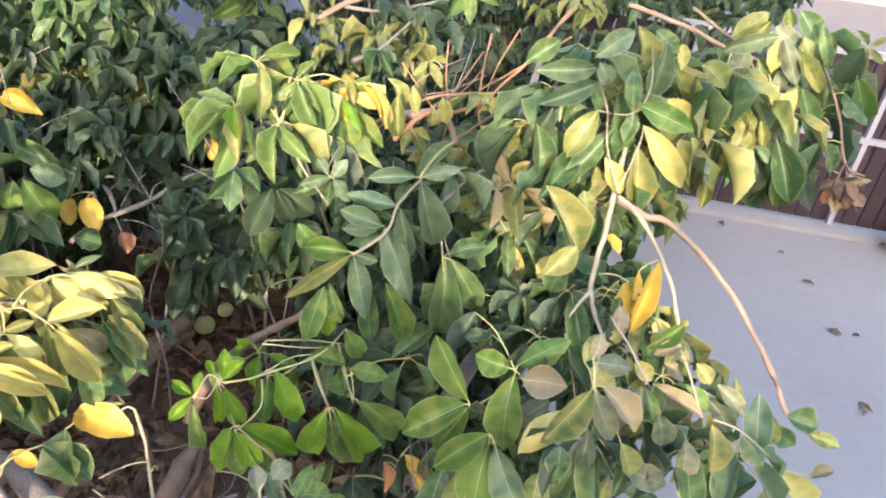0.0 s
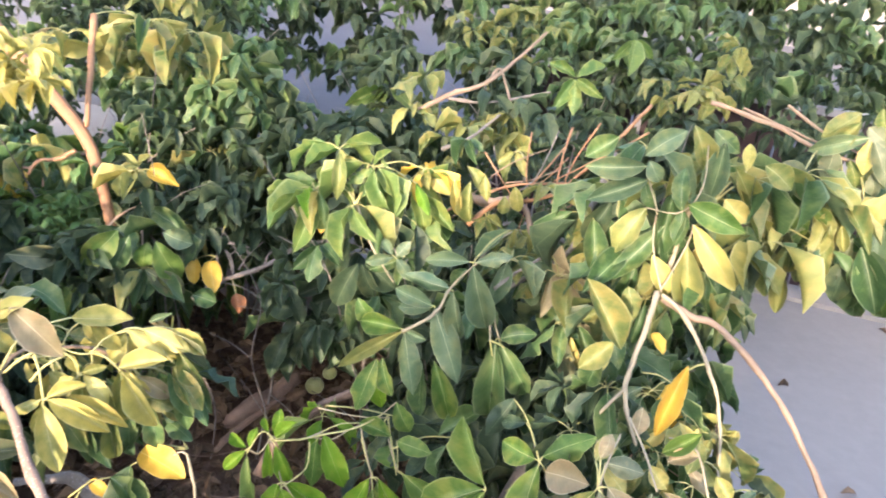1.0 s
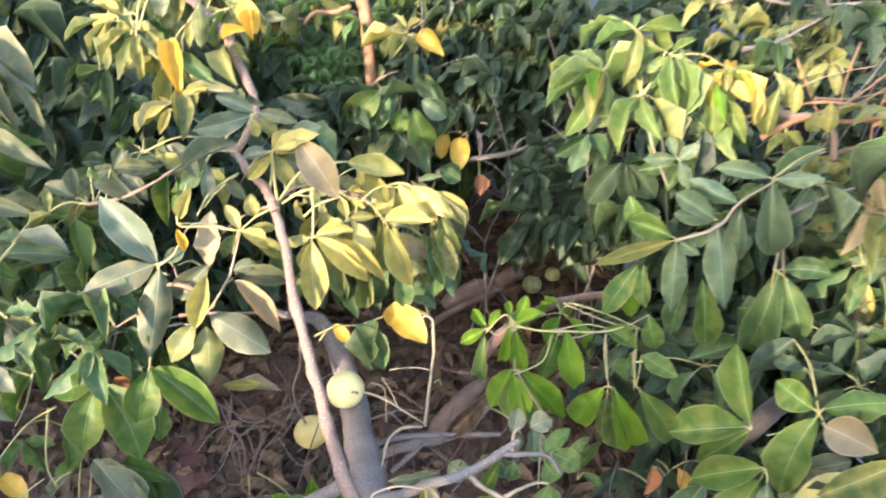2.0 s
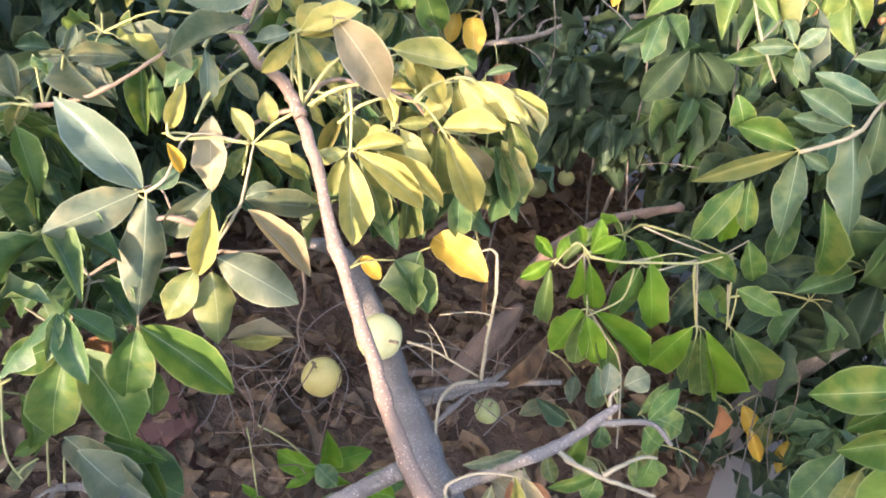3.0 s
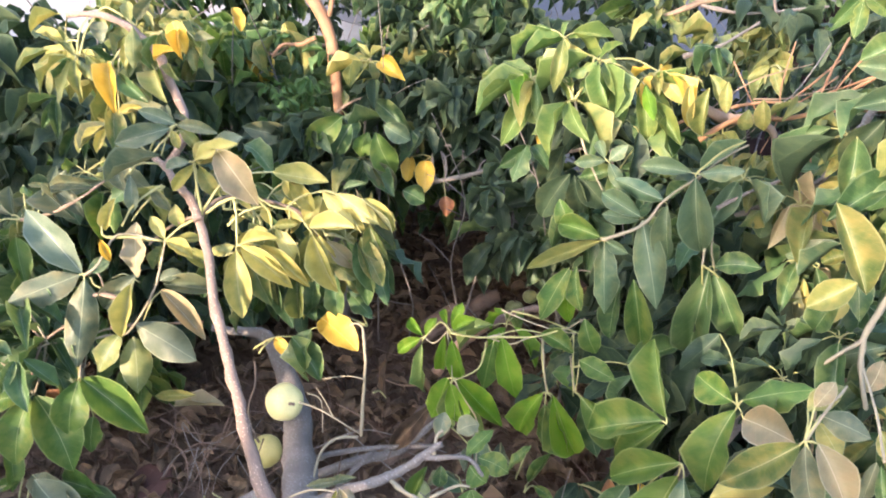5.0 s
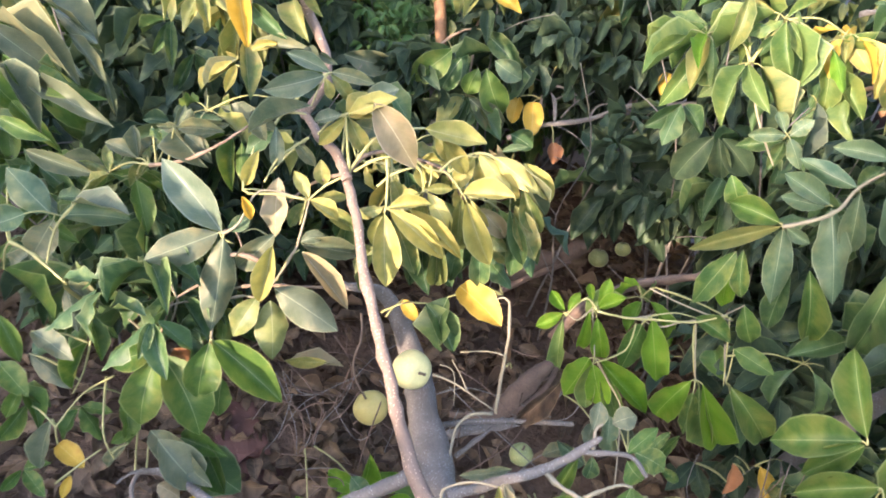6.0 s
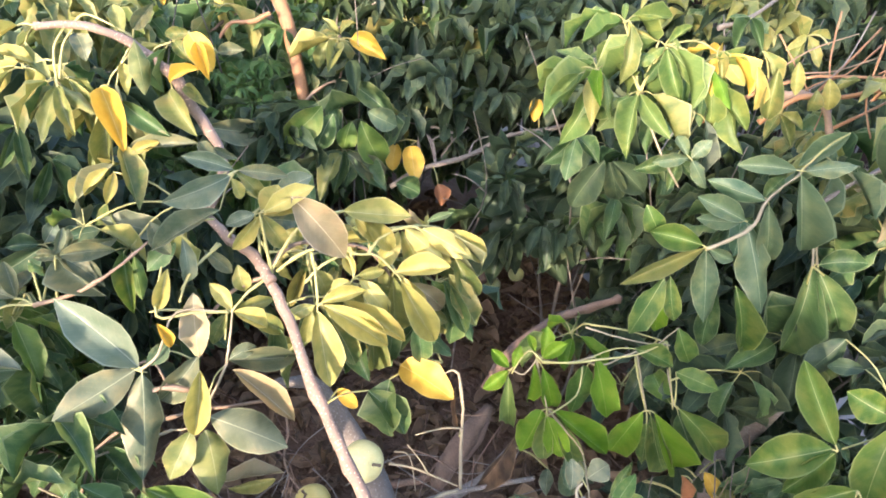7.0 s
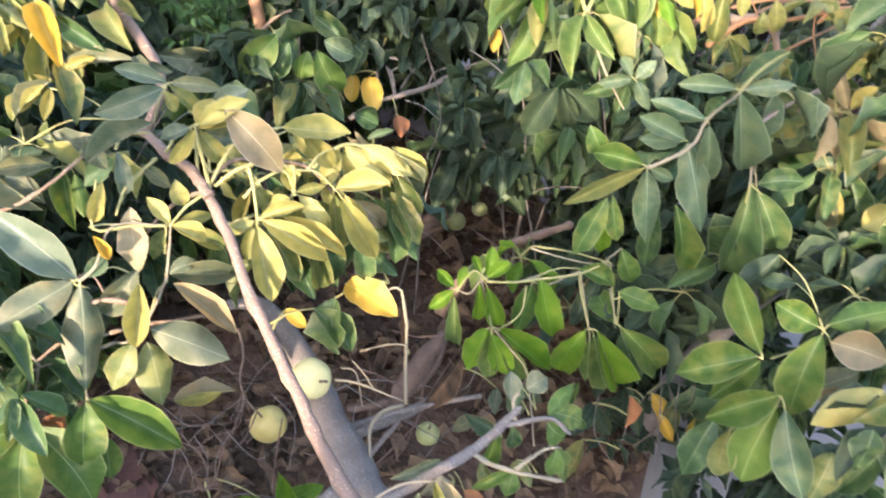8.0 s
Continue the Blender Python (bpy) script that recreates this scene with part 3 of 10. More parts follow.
def attach(ob, parent):
    ob.parent = parent
    ob.matrix_parent_inverse = Matrix.Translation(-parent.location)


def branch(kind, radius, *points):
    bm = bmesh.new()
    n = len(points)
    branch_count[0] += 1
    tube(bm, points, [radius * (1.10 - 0.40 * i / (n - 1)) for i in range(n)], 10 if radius > 0.008 else 6, branch_count[0])
    name, label = bough_names[kind]
    ob = part(name, bm, barks[kind], None, label)
    attach(ob, tree)


def bough(kind, *points):
    """A limb whose last number at each point is its radius there."""
    bm = bmesh.new()
    branch_count[0] += 1
    tube(bm, [p[:3] for p in points], [p[3] for p in points], 12, branch_count[0])
    name, label = bough_names[kind]
    attach(part(name, bm, barks[kind], None, label), tree)


def petiole(a, b, thick=1.0):
    bm = bmesh.new()
    p, q = Vector(a), Vector(b)
    mid = (p + q) / 2 + Vector((0, 0, 0.12 * (q - p).length))
    tube(bm, (p, mid, q), (0.0019 * thick, 0.0016 * thick, 0.0014 * thick), 5, 1)
    attach(part("petiole", bm, petiole_mat), tree)


leaf_labels = {"leaf_yellow": "withering yellow leaf", "leaf_rust": "dried orange-brown leaf", "leaf_pale": "dried pale buff leaf", "leaf_gold": "yellow-green leaf", "leaf_lime": "bright lime green leaf"}


def leaf(base, tip, width, turn, material):
    k = int(abs(base[0] * 7919 + base[1] * 3571 + base[2] * 1237)) % 9
    if material is leaf_yellow and width > 0.5:
        k = 9
    key = (k, material.name)
    if key not in leaf_meshes:
        leaf_meshes[key] = leaf_data(k, material)
    ob = new("leaf", leaf_meshes[key])
    ob.matrix_basis = leaf_frame(base, tip, width, turn)
    attach(ob, tree)
    if material.name in leaf_labels:
        ob["label"] = leaf_labels[material.name]


whorl_count = [0]
leaf_mates = {"leaf_dull": (leaf_olive, leaf_mid), "leaf_mid": (leaf_olive, leaf_green), "leaf_gold": (leaf_olive, leaf_olive, leaf_pale), "leaf_lime": (leaf_olive, leaf_young), "leaf_olive": (leaf_gold, leaf_green), "leaf_green": (leaf_shade, leaf_olive, leaf_silver),
              "leaf_silver": (leaf_green, leaf_olive), "leaf_young": (leaf_lime, leaf_green), "leaf_shade": (leaf_green,), "leaf_silver_lit": (leaf_silver, leaf_dull), "leaf_pale": (leaf_olive, leaf_silver), "leaf_yellow": (leaf_gold, leaf_olive)}


def whorl(node, count, size, width, material, lean):
    """Leaves fanned round a shoot's tip, each hanging from its own arched stalk."""
    whorl_count[0] += 1
    rnd = random.Random(whorl_count[0] * 13)
    p = Vector(node)
    a0 = rnd.uniform(0, 6.28)
    for k in range(count):
        a = a0 + 6.283 * k / count + rnd.uniform(-0.25, 0.25)
        out = Vector((math.cos(a) + lean[0], math.sin(a) + lean[1], 0))
        reach = size * rnd.uniform(0.22, 0.42)
        base = p + out * reach * 0.8 + Vector((0, 0, rnd.uniform(-0.1, 0.45) * reach))
        d = (out * rnd.uniform(0.35, 0.9) + Vector((rnd.gauss(0, 0.15), rnd.gauss(0, 0.15), -rnd.uniform(0.25, 1.25)))).normalized()
        kind = rnd.choice(leaf_mates[material.name]) if rnd.random() < 0.4 else material
        leaf(base, base + d * size * rnd.uniform(0.7, 1.2), width * rnd.uniform(0.85, 1.15), rnd.uniform(-40, 40), kind)
        petiole(p, base, 0.62)


def fruit(centre, radius, stalk_way, skin=None):
    bm = bmesh.new()
    bmesh.ops.create_uvsphere(bm, u_segments=24, v_segments=16, radius=radius)
    for v in bm.verts:
        c = v.co / radius
        dent = math.exp(-((1 - c.z) / 0.06)) * 0.16 + math.exp(-((1 + c.z) / 0.05)) * 0.06
        lobes = 1 + 0.018 * math.cos(math.atan2(c.y, c.x) * 5)
        v.co = Vector((c.x * lobes, c.y * lobes, c.z * 0.93 - (dent if c.z > 0 else -dent))) * radius
    for f in bm.faces:
        f.smooth = True
    ob = part("fruit", bm, skin or unripe_mat, None, "pale yellow-green round fruit" if skin else "small unripe green fruit")
    ob.matrix_basis = Matrix.Translation(centre) @ Vector(stalk_way).to_track_quat("Z", "Y").to_matrix().to_4x4()
    attach(ob, tree)
    bm = bmesh.new()
    tube(bm, ((0, 0, radius * 0.70), (0.001, 0, radius * 0.95), (0.002, 0.001, radius * 1.25)), (0.0028, 0.0022, 0.0022), 7, 2)
    part("stalk", bm, stalk_mat, ob)


# ---- the near tree ----
branch("twig", 0.0032, (-0.769, 0.612, 0.861), (-0.808, 0.585, 0.866), (-0.825, 0.561, 0.828), (-0.859, 0.515, 0.788))
branch("twig", 0.0022, (-0.859, 0.515, 0.787), (-0.894, 0.516, 0.803), (-0.915, 0.520, 0.826))
branch("twig", 0.0022, (-0.860, 0.515, 0.787), (-0.855, 0.494, 0.760), (-0.860, 0.482, 0.725))
branch("twig", 0.0018, (-0.845, 0.594, 0.881), (-0.823, 0.607, 0.890), (-0.792, 0.597, 0.863))
branch("twig", 0.0029, (-0.984, 0.583, 0.934), (-0.941, 0.610, 0.951), (-0.905, 0.646, 0.979), (-0.878, 0.683, 1.011))
branch("petiole", 0.0017, (-0.390, 0.991, 0.766), (-0.417, 0.993, 0.776), (-0.430, 0.961, 0.747))
branch("petiole", 0.0017, (-0.329, 1.009, 0.768), (-0.324, 0.986, 0.726), (-0.355, 0.946, 0.702))
branch("petiole", 0.0018, (-0.382, 1.322, 1.113), (-0.415, 1.335, 1.137), (-0.460, 1.320, 1.132))
branch("petiole", 0.0021, (-0.383, 1.327, 1.112), (-0.383, 1.359, 1.143), (-0.382, 1.378, 1.182))
branch("palestem", 0.0024, (-0.383, 1.329, 1.110), (-0.335, 1.292, 1.047), (-0.277, 1.275, 0.986))
branch("twig", 0.0034, (-0.739, 0.751, 0.967), (-0.745, 0.785, 0.978), (-0.736, 0.820, 0.979), (-0.712, 0.841, 0.973), (-0.686, 0.877, 0.959), (-0.664, 0.900, 0.940), (-0.636, 0.914, 0.899))
branch("twig", 0.0030, (-0.732, 0.742, 0.976), (-0.760, 0.732, 0.959), (-0.782, 0.711, 0.941), (-0.791, 0.684, 0.922))
branch("petiole", 0.0019, (-0.790, 0.689, 0.926), (-0.843, 0.669, 0.923), (-0.867, 0.659, 0.916))
branch("petiole", 0.0019, (-0.751, 0.749, 0.980), (-0.774, 0.777, 1.019), (-0.779, 0.781, 1.038), (-0.758, 0.800, 1.048), (-0.729, 0.810, 1.051))
branch("petiole", 0.0019, (-0.804, 0.754, 1.004), (-0.795, 0.769, 1.025), (-0.771, 0.794, 1.043), (-0.749, 0.800, 1.053))
branch("petiole", 0.0021, (-0.767, 0.885, 0.923), (-0.747, 0.866, 0.893), (-0.728, 0.849, 0.850))
branch("petiole", 0.0017, (-0.705, 0.914, 0.929), (-0.695, 0.901, 0.912), (-0.689, 0.888, 0.894))
branch("petiole", 0.0021, (-0.678, 0.919, 0.925), (-0.655, 0.945, 0.953), (-0.639, 0.955, 0.961))
branch("petiole", 0.0015, (-0.780, 0.708, 0.939), (-0.775, 0.700, 0.917), (-0.764, 0.679, 0.898))
branch("petiole", 0.0019, (-0.812, 0.740, 1.000), (-0.830, 0.706, 0.968), (-0.836, 0.688, 0.947))
branch("petiole", 0.0019, (-0.857, 0.756, 1.036), (-0.851, 0.775, 1.057), (-0.831, 0.793, 1.076))
branch("petiole", 0.0017, (-0.674, 0.920, 0.924), (-0.702, 0.943, 0.968), (-0.716, 0.940, 0.970))
branch("petiole", 0.0017, (-0.639, 0.953, 0.962), (-0.603, 0.973, 0.966), (-0.577, 0.981, 0.962))
branch("petiole", 0.0020, (-1.121, 0.807, 1.127), (-1.139, 0.828, 1.161), (-1.134, 0.848, 1.186))
branch("petiole", 0.0020, (-1.118, 0.809, 1.126), (-1.131, 0.838, 1.164), (-1.121, 0.856, 1.189))
branch("petiole", 0.0020, (-1.125, 0.858, 1.192), (-1.116, 0.873, 1.202), (-1.083, 0.879, 1.196), (-1.046, 0.885, 1.182))
branch("petiole", 0.0016, (-1.030, 0.870, 1.175), (-1.054, 0.846, 1.139), (-1.053, 0.831, 1.126))
branch("petiole", 0.0016, (-0.992, 0.873, 1.150), (-1.013, 0.884, 1.170), (-0.995, 0.900, 1.182), (-0.972, 0.915, 1.191))
branch("petiole", 0.0016, (-0.980, 0.875, 1.148), (-0.972, 0.868, 1.127))
branch("petiole", 0.0016, (-1.040, 0.876, 1.178), (-1.046, 0.856, 1.154), (-1.045, 0.839, 1.126))
branch("petiole", 0.0019, (-0.387, 1.325, 1.111), (-0.418, 1.346, 1.138), (-0.462, 1.322, 1.133))
branch("petiole", 0.0019, (-0.388, 1.333, 1.108), (-0.414, 1.353, 1.157), (-0.445, 1.376, 1.203))
branch("petiole", 0.0019, (-0.387, 1.327, 1.110), (-0.377, 1.365, 1.152), (-0.368, 1.383, 1.179))
branch("greybark", 0.0053, (-0.544, 0.805, 0.499), (-0.504, 0.836, 0.519), (-0.447, 0.875, 0.537), (-0.351, 0.934, 0.558))
branch("greybark", 0.0040, (-0.495, 0.805, 0.457), (-0.475, 0.849, 0.492), (-0.460, 0.887, 0.522))
branch("twig", 0.0025, (-0.841, 0.925, 0.494), (-0.814, 0.899, 0.460), (-0.807, 0.873, 0.428), (-0.787, 0.855, 0.398), (-0.747, 0.847, 0.371))
branch("greybark", 0.0012, (-0.786, 0.854, 0.399), (-0.785, 0.818, 0.355), (-0.795, 0.770, 0.316), (-0.783, 0.739, 0.284))
branch("greybark", 0.0012, (-0.787, 0.855, 0.397), (-0.817, 0.811, 0.371), (-0.848, 0.772, 0.337), (-0.857, 0.737, 0.302))
branch("greybark", 0.0012, (-0.847, 0.771, 0.339), (-0.808, 0.755, 0.305), (-0.802, 0.732, 0.268))
branch("greybark", 0.0012, (-0.822, 0.802, 0.359), (-0.865, 0.778, 0.351), (-0.918, 0.780, 0.372), (-0.886, 0.765, 0.348))
branch("greybark", 0.0013, (-0.782, 0.999, 0.398), (-0.819, 0.945, 0.355), (-0.833, 0.863, 0.289))
branch("greybark", 0.0017, (-0.723, 0.971, 0.264), (-0.645, 1.045, 0.320), (-0.564, 1.083, 0.326), (-0.454, 1.123, 0.316))
branch("greybark", 0.0016, (-0.651, 1.007, 0.352), (-0.571, 1.007, 0.327), (-0.418, 1.022, 0.274))
branch("greybark", 0.0013, (-0.445, 0.987, 0.254), (-0.414, 1.048, 0.303), (-0.331, 1.111, 0.337))
branch("deadwood", 0.0080, (-0.652, 1.034, 0.236), (-0.585, 1.077, 0.248), (-0.534, 1.120, 0.273), (-0.506, 1.175, 0.317), (-0.509, 1.224, 0.366))
branch("deadwood", 0.0040, (-0.559, 1.098, 0.261), (-0.545, 1.150, 0.311), (-0.501, 1.203, 0.347))
branch("palestem", 0.0021, (-0.822, 0.612, 0.776), (-0.861, 0.575, 0.761), (-0.899, 0.540, 0.739), (-0.924, 0.512, 0.721), (-0.955, 0.485, 0.704))
branch("palestem", 0.0021, (-0.899, 0.540, 0.739), (-0.884, 0.507, 0.700), (-0.882, 0.488, 0.681))
branch("palestem", 0.0014, (-0.897, 0.539, 0.741), (-0.926, 0.547, 0.762), (-0.944, 0.552, 0.768))
branch("palestem", 0.0017, (-0.822, 0.543, 0.709), (-0.832, 0.561, 0.730), (-0.840, 0.582, 0.759))
branch("twig", 0.0028, (-0.818, 0.609, 0.782), (-0.787, 0.635, 0.789), (-0.745, 0.659, 0.798), (-0.683, 0.691, 0.815))
branch("petiole", 0.0017, (-0.896, 0.633, 0.835), (-0.885, 0.630, 0.827), (-0.866, 0.635, 0.825))
branch("petiole", 0.0014, (-0.773, 0.687, 0.839), (-0.779, 0.669, 0.828), (-0.780, 0.647, 0.796))
branch("petiole", 0.0014, (-0.821, 0.675, 0.838), (-0.848, 0.666, 0.847), (-0.863, 0.652, 0.839))
branch("petiole", 0.0021, (-1.025, 0.476, 0.888), (-1.034, 0.453, 0.863), (-1.028, 0.432, 0.836), (-1.022, 0.417, 0.809))
branch("petiole", 0.0025, (-1.072, 0.397, 0.837), (-1.046, 0.408, 0.829), (-1.018, 0.416, 0.813), (-0.984, 0.422, 0.799))
branch("petiole", 0.0017, (-0.963, 0.432, 0.694), (-0.949, 0.402, 0.651), (-0.946, 0.376, 0.622))
branch("petiole", 0.0017, (-0.909, 0.427, 0.650), (-0.934, 0.387, 0.623), (-0.939, 0.336, 0.582))
branch("petiole", 0.0017, (-0.919, 0.420, 0.647), (-0.877, 0.377, 0.586), (-0.853, 0.373, 0.546))
branch("petiole", 0.0017, (-0.904, 0.299, 0.508), (-0.883, 0.341, 0.544), (-0.874, 0.366, 0.557))
bough("greybark", (-0.559, 0.826, 0.427, 0.0082), (-0.503, 0.884, 0.456, 0.0103), (-0.445, 0.938, 0.483, 0.0082), (-0.411, 1.002, 0.534, 0.0041))
bough("pinkbark", (-1.170, 0.831, 1.185, 0.0051), (-1.105, 0.858, 1.193, 0.0055), (-1.040, 0.871, 1.180, 0.0063), (-0.976, 0.871, 1.151, 0.0067), (-0.924, 0.854, 1.116, 0.0071), (-0.872, 0.838, 1.070, 0.0075), (-0.859, 0.817, 1.036, 0.0075), (-0.867, 0.785, 0.998, 0.0071))
bough("pinkbark", (-0.728, 0.738, 0.968, 0.0079), (-0.750, 0.747, 0.982, 0.0075), (-0.773, 0.753, 0.991, 0.0072), (-0.816, 0.763, 0.998, 0.0069), (-0.864, 0.782, 1.001, 0.0067), (-0.912, 0.792, 1.001, 0.0048))
bough("deadwood", (-0.504, 1.129, 0.515, 0.0123), (-0.490, 1.171, 0.562, 0.0123), (-0.463, 1.212, 0.602, 0.0112), (-0.419, 1.259, 0.637, 0.0101), (-0.369, 1.290, 0.665, 0.0090), (-0.319, 1.327, 0.684, 0.0073))
branch("petiole", 0.0019, (-0.819, 0.860, 0.905), (-0.791, 0.873, 0.910), (-0.761, 0.883, 0.910), (-0.735, 0.875, 0.890), (-0.708, 0.855, 0.865))
branch("petiole", 0.0019, (-0.721, 0.922, 0.928), (-0.706, 0.916, 0.915), (-0.696, 0.899, 0.892))
branch("petiole", 0.0019, (-0.710, 0.858, 0.863), (-0.733, 0.849, 0.862), (-0.753, 0.832, 0.857), (-0.772, 0.815, 0.846))
branch("petiole", 0.0019, (-0.712, 0.862, 0.860), (-0.703, 0.885, 0.872), (-0.664, 0.894, 0.882))
branch("petiole", 0.0019, (-0.697, 0.928, 0.928), (-0.685, 0.950, 0.940), (-0.661, 0.961, 0.948), (-0.630, 0.982, 0.952))
branch("petiole", 0.0019, (-0.662, 0.930, 0.915), (-0.651, 0.949, 0.931), (-0.629, 0.970, 0.938), (-0.598, 0.979, 0.940))
branch("petiole", 0.0019, (-0.754, 0.904, 0.930), (-0.755, 0.929, 0.946), (-0.736, 0.947, 0.961), (-0.700, 0.972, 0.975))
branch("petiole", 0.0019, (-0.658, 0.928, 0.914), (-0.645, 0.930, 0.905), (-0.630, 0.925, 0.900))
bough("deadwood", (-0.497, 1.172, 0.430, 0.0055), (-0.512, 1.145, 0.404, 0.0175), (-0.526, 1.102, 0.370, 0.0230), (-0.538, 1.068, 0.335, 0.0219), (-0.544, 1.027, 0.307, 0.0142))
branch("greybark", 0.0013, (-0.783, 0.936, 0.324), (-0.716, 0.920, 0.287), (-0.696, 0.863, 0.222))
branch("greybark", 0.0013, (-0.938, 0.825, 0.247), (-0.917, 0.766, 0.183), (-0.927, 0.728, 0.144))
branch("greybark", 0.0013, (-0.994, 0.826, 0.273), (-0.900, 0.795, 0.202), (-0.861, 0.764, 0.158))
branch("greybark", 0.0012, (-0.835, 0.850, 0.267), (-0.761, 0.843, 0.226), (-0.734, 0.877, 0.247))
branch("greybark", 0.0012, (-0.857, 0.758, 0.109), (-0.786, 0.808, 0.131), (-0.699, 0.839, 0.130))
branch("greybark", 0.0012, (-0.999, 0.759, 0.160), (-0.984, 0.809, 0.210), (-0.914, 0.861, 0.229))
branch("deadwood", 0.0017, (-0.557, 0.989, 0.152), (-0.510, 1.074, 0.213), (-0.500, 1.131, 0.273), (-0.471, 1.220, 0.353))
branch("greybark", 0.0013, (-0.626, 1.024, 0.284), (-0.615, 0.976, 0.234), (-0.581, 0.917, 0.160))
branch("greybark", 0.0013, (-0.417, 1.180, 0.359), (-0.425, 1.138, 0.323), (-0.488, 1.097, 0.299), (-0.532, 1.083, 0.297))
fruit((-0.602, 0.786, 0.620), 0.0345, (0.80, -0.30, 0.52), fruit_mat)
fruit((-0.725, 0.839, 0.367), 0.0361, (-0.362, -0.219, 0.906), ripe_mat)
fruit((-0.466, 1.044, 0.251), 0.0256, (0.064, -0.090, 0.994))
petiole((-0.728, 0.849, 0.850), (-0.712, 0.862, 0.820))
petiole((-0.672, 0.892, 0.880), (-0.650, 0.877, 0.807))
petiole((-0.630, 0.925, 0.900), (-0.582, 0.926, 0.828))
petiole((-0.808, 0.865, 0.907), (-0.822, 0.890, 0.933))
petiole((-0.802, 0.868, 0.908), (-0.811, 0.892, 0.895))
petiole((-0.773, 0.879, 0.910), (-0.778, 0.904, 0.867))
petiole((-0.700, 0.906, 0.901), (-0.722, 0.912, 0.884))
petiole((-0.692, 0.937, 0.933), (-0.719, 0.980, 0.886))
petiole((-0.755, 0.924, 0.943), (-0.778, 0.938, 0.922))
petiole((-0.647, 0.930, 0.907), (-0.681, 0.949, 0.864))
petiole((-0.664, 0.894, 0.882), (-0.659, 0.928, 0.841))
petiole((-0.543, 0.943, 0.732), (-0.594, 0.850, 0.753))
petiole((-0.543, 0.943, 0.732), (-0.586, 0.867, 0.772))
petiole((-0.688, 0.796, 0.690), (-0.619, 0.824, 0.739))
petiole((-0.682, 0.802, 0.679), (-0.681, 0.844, 0.692))
petiole((-0.543, 0.943, 0.732), (-0.590, 0.939, 0.791))
petiole((-1.121, 0.807, 1.127), (-1.125, 0.805, 1.116))
petiole((-1.121, 0.807, 1.127), (-1.105, 0.792, 1.126))
petiole((-1.131, 0.820, 1.147), (-1.160, 0.809, 1.139))
petiole((-1.030, 0.870, 1.175), (-1.021, 0.859, 1.191))
petiole((-1.053, 0.831, 1.126), (-1.064, 0.828, 1.122))
petiole((-1.046, 0.856, 1.154), (-1.051, 0.861, 1.151))
petiole((-1.045, 0.839, 1.126), (-1.018, 0.817, 1.117))
petiole((-0.972, 0.868, 1.127), (-0.968, 0.857, 1.129))
petiole((-1.045, 0.839, 1.126), (-1.000, 0.796, 1.055))
petiole((-1.053, 0.831, 1.126), (-1.016, 0.782, 1.035))
petiole((-0.912, 0.792, 1.001), (-1.002, 0.767, 1.034))
petiole((-0.972, 0.915, 1.191), (-0.953, 0.892, 1.208))
petiole((-1.046, 0.885, 1.182), (-1.044, 0.885, 1.194))
petiole((-1.061, 0.882, 1.188), (-1.062, 0.882, 1.182))
petiole((-1.125, 0.849, 1.179), (-1.129, 0.859, 1.176))
petiole((-0.972, 0.915, 1.191), (-0.924, 0.913, 1.181))
petiole((-0.972, 0.915, 1.191), (-0.964, 0.911, 1.198))
petiole((-0.955, 0.864, 1.137), (-0.948, 0.870, 1.141))
petiole((-1.170, 0.831, 1.185), (-1.196, 0.825, 1.181))
petiole((-1.053, 0.831, 1.126), (-1.054, 0.773, 1.016))
petiole((-0.460, 1.320, 1.132), (-0.462, 1.299, 1.137))
petiole((-0.382, 1.322, 1.113), (-0.384, 1.298, 1.116))
petiole((-0.387, 1.325, 1.111), (-0.389, 1.317, 1.110))
petiole((-0.383, 1.339, 1.124), (-0.383, 1.345, 1.117))
petiole((-0.369, 1.379, 1.173), (-0.364, 1.365, 1.180))
petiole((-0.445, 1.376, 1.203), (-0.449, 1.380, 1.200))
petiole((-0.427, 1.362, 1.175), (-0.437, 1.415, 1.140))
petiole((-0.427, 1.362, 1.175), (-0.433, 1.436, 1.132))
petiole((-0.975, 0.589, 0.937), (-1.025, 0.673, 0.937))
petiole((-0.975, 0.589, 0.937), (-1.006, 0.609, 0.980))
petiole((-0.984, 0.583, 0.934), (-1.065, 0.630, 0.878))
petiole((-0.833, 0.411, 0.499), (-0.870, 0.449, 0.529))
petiole((-0.818, 0.431, 0.485), (-0.836, 0.481, 0.511))
petiole((-0.780, 0.447, 0.499), (-0.804, 0.493, 0.527))
petiole((-0.862, 0.406, 0.471), (-0.908, 0.447, 0.497))
petiole((-0.934, 0.387, 0.623), (-0.963, 0.457, 0.539))
petiole((-0.783, 0.739, 0.284), (-0.657, 0.745, 0.259))
petiole((-0.802, 0.732, 0.268), (-0.718, 0.660, 0.223))
petiole((-0.360, 0.853, 0.422), (-0.341, 0.823, 0.452))
petiole((-0.383, 0.830, 0.409), (-0.370, 0.802, 0.431))
petiole((-0.353, 0.861, 0.426), (-0.324, 0.828, 0.435))
petiole((-1.072, 0.397, 0.837), (-1.149, 0.453, 0.905))
petiole((-1.025, 0.476, 0.888), (-1.037, 0.483, 0.886))
petiole((-1.072, 0.397, 0.837), (-1.112, 0.408, 0.874))
petiole((-1.025, 0.476, 0.888), (-1.077, 0.569, 0.881))
petiole((-0.984, 0.583, 0.934), (-1.058, 0.560, 0.896))
petiole((-0.984, 0.583, 0.934), (-1.022, 0.587, 0.926))
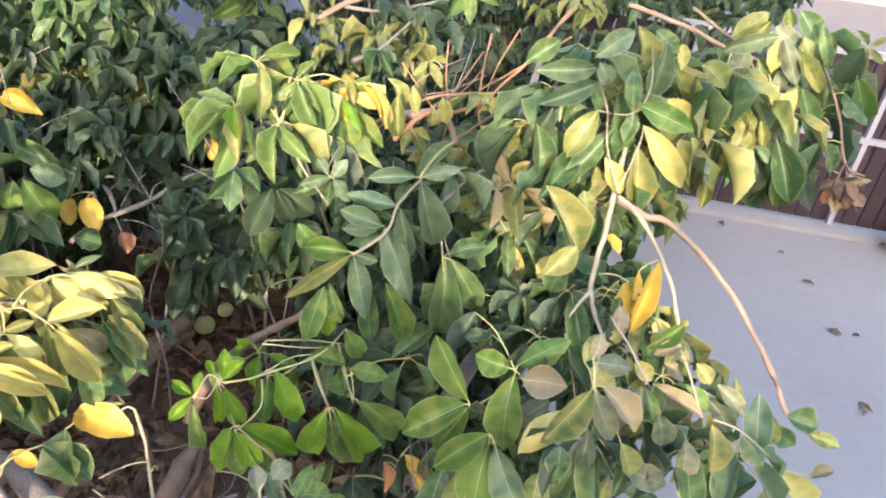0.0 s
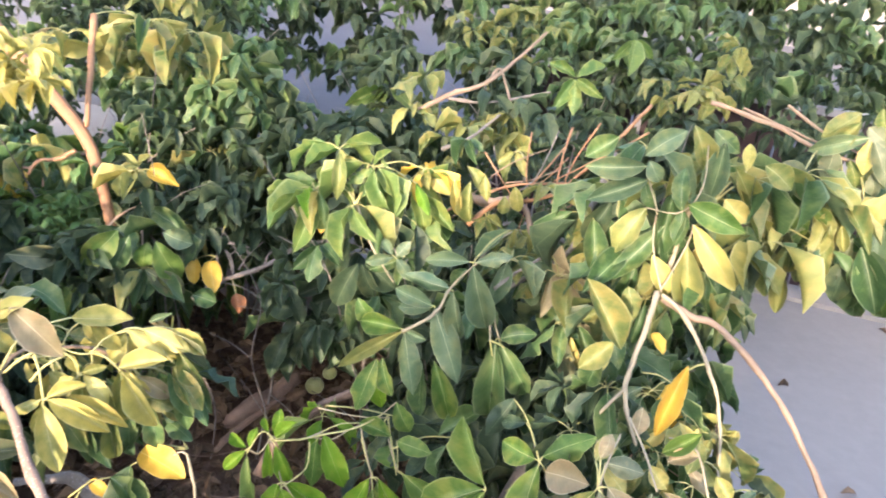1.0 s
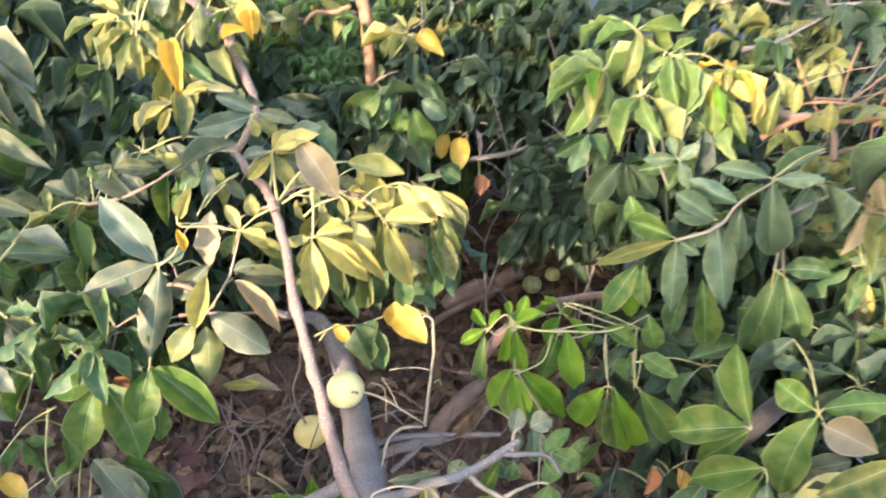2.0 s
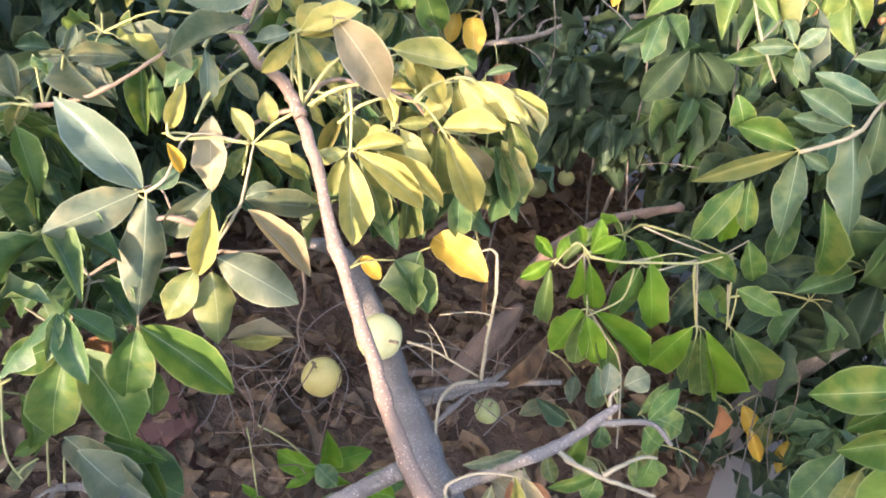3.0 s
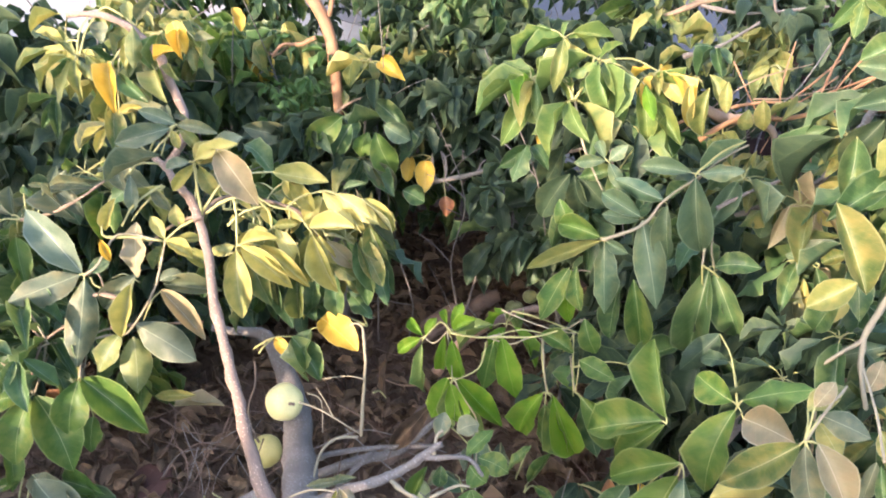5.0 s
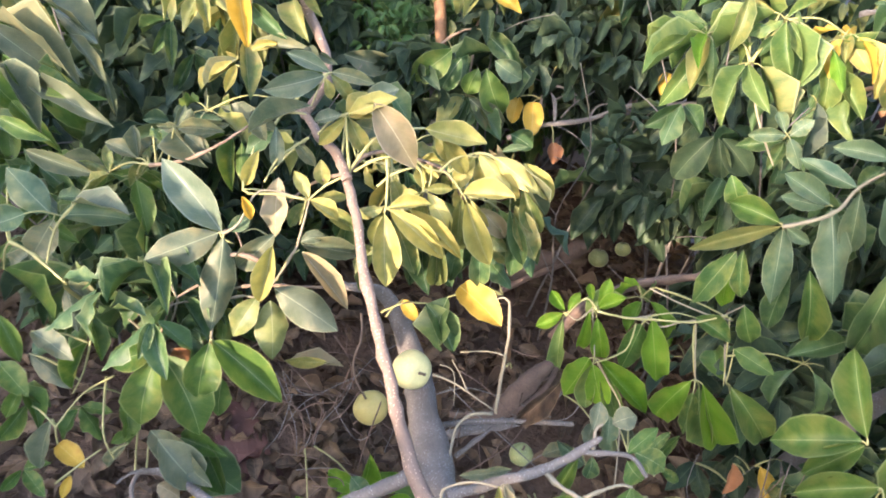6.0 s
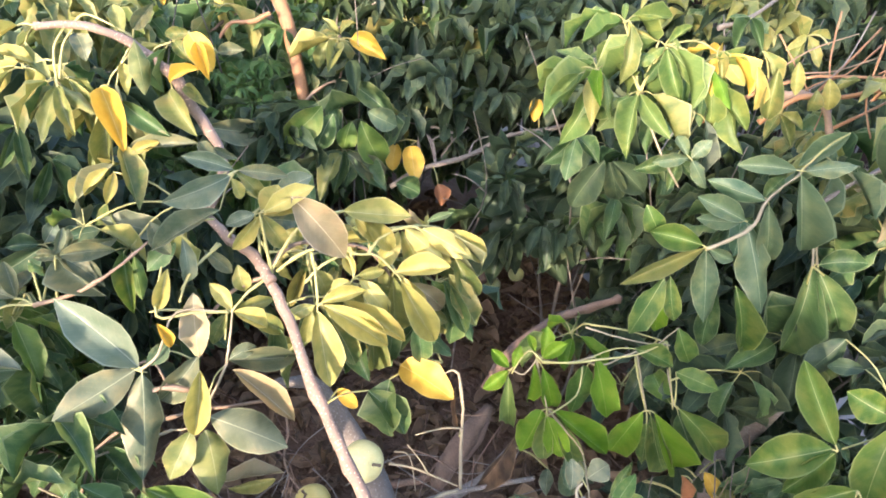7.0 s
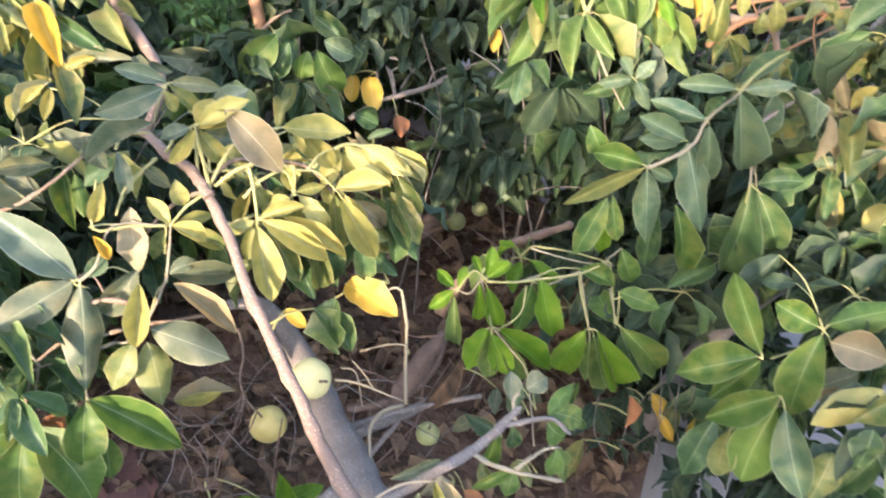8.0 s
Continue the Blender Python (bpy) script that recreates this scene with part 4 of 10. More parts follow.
petiole((-0.958, 0.599, 0.944), (-0.997, 0.641, 0.971))
petiole((-1.032, 0.445, 0.852), (-1.084, 0.454, 0.835))
petiole((-1.072, 0.397, 0.837), (-1.122, 0.395, 0.755))
petiole((-0.998, 0.419, 0.805), (-1.014, 0.437, 0.765))
petiole((-1.022, 0.417, 0.809), (-1.030, 0.442, 0.750))
petiole((-1.022, 0.417, 0.809), (-1.052, 0.449, 0.735))
petiole((-0.961, 0.426, 0.685), (-1.021, 0.372, 0.707))
petiole((-0.948, 0.391, 0.639), (-1.031, 0.363, 0.657))
petiole((-0.961, 0.426, 0.685), (-0.969, 0.427, 0.680))
petiole((-0.939, 0.336, 0.582), (-1.051, 0.342, 0.536))
petiole((-0.939, 0.336, 0.582), (-0.978, 0.348, 0.556))
petiole((-0.939, 0.336, 0.582), (-0.959, 0.338, 0.519))
petiole((-0.900, 0.308, 0.515), (-0.912, 0.327, 0.492))
petiole((-0.858, 0.374, 0.554), (-0.855, 0.400, 0.556))
petiole((-0.963, 0.432, 0.694), (-1.046, 0.472, 0.649))
petiole((-0.938, 0.346, 0.590), (-0.985, 0.393, 0.537))
petiole((-0.938, 0.346, 0.590), (-0.997, 0.403, 0.522))
petiole((-1.072, 0.397, 0.837), (-1.127, 0.446, 0.762))
petiole((-1.072, 0.397, 0.837), (-1.143, 0.457, 0.750))
petiole((-0.756, 0.881, 0.906), (-0.756, 0.912, 0.894))
petiole((-0.736, 0.947, 0.961), (-0.736, 0.954, 0.947))
petiole((-0.630, 0.925, 0.900), (-0.604, 0.930, 0.830))
petiole((-0.598, 0.979, 0.940), (-0.582, 0.981, 0.862))
petiole((-0.664, 0.894, 0.882), (-0.663, 0.912, 0.859))
petiole((-0.680, 0.890, 0.878), (-0.665, 0.912, 0.808))
petiole((-0.797, 0.870, 0.909), (-0.824, 0.913, 0.957))
petiole((-0.819, 0.860, 0.905), (-0.858, 0.909, 0.919))
petiole((-0.819, 0.860, 0.905), (-0.879, 0.897, 0.911))
petiole((-0.755, 0.924, 0.943), (-0.823, 0.940, 0.922))
petiole((-0.685, 0.950, 0.940), (-0.690, 0.975, 0.900))
petiole((-0.598, 0.979, 0.940), (-0.595, 1.027, 0.891))
petiole((-0.872, 0.838, 1.070), (-0.865, 0.816, 1.092))
petiole((-0.411, 1.002, 0.534), (-0.339, 1.023, 0.490))
petiole((-0.360, 0.853, 0.422), (-0.337, 0.797, 0.482))
petiole((-0.478, 0.886, 0.646), (-0.494, 0.945, 0.582))
petiole((-0.630, 0.925, 0.900), (-0.620, 0.966, 0.876))
petiole((-0.664, 0.894, 0.882), (-0.654, 0.938, 0.836))
petiole((-0.630, 0.925, 0.900), (-0.582, 0.972, 0.865))
petiole((-0.707, 0.876, 0.867), (-0.697, 0.909, 0.791))
petiole((-0.728, 0.849, 0.850), (-0.741, 0.877, 0.747))
petiole((-1.121, 0.815, 1.134), (-1.129, 0.824, 1.118))
petiole((-1.053, 0.831, 1.126), (-1.059, 0.838, 1.079))
petiole((-0.999, 0.896, 1.180), (-1.004, 0.910, 1.172))
petiole((-1.170, 0.831, 1.185), (-1.243, 0.856, 1.094))
petiole((-0.445, 1.376, 1.203), (-0.441, 1.363, 1.207))
petiole((-0.369, 1.379, 1.173), (-0.370, 1.367, 1.184))
petiole((-0.460, 1.320, 1.132), (-0.458, 1.286, 1.144))
petiole((-0.368, 1.383, 1.179), (-0.306, 1.419, 1.147))
petiole((-0.368, 1.383, 1.179), (-0.287, 1.463, 1.161))
petiole((-0.754, 0.904, 0.930), (-0.776, 0.933, 0.890))
petiole((-0.645, 0.930, 0.905), (-0.669, 0.977, 0.881))
petiole((-0.630, 0.982, 0.952), (-0.625, 1.020, 0.918))
petiole((-0.984, 0.583, 0.934), (-1.074, 0.611, 0.854))
petiole((-0.912, 0.792, 1.001), (-1.045, 0.738, 0.944))
petiole((-0.912, 0.792, 1.001), (-0.972, 0.744, 0.927))
petiole((-0.338, 1.118, 0.769), (-0.377, 1.173, 0.688))
whorl((-0.620, 0.966, 0.876), 6, 0.082, 0.38, leaf_olive, (0.27, 0.12))
whorl((-0.654, 0.938, 0.836), 6, 0.083, 0.40, leaf_olive, (0.00, 0.00))
whorl((-0.582, 0.972, 0.865), 6, 0.086, 0.40, leaf_green, (0.27, 0.12))
whorl((-0.697, 0.909, 0.791), 6, 0.087, 0.40, leaf_green, (0.00, 0.00))
whorl((-0.741, 0.877, 0.747), 6, 0.082, 0.40, leaf_olive, (0.00, 0.00))
whorl((-1.129, 0.824, 1.118), 6, 0.081, 0.32, leaf_olive, (-0.04, -0.19))
whorl((-1.059, 0.838, 1.079), 6, 0.078, 0.34, leaf_olive, (0.05, -0.15))
whorl((-1.004, 0.910, 1.172), 6, 0.065, 0.40, leaf_olive, (0.21, 0.00))
whorl((-1.243, 0.856, 1.094), 6, 0.085, 0.34, leaf_gold, (-0.18, -0.08))
whorl((-0.441, 1.363, 1.207), 3, 0.095, 0.32, leaf_lime, (0.08, -0.23))
whorl((-0.370, 1.367, 1.184), 3, 0.104, 0.32, leaf_lime, (0.26, -0.15))
whorl((-0.458, 1.286, 1.144), 6, 0.099, 0.32, leaf_lime, (-0.20, -0.35))
whorl((-0.385, 1.333, 1.107), 3, 0.095, 0.34, leaf_lime, (0.08, -0.23))
whorl((-0.776, 0.933, 0.890), 6, 0.064, 0.34, leaf_olive, (0.09, 0.05))
whorl((-0.669, 0.977, 0.881), 6, 0.064, 0.34, leaf_olive, (0.26, 0.15))
whorl((-0.625, 1.020, 0.918), 6, 0.060, 0.34, leaf_gold, (0.26, 0.15))
whorl((-1.074, 0.611, 0.854), 6, 0.087, 0.42, leaf_mid, (0.05, -0.15))
whorl((-1.045, 0.738, 0.944), 6, 0.089, 0.40, leaf_dull, (0.05, -0.15))
whorl((-0.972, 0.744, 0.927), 6, 0.081, 0.40, leaf_mid, (0.05, -0.15))
whorl((-0.377, 1.173, 0.688), 5, 0.078, 0.50, leaf_young, (0.05, -0.15))
leaf((-0.712, 0.862, 0.820), (-0.665, 0.838, 0.739), 0.32, 12, leaf_green)
leaf((-0.650, 0.877, 0.807), (-0.602, 0.870, 0.756), 0.49, 29, leaf_green)
leaf((-0.582, 0.926, 0.828), (-0.528, 0.927, 0.816), 0.44, 37, leaf_olive)
leaf((-0.822, 0.890, 0.933), (-0.771, 0.886, 0.910), 0.35, 41, leaf_gold)
leaf((-0.811, 0.892, 0.895), (-0.759, 0.899, 0.875), 0.37, 22, leaf_olive)
leaf((-0.778, 0.904, 0.867), (-0.781, 0.861, 0.810), 0.34, -27, leaf_gold)
leaf((-0.722, 0.912, 0.884), (-0.722, 0.860, 0.841), 0.34, -10, leaf_olive)
leaf((-0.879, 0.968, 0.978), (-0.789, 0.956, 0.951), 0.46, 11, leaf_green)
leaf((-0.719, 0.980, 0.886), (-0.641, 0.992, 0.889), 0.36, 30, leaf_green)
leaf((-0.778, 0.938, 0.922), (-0.709, 0.960, 0.909), 0.40, 21, leaf_olive)
leaf((-0.681, 0.949, 0.864), (-0.607, 0.927, 0.817), 0.30, 22, leaf_olive)
leaf((-0.659, 0.928, 0.841), (-0.611, 0.900, 0.788), 0.34, 14, leaf_green)
leaf((-0.594, 0.850, 0.753), (-0.572, 0.813, 0.666), 0.84, 41, leaf_green)
leaf((-0.586, 0.867, 0.772), (-0.489, 0.854, 0.758), 0.58, 25, leaf_yellow)
leaf((-0.619, 0.824, 0.739), (-0.549, 0.825, 0.675), 0.50, 24, leaf_green)
leaf((-0.681, 0.844, 0.692), (-0.645, 0.844, 0.666), 0.58, 39, leaf_yellow)
leaf((-0.590, 0.939, 0.791), (-0.526, 0.936, 0.761), 0.54, 17, leaf_green)
leaf((-1.125, 0.805, 1.116), (-1.146, 0.755, 1.056), 0.48, -14, leaf_olive)
leaf((-1.117, 0.800, 1.119), (-1.102, 0.744, 1.057), 0.31, -20, leaf_olive)
leaf((-1.105, 0.792, 1.126), (-1.066, 0.770, 1.069), 0.31, 16, leaf_olive)
leaf((-1.111, 0.800, 1.123), (-1.042, 0.790, 1.102), 0.31, 26, leaf_olive)
leaf((-1.135, 0.811, 1.120), (-1.215, 0.803, 1.144), 0.37, -15, leaf_olive)
leaf((-1.160, 0.809, 1.139), (-1.203, 0.781, 1.156), 0.43, -35, leaf_gold)
leaf((-1.021, 0.859, 1.191), (-0.980, 0.823, 1.135), 0.41, -2, leaf_olive)
leaf((-1.064, 0.828, 1.122), (-0.993, 0.784, 1.058), 0.38, 14, leaf_yellow)
leaf((-1.051, 0.861, 1.151), (-1.025, 0.837, 1.117), 0.38, -1, leaf_gold)
leaf((-1.018, 0.817, 1.117), (-0.940, 0.818, 1.085), 0.35, 53, leaf_green)
leaf((-0.968, 0.857, 1.129), (-0.902, 0.825, 1.095), 0.50, 41, leaf_olive)
leaf((-1.000, 0.796, 1.055), (-0.912, 0.842, 1.072), 0.26, 35, leaf_dull)
leaf((-0.986, 0.786, 1.059), (-0.957, 0.816, 1.074), 0.39, 55, leaf_gold)
leaf((-1.016, 0.782, 1.035), (-1.047, 0.737, 0.990), 0.43, -36, leaf_dull)
leaf((-1.020, 0.776, 1.030), (-1.032, 0.735, 1.002), 0.40, -34, leaf_gold)
leaf((-1.002, 0.767, 1.034), (-0.997, 0.739, 0.997), 0.40, -30, leaf_gold)
leaf((-1.007, 0.791, 1.063), (-0.938, 0.739, 1.008), 0.37, -14, leaf_olive)
leaf((-0.953, 0.892, 1.208), (-0.912, 0.883, 1.166), 0.65, 36, leaf_yellow)
leaf((-0.943, 0.896, 1.197), (-0.911, 0.874, 1.156), 0.39, 20, leaf_yellow)
leaf((-0.994, 0.904, 1.185), (-0.956, 0.899, 1.161), 0.48, 35, leaf_olive)
leaf((-0.964, 0.855, 1.146), (-0.926, 0.878, 1.169), 0.44, 48, leaf_yellow)
leaf((-1.044, 0.885, 1.194), (-1.020, 0.905, 1.232), 0.48, 78, leaf_dull)
leaf((-1.062, 0.882, 1.182), (-1.096, 0.905, 1.212), 0.48, -12, leaf_olive)
leaf((-1.129, 0.859, 1.176), (-1.099, 0.844, 1.147), 0.74, 3, leaf_dull)
leaf((-0.924, 0.913, 1.181), (-0.889, 0.929, 1.188), 0.49, 57, leaf_dull)
leaf((-0.964, 0.911, 1.198), (-1.003, 0.900, 1.192), 0.48, -65, leaf_olive)
leaf((-0.948, 0.870, 1.141), (-0.901, 0.856, 1.125), 0.35, 45, leaf_olive)
leaf((-1.196, 0.825, 1.181), (-1.207, 0.775, 1.155), 0.37, -34, leaf_gold)
leaf((-1.245, 0.823, 1.009), (-1.245, 0.777, 0.954), 0.29, -53, leaf_green)
leaf((-1.226, 0.810, 1.019), (-1.188, 0.776, 0.953), 0.29, -7, leaf_green)
leaf((-1.244, 0.821, 1.012), (-1.284, 0.788, 0.977), 0.36, -51, leaf_green)
leaf((-1.190, 0.824, 0.965), (-1.186, 0.772, 0.904), 0.29, -39, leaf_green)
leaf((-1.181, 0.820, 0.970), (-1.133, 0.791, 0.923), 0.30, -7, leaf_green)
leaf((-1.177, 0.818, 0.975), (-1.117, 0.819, 0.965), 0.42, 7, leaf_green)
leaf((-1.054, 0.773, 1.016), (-1.066, 0.745, 0.972), 0.46, -26, leaf_olive)
leaf((-1.060, 0.782, 1.010), (-1.014, 0.771, 0.995), 0.40, 44, leaf_olive)
leaf((-1.050, 0.772, 1.022), (-1.056, 0.796, 1.053), 0.39, 24, leaf_olive)
leaf((-1.058, 0.782, 1.013), (-1.014, 0.795, 1.029), 0.40, 52, leaf_olive)
leaf((-0.483, 1.371, 0.976), (-0.523, 1.324, 0.928), 0.50, -59, leaf_green)
leaf((-0.476, 1.343, 0.988), (-0.469, 1.289, 0.927), 0.53, 22, leaf_green)
leaf((-0.480, 1.381, 0.972), (-0.425, 1.352, 0.946), 0.51, 30, leaf_green)
leaf((-0.466, 1.323, 1.133), (-0.537, 1.314, 1.151), 0.41, -45, leaf_lime)
leaf((-0.462, 1.326, 1.134), (-0.457, 1.365, 1.170), 0.42, 2, leaf_lime)
leaf((-0.462, 1.299, 1.137), (-0.510, 1.191, 1.085), 0.48, -1, leaf_lime)
leaf((-0.462, 1.311, 1.130), (-0.486, 1.255, 1.010), 0.34, -46, leaf_lime)
leaf((-0.455, 1.296, 1.138), (-0.438, 1.229, 1.074), 0.37, 11, leaf_gold)
leaf((-0.384, 1.298, 1.116), (-0.370, 1.227, 1.035), 0.37, 22, leaf_lime)
leaf((-0.381, 1.300, 1.118), (-0.312, 1.257, 1.074), 0.36, 56, leaf_lime)
leaf((-0.389, 1.317, 1.110), (-0.435, 1.276, 1.044), 0.38, -22, leaf_lime)
leaf((-0.383, 1.345, 1.117), (-0.370, 1.370, 1.154), 0.43, 36, leaf_green)
leaf((-0.364, 1.365, 1.180), (-0.315, 1.341, 1.100), 0.38, 66, leaf_lime)
leaf((-0.363, 1.385, 1.175), (-0.280, 1.341, 1.130), 0.35, 48, leaf_lime)
leaf((-0.369, 1.366, 1.182), (-0.410, 1.335, 1.148), 0.42, -24, leaf_lime)
leaf((-0.365, 1.364, 1.187), (-0.336, 1.389, 1.218), 0.34, 35, leaf_lime)
leaf((-0.449, 1.380, 1.200), (-0.498, 1.323, 1.169), 0.49, -14, leaf_lime)
leaf((-0.442, 1.381, 1.203), (-0.375, 1.435, 1.210), 0.37, 47, leaf_lime)
leaf((-0.444, 1.365, 1.208), (-0.450, 1.387, 1.232), 0.35, -14, leaf_lime)
leaf((-0.437, 1.366, 1.208), (-0.384, 1.359, 1.190), 0.45, 95, leaf_gold)
leaf((-0.437, 1.415, 1.140), (-0.494, 1.384, 1.126), 0.34, -51, leaf_lime)
leaf((-1.025, 0.673, 0.937), (-1.062, 0.663, 0.936), 0.48, -54, leaf_dull)
leaf((-1.027, 0.681, 0.933), (-0.971, 0.725, 0.958), 0.43, 65, leaf_dull)
leaf((-1.009, 0.666, 0.943), (-0.953, 0.671, 0.916), 0.49, 25, leaf_dull)
leaf((-1.025, 0.676, 0.937), (-1.026, 0.695, 0.972), 0.52, 65, leaf_dull)
leaf((-1.006, 0.609, 0.980), (-0.976, 0.602, 0.972), 0.67, -24, leaf_lime)
leaf((-1.065, 0.630, 0.878), (-1.064, 0.592, 0.849), 0.52, -23, leaf_olive)
leaf((-1.070, 0.635, 0.878), (-1.103, 0.650, 0.896), 0.51, 14, leaf_olive)
leaf((-0.870, 0.449, 0.529), (-0.720, 0.452, 0.519), 0.35, 26, leaf_dull)
leaf((-0.836, 0.481, 0.511), (-0.743, 0.500, 0.528), 0.48, 34, leaf_mid)
leaf((-0.804, 0.493, 0.527), (-0.728, 0.479, 0.461), 0.49, 27, leaf_mid)
leaf((-0.908, 0.447, 0.497), (-0.927, 0.406, 0.484), 0.48, -37, leaf_mid)
leaf((-0.963, 0.457, 0.539), (-0.906, 0.424, 0.480), 0.41, -23, leaf_mid)
leaf((-0.810, 0.695, 0.545), (-0.724, 0.749, 0.562), 0.34, -2, leaf_pale)
leaf((-0.657, 0.745, 0.259), (-0.736, 0.731, 0.256), 0.55, -44, leaf_young)
leaf((-0.650, 0.742, 0.275), (-0.661, 0.771, 0.341), 0.62, 28, leaf_young)
leaf((-0.646, 0.744, 0.272), (-0.587, 0.810, 0.296), 0.53, 24, leaf_young)
leaf((-0.658, 0.749, 0.247), (-0.686, 0.696, 0.229), 0.40, -26, leaf_young)
leaf((-0.648, 0.744, 0.264), (-0.588, 0.749, 0.270), 0.41, 40, leaf_young)
leaf((-0.554, 0.798, 0.245), (-0.584, 0.788, 0.250), 0.50, -14, leaf_young)
leaf((-0.546, 0.788, 0.264), (-0.516, 0.798, 0.261), 0.50, 13, leaf_young)
leaf((-0.546, 0.783, 0.268), (-0.548, 0.759, 0.231), 0.65, 26, leaf_young)
leaf((-0.545, 0.785, 0.271), (-0.524, 0.802, 0.289), 0.38, 29, leaf_young)
leaf((-0.718, 0.660, 0.223), (-0.748, 0.654, 0.239), 0.50, -41, leaf_young)
leaf((-0.720, 0.665, 0.210), (-0.698, 0.667, 0.193), 0.49, 15, leaf_young)
leaf((-0.723, 0.665, 0.208), (-0.745, 0.634, 0.194), 0.51, -48, leaf_young)
leaf((-0.341, 0.823, 0.452), (-0.393, 0.794, 0.421), 0.39, -23, leaf_pale)
leaf((-0.370, 0.802, 0.431), (-0.314, 0.786, 0.418), 0.68, 20, leaf_pale)
leaf((-1.280, 0.581, 1.110), (-1.166, 0.637, 1.046), 0.38, 11, leaf_dull)
leaf((-1.285, 0.547, 1.063), (-1.122, 0.574, 1.007), 0.23, 13, leaf_dull)
leaf((-1.271, 0.536, 1.016), (-1.190, 0.558, 0.951), 0.24, 41, leaf_mid)
leaf((-1.205, 0.545, 0.983), (-1.055, 0.573, 0.974), 0.25, 37, leaf_dull)
leaf((-1.240, 0.614, 1.081), (-1.141, 0.620, 1.058), 0.29, 33, leaf_dull)
leaf((-1.269, 0.523, 1.002), (-1.142, 0.507, 0.944), 0.31, -4, leaf_dull)
leaf((-1.220, 0.581, 1.023), (-1.087, 0.588, 0.997), 0.28, 77, leaf_mid)
leaf((-1.157, 0.633, 1.003), (-1.124, 0.622, 0.939), 0.21, 5, leaf_dull)
leaf((-1.194, 0.605, 1.059), (-1.117, 0.612, 1.003), 0.22, 18, leaf_dull)
leaf((-1.293, 0.600, 1.024), (-1.215, 0.629, 0.967), 0.24, 37, leaf_dull)
leaf((-1.248, 0.522, 0.949), (-1.154, 0.538, 0.893), 0.27, 34, leaf_mid)
leaf((-1.165, 0.462, 0.981), (-1.104, 0.502, 0.952), 0.35, 58, leaf_lime)
leaf((-1.152, 0.484, 0.921), (-1.062, 0.540, 0.896), 0.29, 54, leaf_dull)
leaf((-1.149, 0.453, 0.905), (-1.061, 0.469, 0.859), 0.56, -2, leaf_dull)
leaf((-1.037, 0.483, 0.886), (-0.941, 0.515, 0.899), 0.43, -1, leaf_dull)
leaf((-1.112, 0.408, 0.874), (-1.066, 0.420, 0.850), 0.42, 16, leaf_lime)
leaf((-1.077, 0.569, 0.881), (-1.112, 0.547, 0.893), 0.40, -33, leaf_olive)
leaf((-1.058, 0.560, 0.896), (-1.090, 0.577, 0.923), 0.38, -5, leaf_olive)
leaf((-1.042, 0.550, 0.904), (-1.056, 0.522, 0.876), 0.53, -4, leaf_olive)
leaf((-1.022, 0.587, 0.926), (-1.069, 0.566, 0.941), 0.50, -30, leaf_dull)
leaf((-1.023, 0.590, 0.926), (-1.051, 0.606, 0.964), 0.49, -10, leaf_dull)
leaf((-1.032, 0.597, 0.917), (-1.027, 0.632, 0.941), 0.51, 10, leaf_dull)
leaf((-0.997, 0.641, 0.971), (-1.016, 0.622, 0.973), 0.38, -58, leaf_dull)
leaf((-0.997, 0.647, 0.968), (-0.942, 0.691, 0.970), 0.40, 54, leaf_dull)
leaf((-0.996, 0.645, 0.966), (-0.915, 0.635, 0.941), 0.43, 50, leaf_dull)
leaf((-1.005, 0.649, 0.966), (-1.013, 0.675, 0.991), 0.40, 31, leaf_dull)
leaf((-1.084, 0.454, 0.835), (-1.026, 0.474, 0.820), 0.38, 33, leaf_mid)
leaf((-1.122, 0.395, 0.755), (-1.043, 0.418, 0.682), 0.61, -23, leaf_mid)
leaf((-1.084, 0.354, 0.712), (-1.030, 0.346, 0.650), 0.40, 9, leaf_mid)
leaf((-1.014, 0.437, 0.765), (-0.940, 0.451, 0.750), 0.41, 20, leaf_dull)
leaf((-1.030, 0.442, 0.750), (-0.988, 0.424, 0.691), 0.41, 7, leaf_dull)
leaf((-1.035, 0.445, 0.752), (-1.032, 0.473, 0.788), 0.49, 64, leaf_dull)
leaf((-1.052, 0.449, 0.735), (-1.076, 0.424, 0.715), 0.48, -61, leaf_dull)
leaf((-1.021, 0.372, 0.707), (-0.934, 0.385, 0.699), 0.43, 6, leaf_dull)
leaf((-1.031, 0.363, 0.657), (-0.955, 0.378, 0.624), 0.41, 15, leaf_dull)
leaf((-0.969, 0.427, 0.680), (-0.949, 0.378, 0.627), 0.41, -10, leaf_mid)
leaf((-1.094, 0.335, 0.612), (-1.023, 0.340, 0.581), 0.58, 8, leaf_mid)
leaf((-1.051, 0.342, 0.536), (-1.054, 0.285, 0.492), 0.49, -55, leaf_mid)
leaf((-0.978, 0.348, 0.556), (-0.970, 0.306, 0.475), 0.45, -14, leaf_dull)
leaf((-0.959, 0.338, 0.519), (-0.898, 0.344, 0.509), 0.58, 13, leaf_yellow)
leaf((-0.912, 0.327, 0.492), (-0.898, 0.299, 0.472), 0.48, -23, leaf_yellow)
leaf((-0.855, 0.400, 0.556), (-0.868, 0.365, 0.517), 0.43, -25, leaf_dull)
leaf((-1.046, 0.472, 0.649), (-1.043, 0.425, 0.609), 0.46, -20, leaf_mid)
leaf((-1.041, 0.475, 0.651), (-0.983, 0.483, 0.638), 0.43, 28, leaf_mid)
leaf((-1.034, 0.469, 0.658), (-0.970, 0.442, 0.625), 0.47, -23, leaf_mid)
